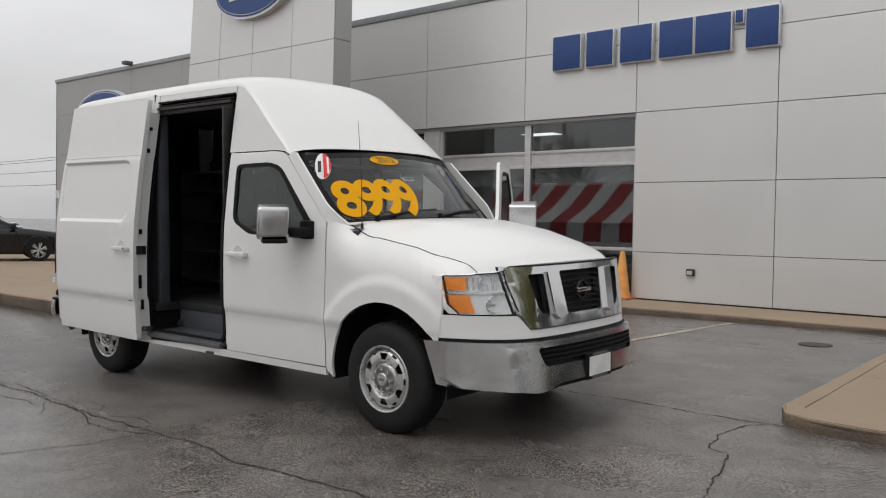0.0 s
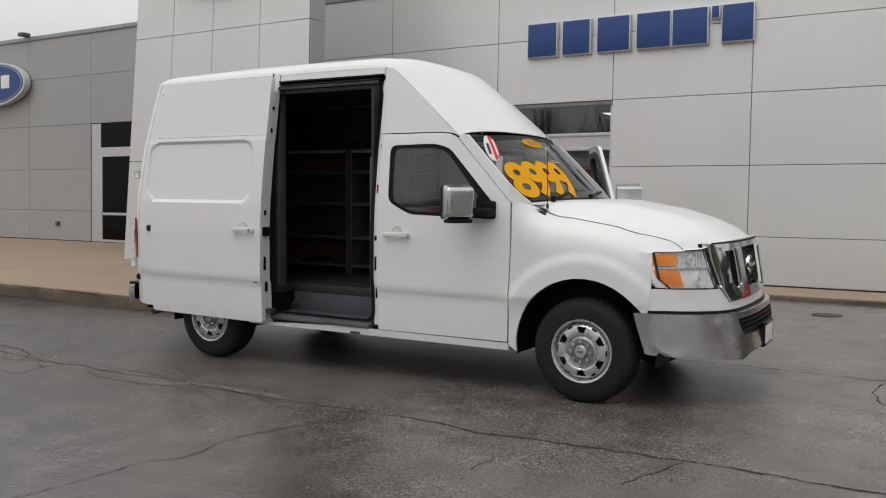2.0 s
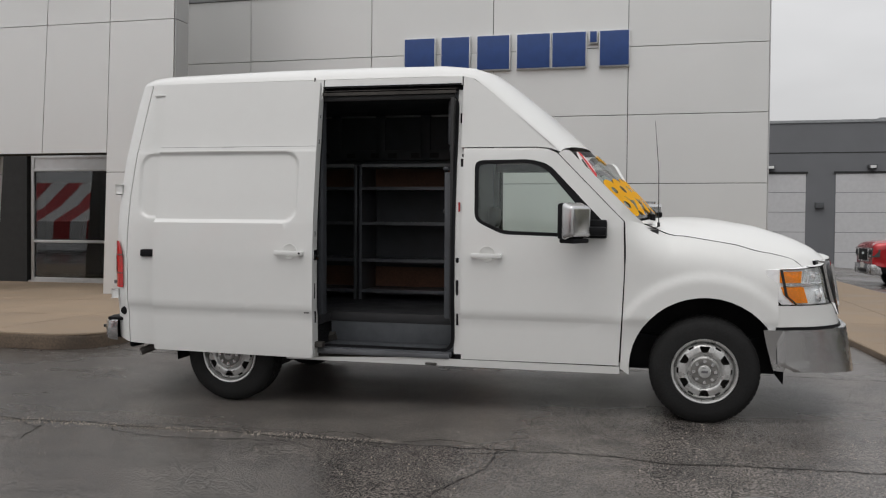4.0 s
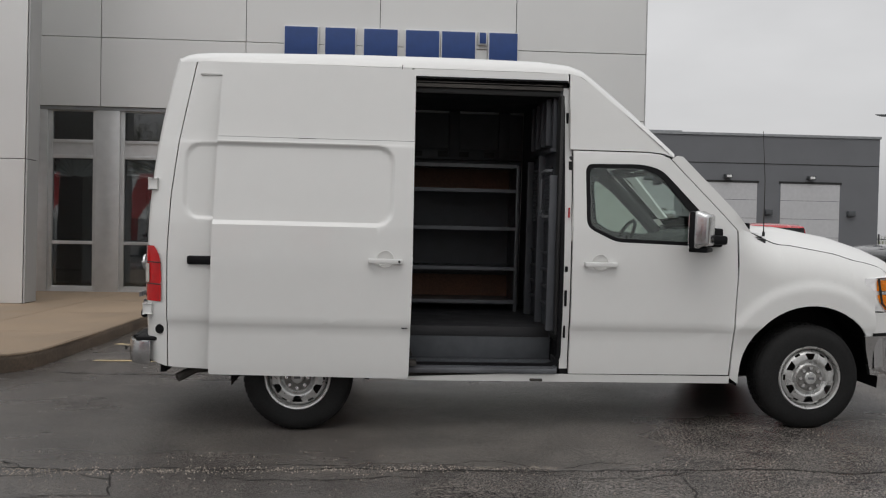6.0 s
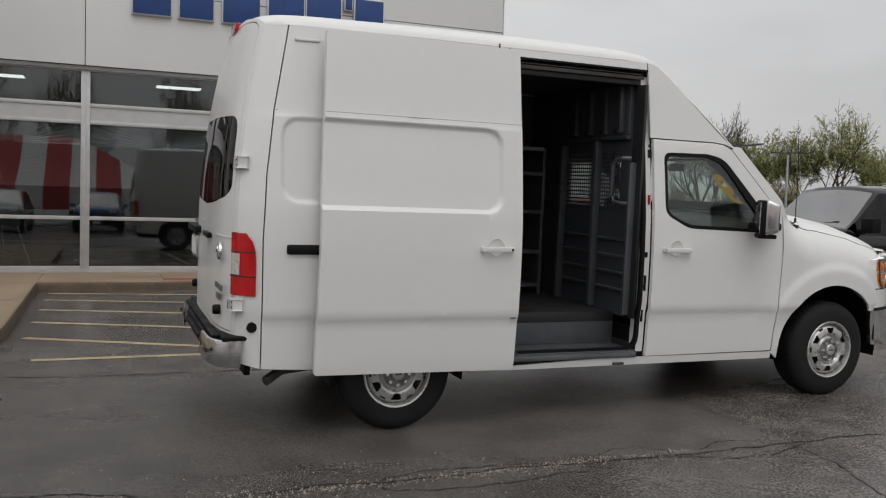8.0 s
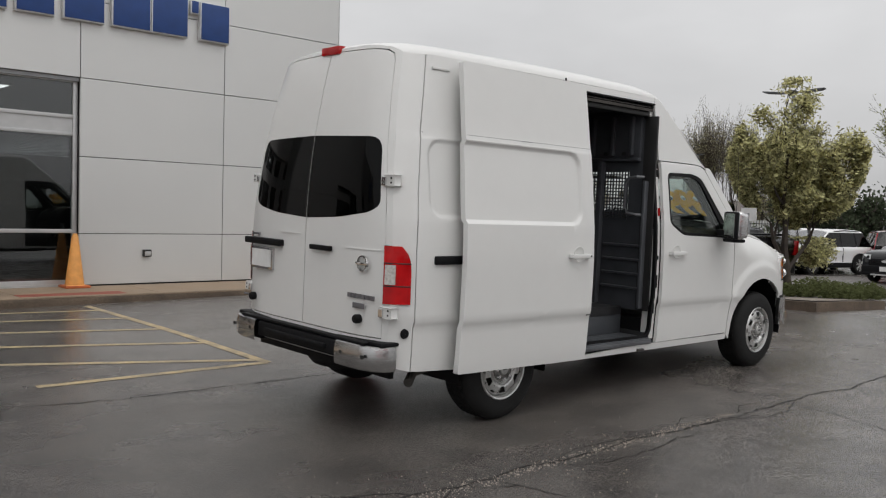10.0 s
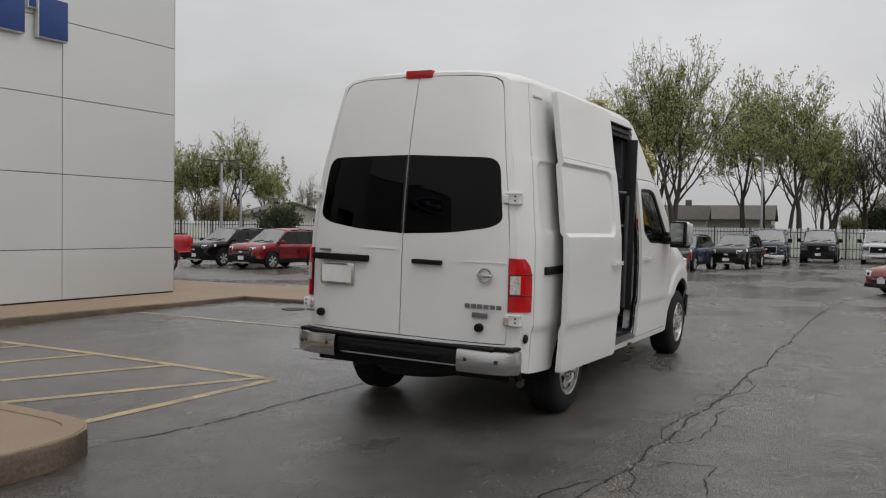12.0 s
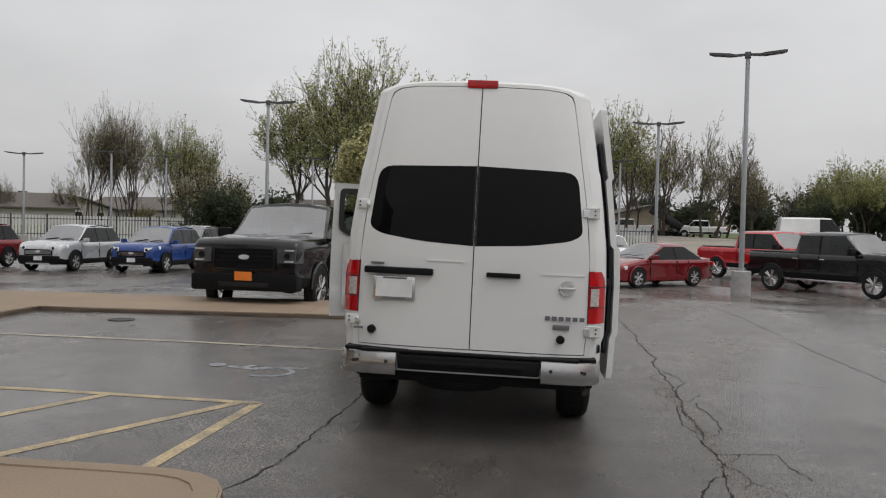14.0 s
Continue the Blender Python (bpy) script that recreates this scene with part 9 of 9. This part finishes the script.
def build_island():
    line = [(1.6, 6.38), (3.6, 6.42), (5.0, 6.62), (5.7, 7.2), (5.8, 8.0), (5.4, 8.7), (4.6, 8.95), (1.6, 8.95)]
    bm = bmesh.new()
    vs = [bm.verts.new((x, y, ground_z(x, y) + 0.16)) for x, y in line]
    f = bm.faces.new(vs)
    r = bmesh.ops.extrude_face_region(bm, geom=[f])
    bmesh.ops.translate(bm, verts=[g for g in r["geom"] if isinstance(g, bmesh.types.BMVert)], vec=(0, 0, -0.4))
    bmesh.ops.recalc_face_normals(bm, faces=bm.faces[:])
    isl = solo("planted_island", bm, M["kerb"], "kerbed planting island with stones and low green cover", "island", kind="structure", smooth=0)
    bm = bmesh.new()
    cx = sum(p[0] for p in line) / len(line)
    cy = sum(p[1] for p in line) / len(line)
    inn = [(cx + (x - cx) * 0.92, cy + (y - cy) * 0.91) for x, y in line]
    vs = [bm.verts.new((x, y, ground_z(x, y) + 0.175)) for x, y in inn]
    bm.faces.new(vs)
    part("stone_bed", bm, M["mulch"], isl, "pale stone mulch", smooth=0)
    rng = random.Random(8)
    verts, faces = [], []
    clumps = [(rng.uniform(3.5, 5.6), rng.uniform(6.95, 8.5), rng.uniform(0.28, 0.55)) for k in range(16)]
    for i in range(17000):
        px, py, pr = rng.choice(clumps)
        a, r = rng.uniform(0, 6.283), math.sqrt(rng.random())
        x, y = px + pr * r * math.cos(a), py + pr * r * math.sin(a)
        c = Vector((x, y, ground_z(x, y) + 0.17 + 0.75 * pr * math.sqrt(max(0.0, 1 - r * r)) * rng.uniform(0.35, 1.0)))
        s = rng.uniform(0.018, 0.05)
        u = Vector((rng.gauss(0, 1), rng.gauss(0, 1), rng.gauss(0, 0.7))).normalized()
        w = u.orthogonal().normalized()
        b = len(verts)
        verts += [c - u * s, c + w * s * 0.35, c + u * s, c - w * s * 0.35]
        faces.append((b, b + 1, b + 2, b + 3))
    mesh = bpy.data.meshes.new("ground_cover")
    mesh.from_pydata(verts, [], faces)
    mesh.materials.append(M["ground_cover"])
    tagged(new("ground_cover", mesh), "low spreading juniper spilling over the planting island", "plant", kind="stuff")
    t = thing("sign_post", (3.2, 8.5, ground_z(3.2) + 0.15), "small sign on a thin grey post", "sign")
    bm = bmesh.new()
    tube(bm, (0, 0, 0), (0, 0, 1.5), 0.03)
    part("post", bm, M["pole_metal"], t)
    part("board", boxes((-0.02, 0.02, -0.15, 0.15, 1.35, 1.6)), M["plate_white"], t)


build_island()


# ---------------------------------------------------------------- stickers on the windscreen
def screen_point(u, t, lift=0.004):
    """A place on the windscreen: u from -1 (right edge) to 1, t from 0 (head) to 1 (base)."""
    x = (u + 1) * 12
    i = min(23, max(0, int(x)))
    y = t * 10
    j = min(9, max(0, int(y)))
    a = SCREEN[j][i].lerp(SCREEN[j][i + 1], x - i)
    b = SCREEN[j + 1][i].lerp(SCREEN[j + 1][i + 1], x - i)
    return a.lerp(b, y - j) + Vector((lift, 0, lift))


def text_mesh(body, bold=0.0):
    c = bpy.data.curves.new("text", "FONT")
    c.body, c.offset, c.resolution_u, c.align_x, c.align_y = body, bold, 5, "CENTER", "CENTER"
    ob = new("text", c)
    mesh = bpy.data.meshes.new_from_object(ob.evaluated_get(bpy.context.evaluated_depsgraph_get()))
    bpy.data.objects.remove(ob)
    bpy.data.curves.remove(c)
    bm = bmesh.new()
    bm.from_mesh(mesh)
    bpy.data.meshes.remove(mesh)
    return bm


def on_screen(bm, u, t, width, height, lift=0.005, slant=0.0, turn=0.0):
    """Lays flat drawing (x to the viewer's right, y up) on the windscreen, scaled to a size."""
    xs, ys = [v.co.x for v in bm.verts], [v.co.y for v in bm.verts]
    for i in range(1, 8):
        for axis, vals in (((1, 0, 0), xs), ((0, 1, 0), ys)):
            c = min(vals) + (max(vals) - min(vals)) * i / 8
            bmesh.ops.bisect_plane(bm, geom=bm.verts[:] + bm.edges[:] + bm.faces[:], plane_co=Vector(axis) * c, plane_no=axis)
    cx, cy, kx, ky = (min(xs) + max(xs)) / 2, (min(ys) + max(ys)) / 2, width / (max(xs) - min(xs)), height / (max(ys) - min(ys))
    for v in bm.verts:
        a, b = (v.co.x - cx) * kx, (v.co.y - cy) * ky
        a += slant * b
        a, b = a * math.cos(turn) - b * math.sin(turn), a * math.sin(turn) + b * math.cos(turn)
        v.co = screen_point(u + a / 0.92, t - b / 0.72, lift)
    return bm


def oval(n=40):
    bm = bmesh.new()
    rings = [[bm.verts.new((r * math.cos(2 * math.pi * i / n), r * math.sin(2 * math.pi * i / n), 0)) for i in range(n)] for r in (0.35, 0.7, 1.0)]
    bm.faces.new(rings[0])
    for a, b in zip(rings, rings[1:]):
        for i in range(n):
            bm.faces.new((a[i], a[(i + 1) % n], b[(i + 1) % n], b[i]))
    return bm


def windscreen_stickers():
    price = tagged(new("price_numerals"), "large yellow price numerals 8999 stuck on the glass")
    price.parent = VAN
    for i, ch in enumerate("8999"):
        u, t = -0.795 + i * 0.183, 0.712 + i * 0.008
        part("numeral", on_screen(text_mesh(ch, 0.034), u, t, 0.205, 0.375, 0.006, 0.10), M["sticker_yellow"], price, "yellow numeral " + ch, smooth=0)
    year = part("year_sticker", on_screen(oval(), -0.176, 0.155, 0.31, 0.115, 0.005), M["sticker_yellow"], VAN, "yellow oval sticker reading 2012", smooth=0)
    part("year", on_screen(text_mesh("2012", 0.0), -0.176, 0.155, 0.19, 0.07, 0.009), M["sticker_black"], year, smooth=0)
    badge = part("round_sticker", on_screen(oval(), -0.822, 0.21, 0.125, 0.285, 0.005, 0.42), M["sticker_white"], VAN, "red and white oval sticker", smooth=0)
    half = bmesh.new()
    n = 20
    vs = [half.verts.new((math.cos(-math.pi / 2 + math.pi * i / n), math.sin(-math.pi / 2 + math.pi * i / n), 0)) for i in range(n + 1)]
    half.faces.new(vs)
    part("red_half", on_screen(half, -0.790, 0.21, 0.060, 0.275, 0.008, 0.42), M["sticker_red"], badge, smooth=0)
    bar = bmesh.new()
    box(bar, -1, 1, -1, 1, -0.01, 0.01)
    part("print_bar", on_screen(bar, -0.858, 0.22, 0.025, 0.12, 0.008, 0.42), M["sticker_black"], badge, smooth=0)
    bar = bmesh.new()
    box(bar, -1, 1, -1, 1, -0.01, 0.01)
    part("print_bar", on_screen(bar, -0.787, 0.215, 0.016, 0.18, 0.010, 0.42), M["sticker_white"], badge, smooth=0)
    bar = bmesh.new()
    box(bar, -1, 1, -1, 1, -0.01, 0.01)
    lab = part("stock_label", on_screen(bar, -0.075, 0.47, 0.13, 0.035, 0.005), M["sticker_white"], VAN, "small white stock label", smooth=0)
    bar = bmesh.new()
    box(bar, -1, 1, -1, 1, -0.01, 0.01)
    part("print_bar", on_screen(bar, -0.075, 0.47, 0.10, 0.015, 0.008), M["sticker_black"], lab, smooth=0)


windscreen_stickers()


# ---------------------------------------------------------------- small things round the place
def traffic_cone(x, y, z, h=0.9):
    t = thing("traffic_cone", (x, y, z), "tall faded orange traffic cone standing by the wall", "traffic cone")
    bm = bmesh.new()
    lathe(bm, [(0.16, 0.035), (0.145, 0.05), (0.05, h - 0.05), (0.03, h), (0.0001, h)], 24, "z")
    part("cone", bm, M["cone"], t)
    part("base", boxes((-0.19, 0.19, -0.19, 0.19, 0.0, 0.04), bevel=0.01), M["cone_base"], t)


M["cone_base"] = material("cone_base_red", (0.50, 0.13, 0.04), 0.6, vary=0.15)
traffic_cone(-7.46, 14.12, 0.15, 0.86)


def bunting_fan(x, z, half, seed):
    """A pleated sunburst of thin white fabric, hung as a band inside the window head."""
    rng = random.Random(seed)
    t = thing("window_bunting", (x, FACE_Y + 0.27, z), "pleated white fabric sunburst hung inside the shop window", "decoration", "window fans")
    n = int(70 * half)
    inner, outer = [], []
    for i in range(n + 1):
        a = math.pi * i / n
        r = min(half / max(0.001, abs(math.cos(a))), 0.33 / max(0.001, math.sin(a)))
        off = (0.045 if i % 2 else -0.035) + rng.uniform(-0.02, 0.02)
        c = min(0.06, r * 0.3)
        inner.append((c * math.cos(a), off * 0.3, c * 0.5 * math.sin(a)))
        outer.append((r * math.cos(a), off, r * math.sin(a) - (0.012 if i % 2 else 0.0)))
    bm = bmesh.new()
    mid = [tuple((p + q) / 2 + (rng.uniform(-0.01, 0.01) if k == 1 else 0) for k, (p, q) in enumerate(zip(u, v))) for u, v in zip(inner, outer)]
    grid_mesh(bm, [inner, mid, outer])
    part("pleats", bm, M["bunting_white"], t, smooth=0)


for i, (bx, hw) in enumerate(((-12.87, 0.36), (-10.89, 1.05), (-8.55, 1.13))):
    bunting_fan(bx, 2.235, hw, i)


def striped_tent():
    """The long red and white marquee across the drive, which the shop windows mirror."""
    t = thing("marquee_tent", (-29.0, -19.5, -0.3), "long red and white striped marquee tent across the drive", "tent")
    n, w = 37, 1.162
    for i in range(n):
        x0, x1 = -21.5 + i * w, -21.5 + (i + 1) * w
        k0, k1 = (min(1.0, (21.5 - abs(x)) / 5.0 + 0.35) for x in (x0, x1))
        bm = bmesh.new()
        rows = []
        for x, k in ((x0, k0), (x1, k1)):
            rows.append([(x, -4.5, 0.9), (x, -4.4, 2.0), (x, -2.2, 2.0 + 1.0 * k), (x, 0, 2.0 + 2.6 * k), (x, 2.2, 2.0 + 1.0 * k), (x, 4.4, 2.0), (x, 4.5, 0.9)])
        grid_mesh(bm, rows)
        bmesh.ops.recalc_face_normals(bm, faces=bm.faces[:])
        part("stripe", bm, M["tent_red" if i % 2 else "tent_white"], t, smooth=0)
    for x in (-21.4, -12.8, -4.3, 4.3, 12.8, 21.4):
        for y in (-4.4, 4.4):
            bm = bmesh.new()
            tube(bm, (x, y, 0), (x, y, 2.0), 0.05)
            part("post", bm, M["pole_metal"], t)


M["tent_red"] = material("tent_red", (0.42, 0.05, 0.05), 0.7, vary=0.1)
M["tent_white"] = material("tent_white", (0.70, 0.70, 0.69), 0.7, vary=0.05)
striped_tent()
build_car("suv", "car_grey", -13.2, -9.0, 92, "grey SUV parked across the drive", "suv")
build_car("suv", "car_blue", -9.6, -10.0, 93, "blue SUV parked across the drive", "suv")
build_car("suv", "car_black", -17.0, -9.2, 92, "black SUV parked across the drive", "suv")


def drain_cover(x, y, r):
    bm = bmesh.new()
    lathe(bm, [(0.0001, 0.004), (r * 0.9, 0.004), (r * 0.92, 0.007), (r, 0.007), (r, -0.02)], 28, "z")
    solo("drain_cover", bm, M["dirty_metal"], "round dark drain cover in the asphalt", "drain cover", place=(x, y, ground_z(x, y)))


drain_cover(-3.12, 10.83, 0.19)

# the faded wheelchair symbol of the stall, painted flat: head, back, seat, leg and the arc of the wheel
M["stall_paint"] = material("faded_stall_paint", (0.42, 0.44, 0.47), 0.5, alt=(0.17, 0.17, 0.18), scale=7, grain=0.3, grain_scale=60)
mark = thing("stall_mark", (0, 0, 0), "faded pale painted wheelchair symbol on the asphalt", "painted mark", kind="structure")
ring = [(-6.62 + 0.24 * math.cos(radians(a)), 7.56 + 0.27 * math.sin(radians(a))) for a in range(-200, 41, 12)]
for line, wd in ((ring, 0.06), ([(-6.42, 8.02), (-6.52, 7.66)], 0.09), ([(-6.50, 7.66), (-6.34, 7.48)], 0.08), ([(-6.46, 7.88), (-6.30, 7.78)], 0.06), ([(-6.34, 7.50), (-6.38, 7.24), (-6.30, 7.20)], 0.07),
                 ([(-6.36 + 0.05 * math.cos(a), 8.16 + 0.05 * math.sin(a)) for a in (0, 0.8, 1.6, 2.4, 3.14, 3.9, 4.7, 5.5, 6.28)], 0.09)):
    part("stroke", ribbon(line, wd, 0.004), M["stall_paint"], mark, smooth=0)

# loose grit and small stones along the kerbs and cracks
rng = random.Random(21)
verts, faces = [], []
for i in range(5200):
    if i > 2600:
        x = -12.5 + 6.5 * rng.random() ** 1.3
        y = 3.5 + rng.gauss(0, 0.03 + 0.10 * max(0.0, (-8.0 - x) / 4.0))
    elif i % 2:
        x, y = rng.uniform(-13, 0), 3.45 + rng.gauss(0, 0.45)
    else:
        x, y = rng.uniform(-15, 1), rng.uniform(-1.5, 6.2)
    s = rng.uniform(0.002, 0.007)
    c = Vector((x, y, ground_z(x, y) + s * 0.4))
    b = len(verts)
    for k in range(4):
        a = k * 1.571 + rng.uniform(-0.3, 0.3)
        verts.append(c + Vector((math.cos(a) * s, math.sin(a) * s, -s * 0.5)))
    verts.append(c + Vector((0, 0, s * 0.7)))
    faces += [(b, b + 1, b + 4), (b + 1, b + 2, b + 4), (b + 2, b + 3, b + 4), (b + 3, b, b + 4)]
mesh = bpy.data.meshes.new("grit")
mesh.from_pydata(verts, [], faces)
mesh.materials.append(M["mulch"])
tagged(new("grit", mesh), "loose grit scattered over the asphalt", "grit", kind="stuff")
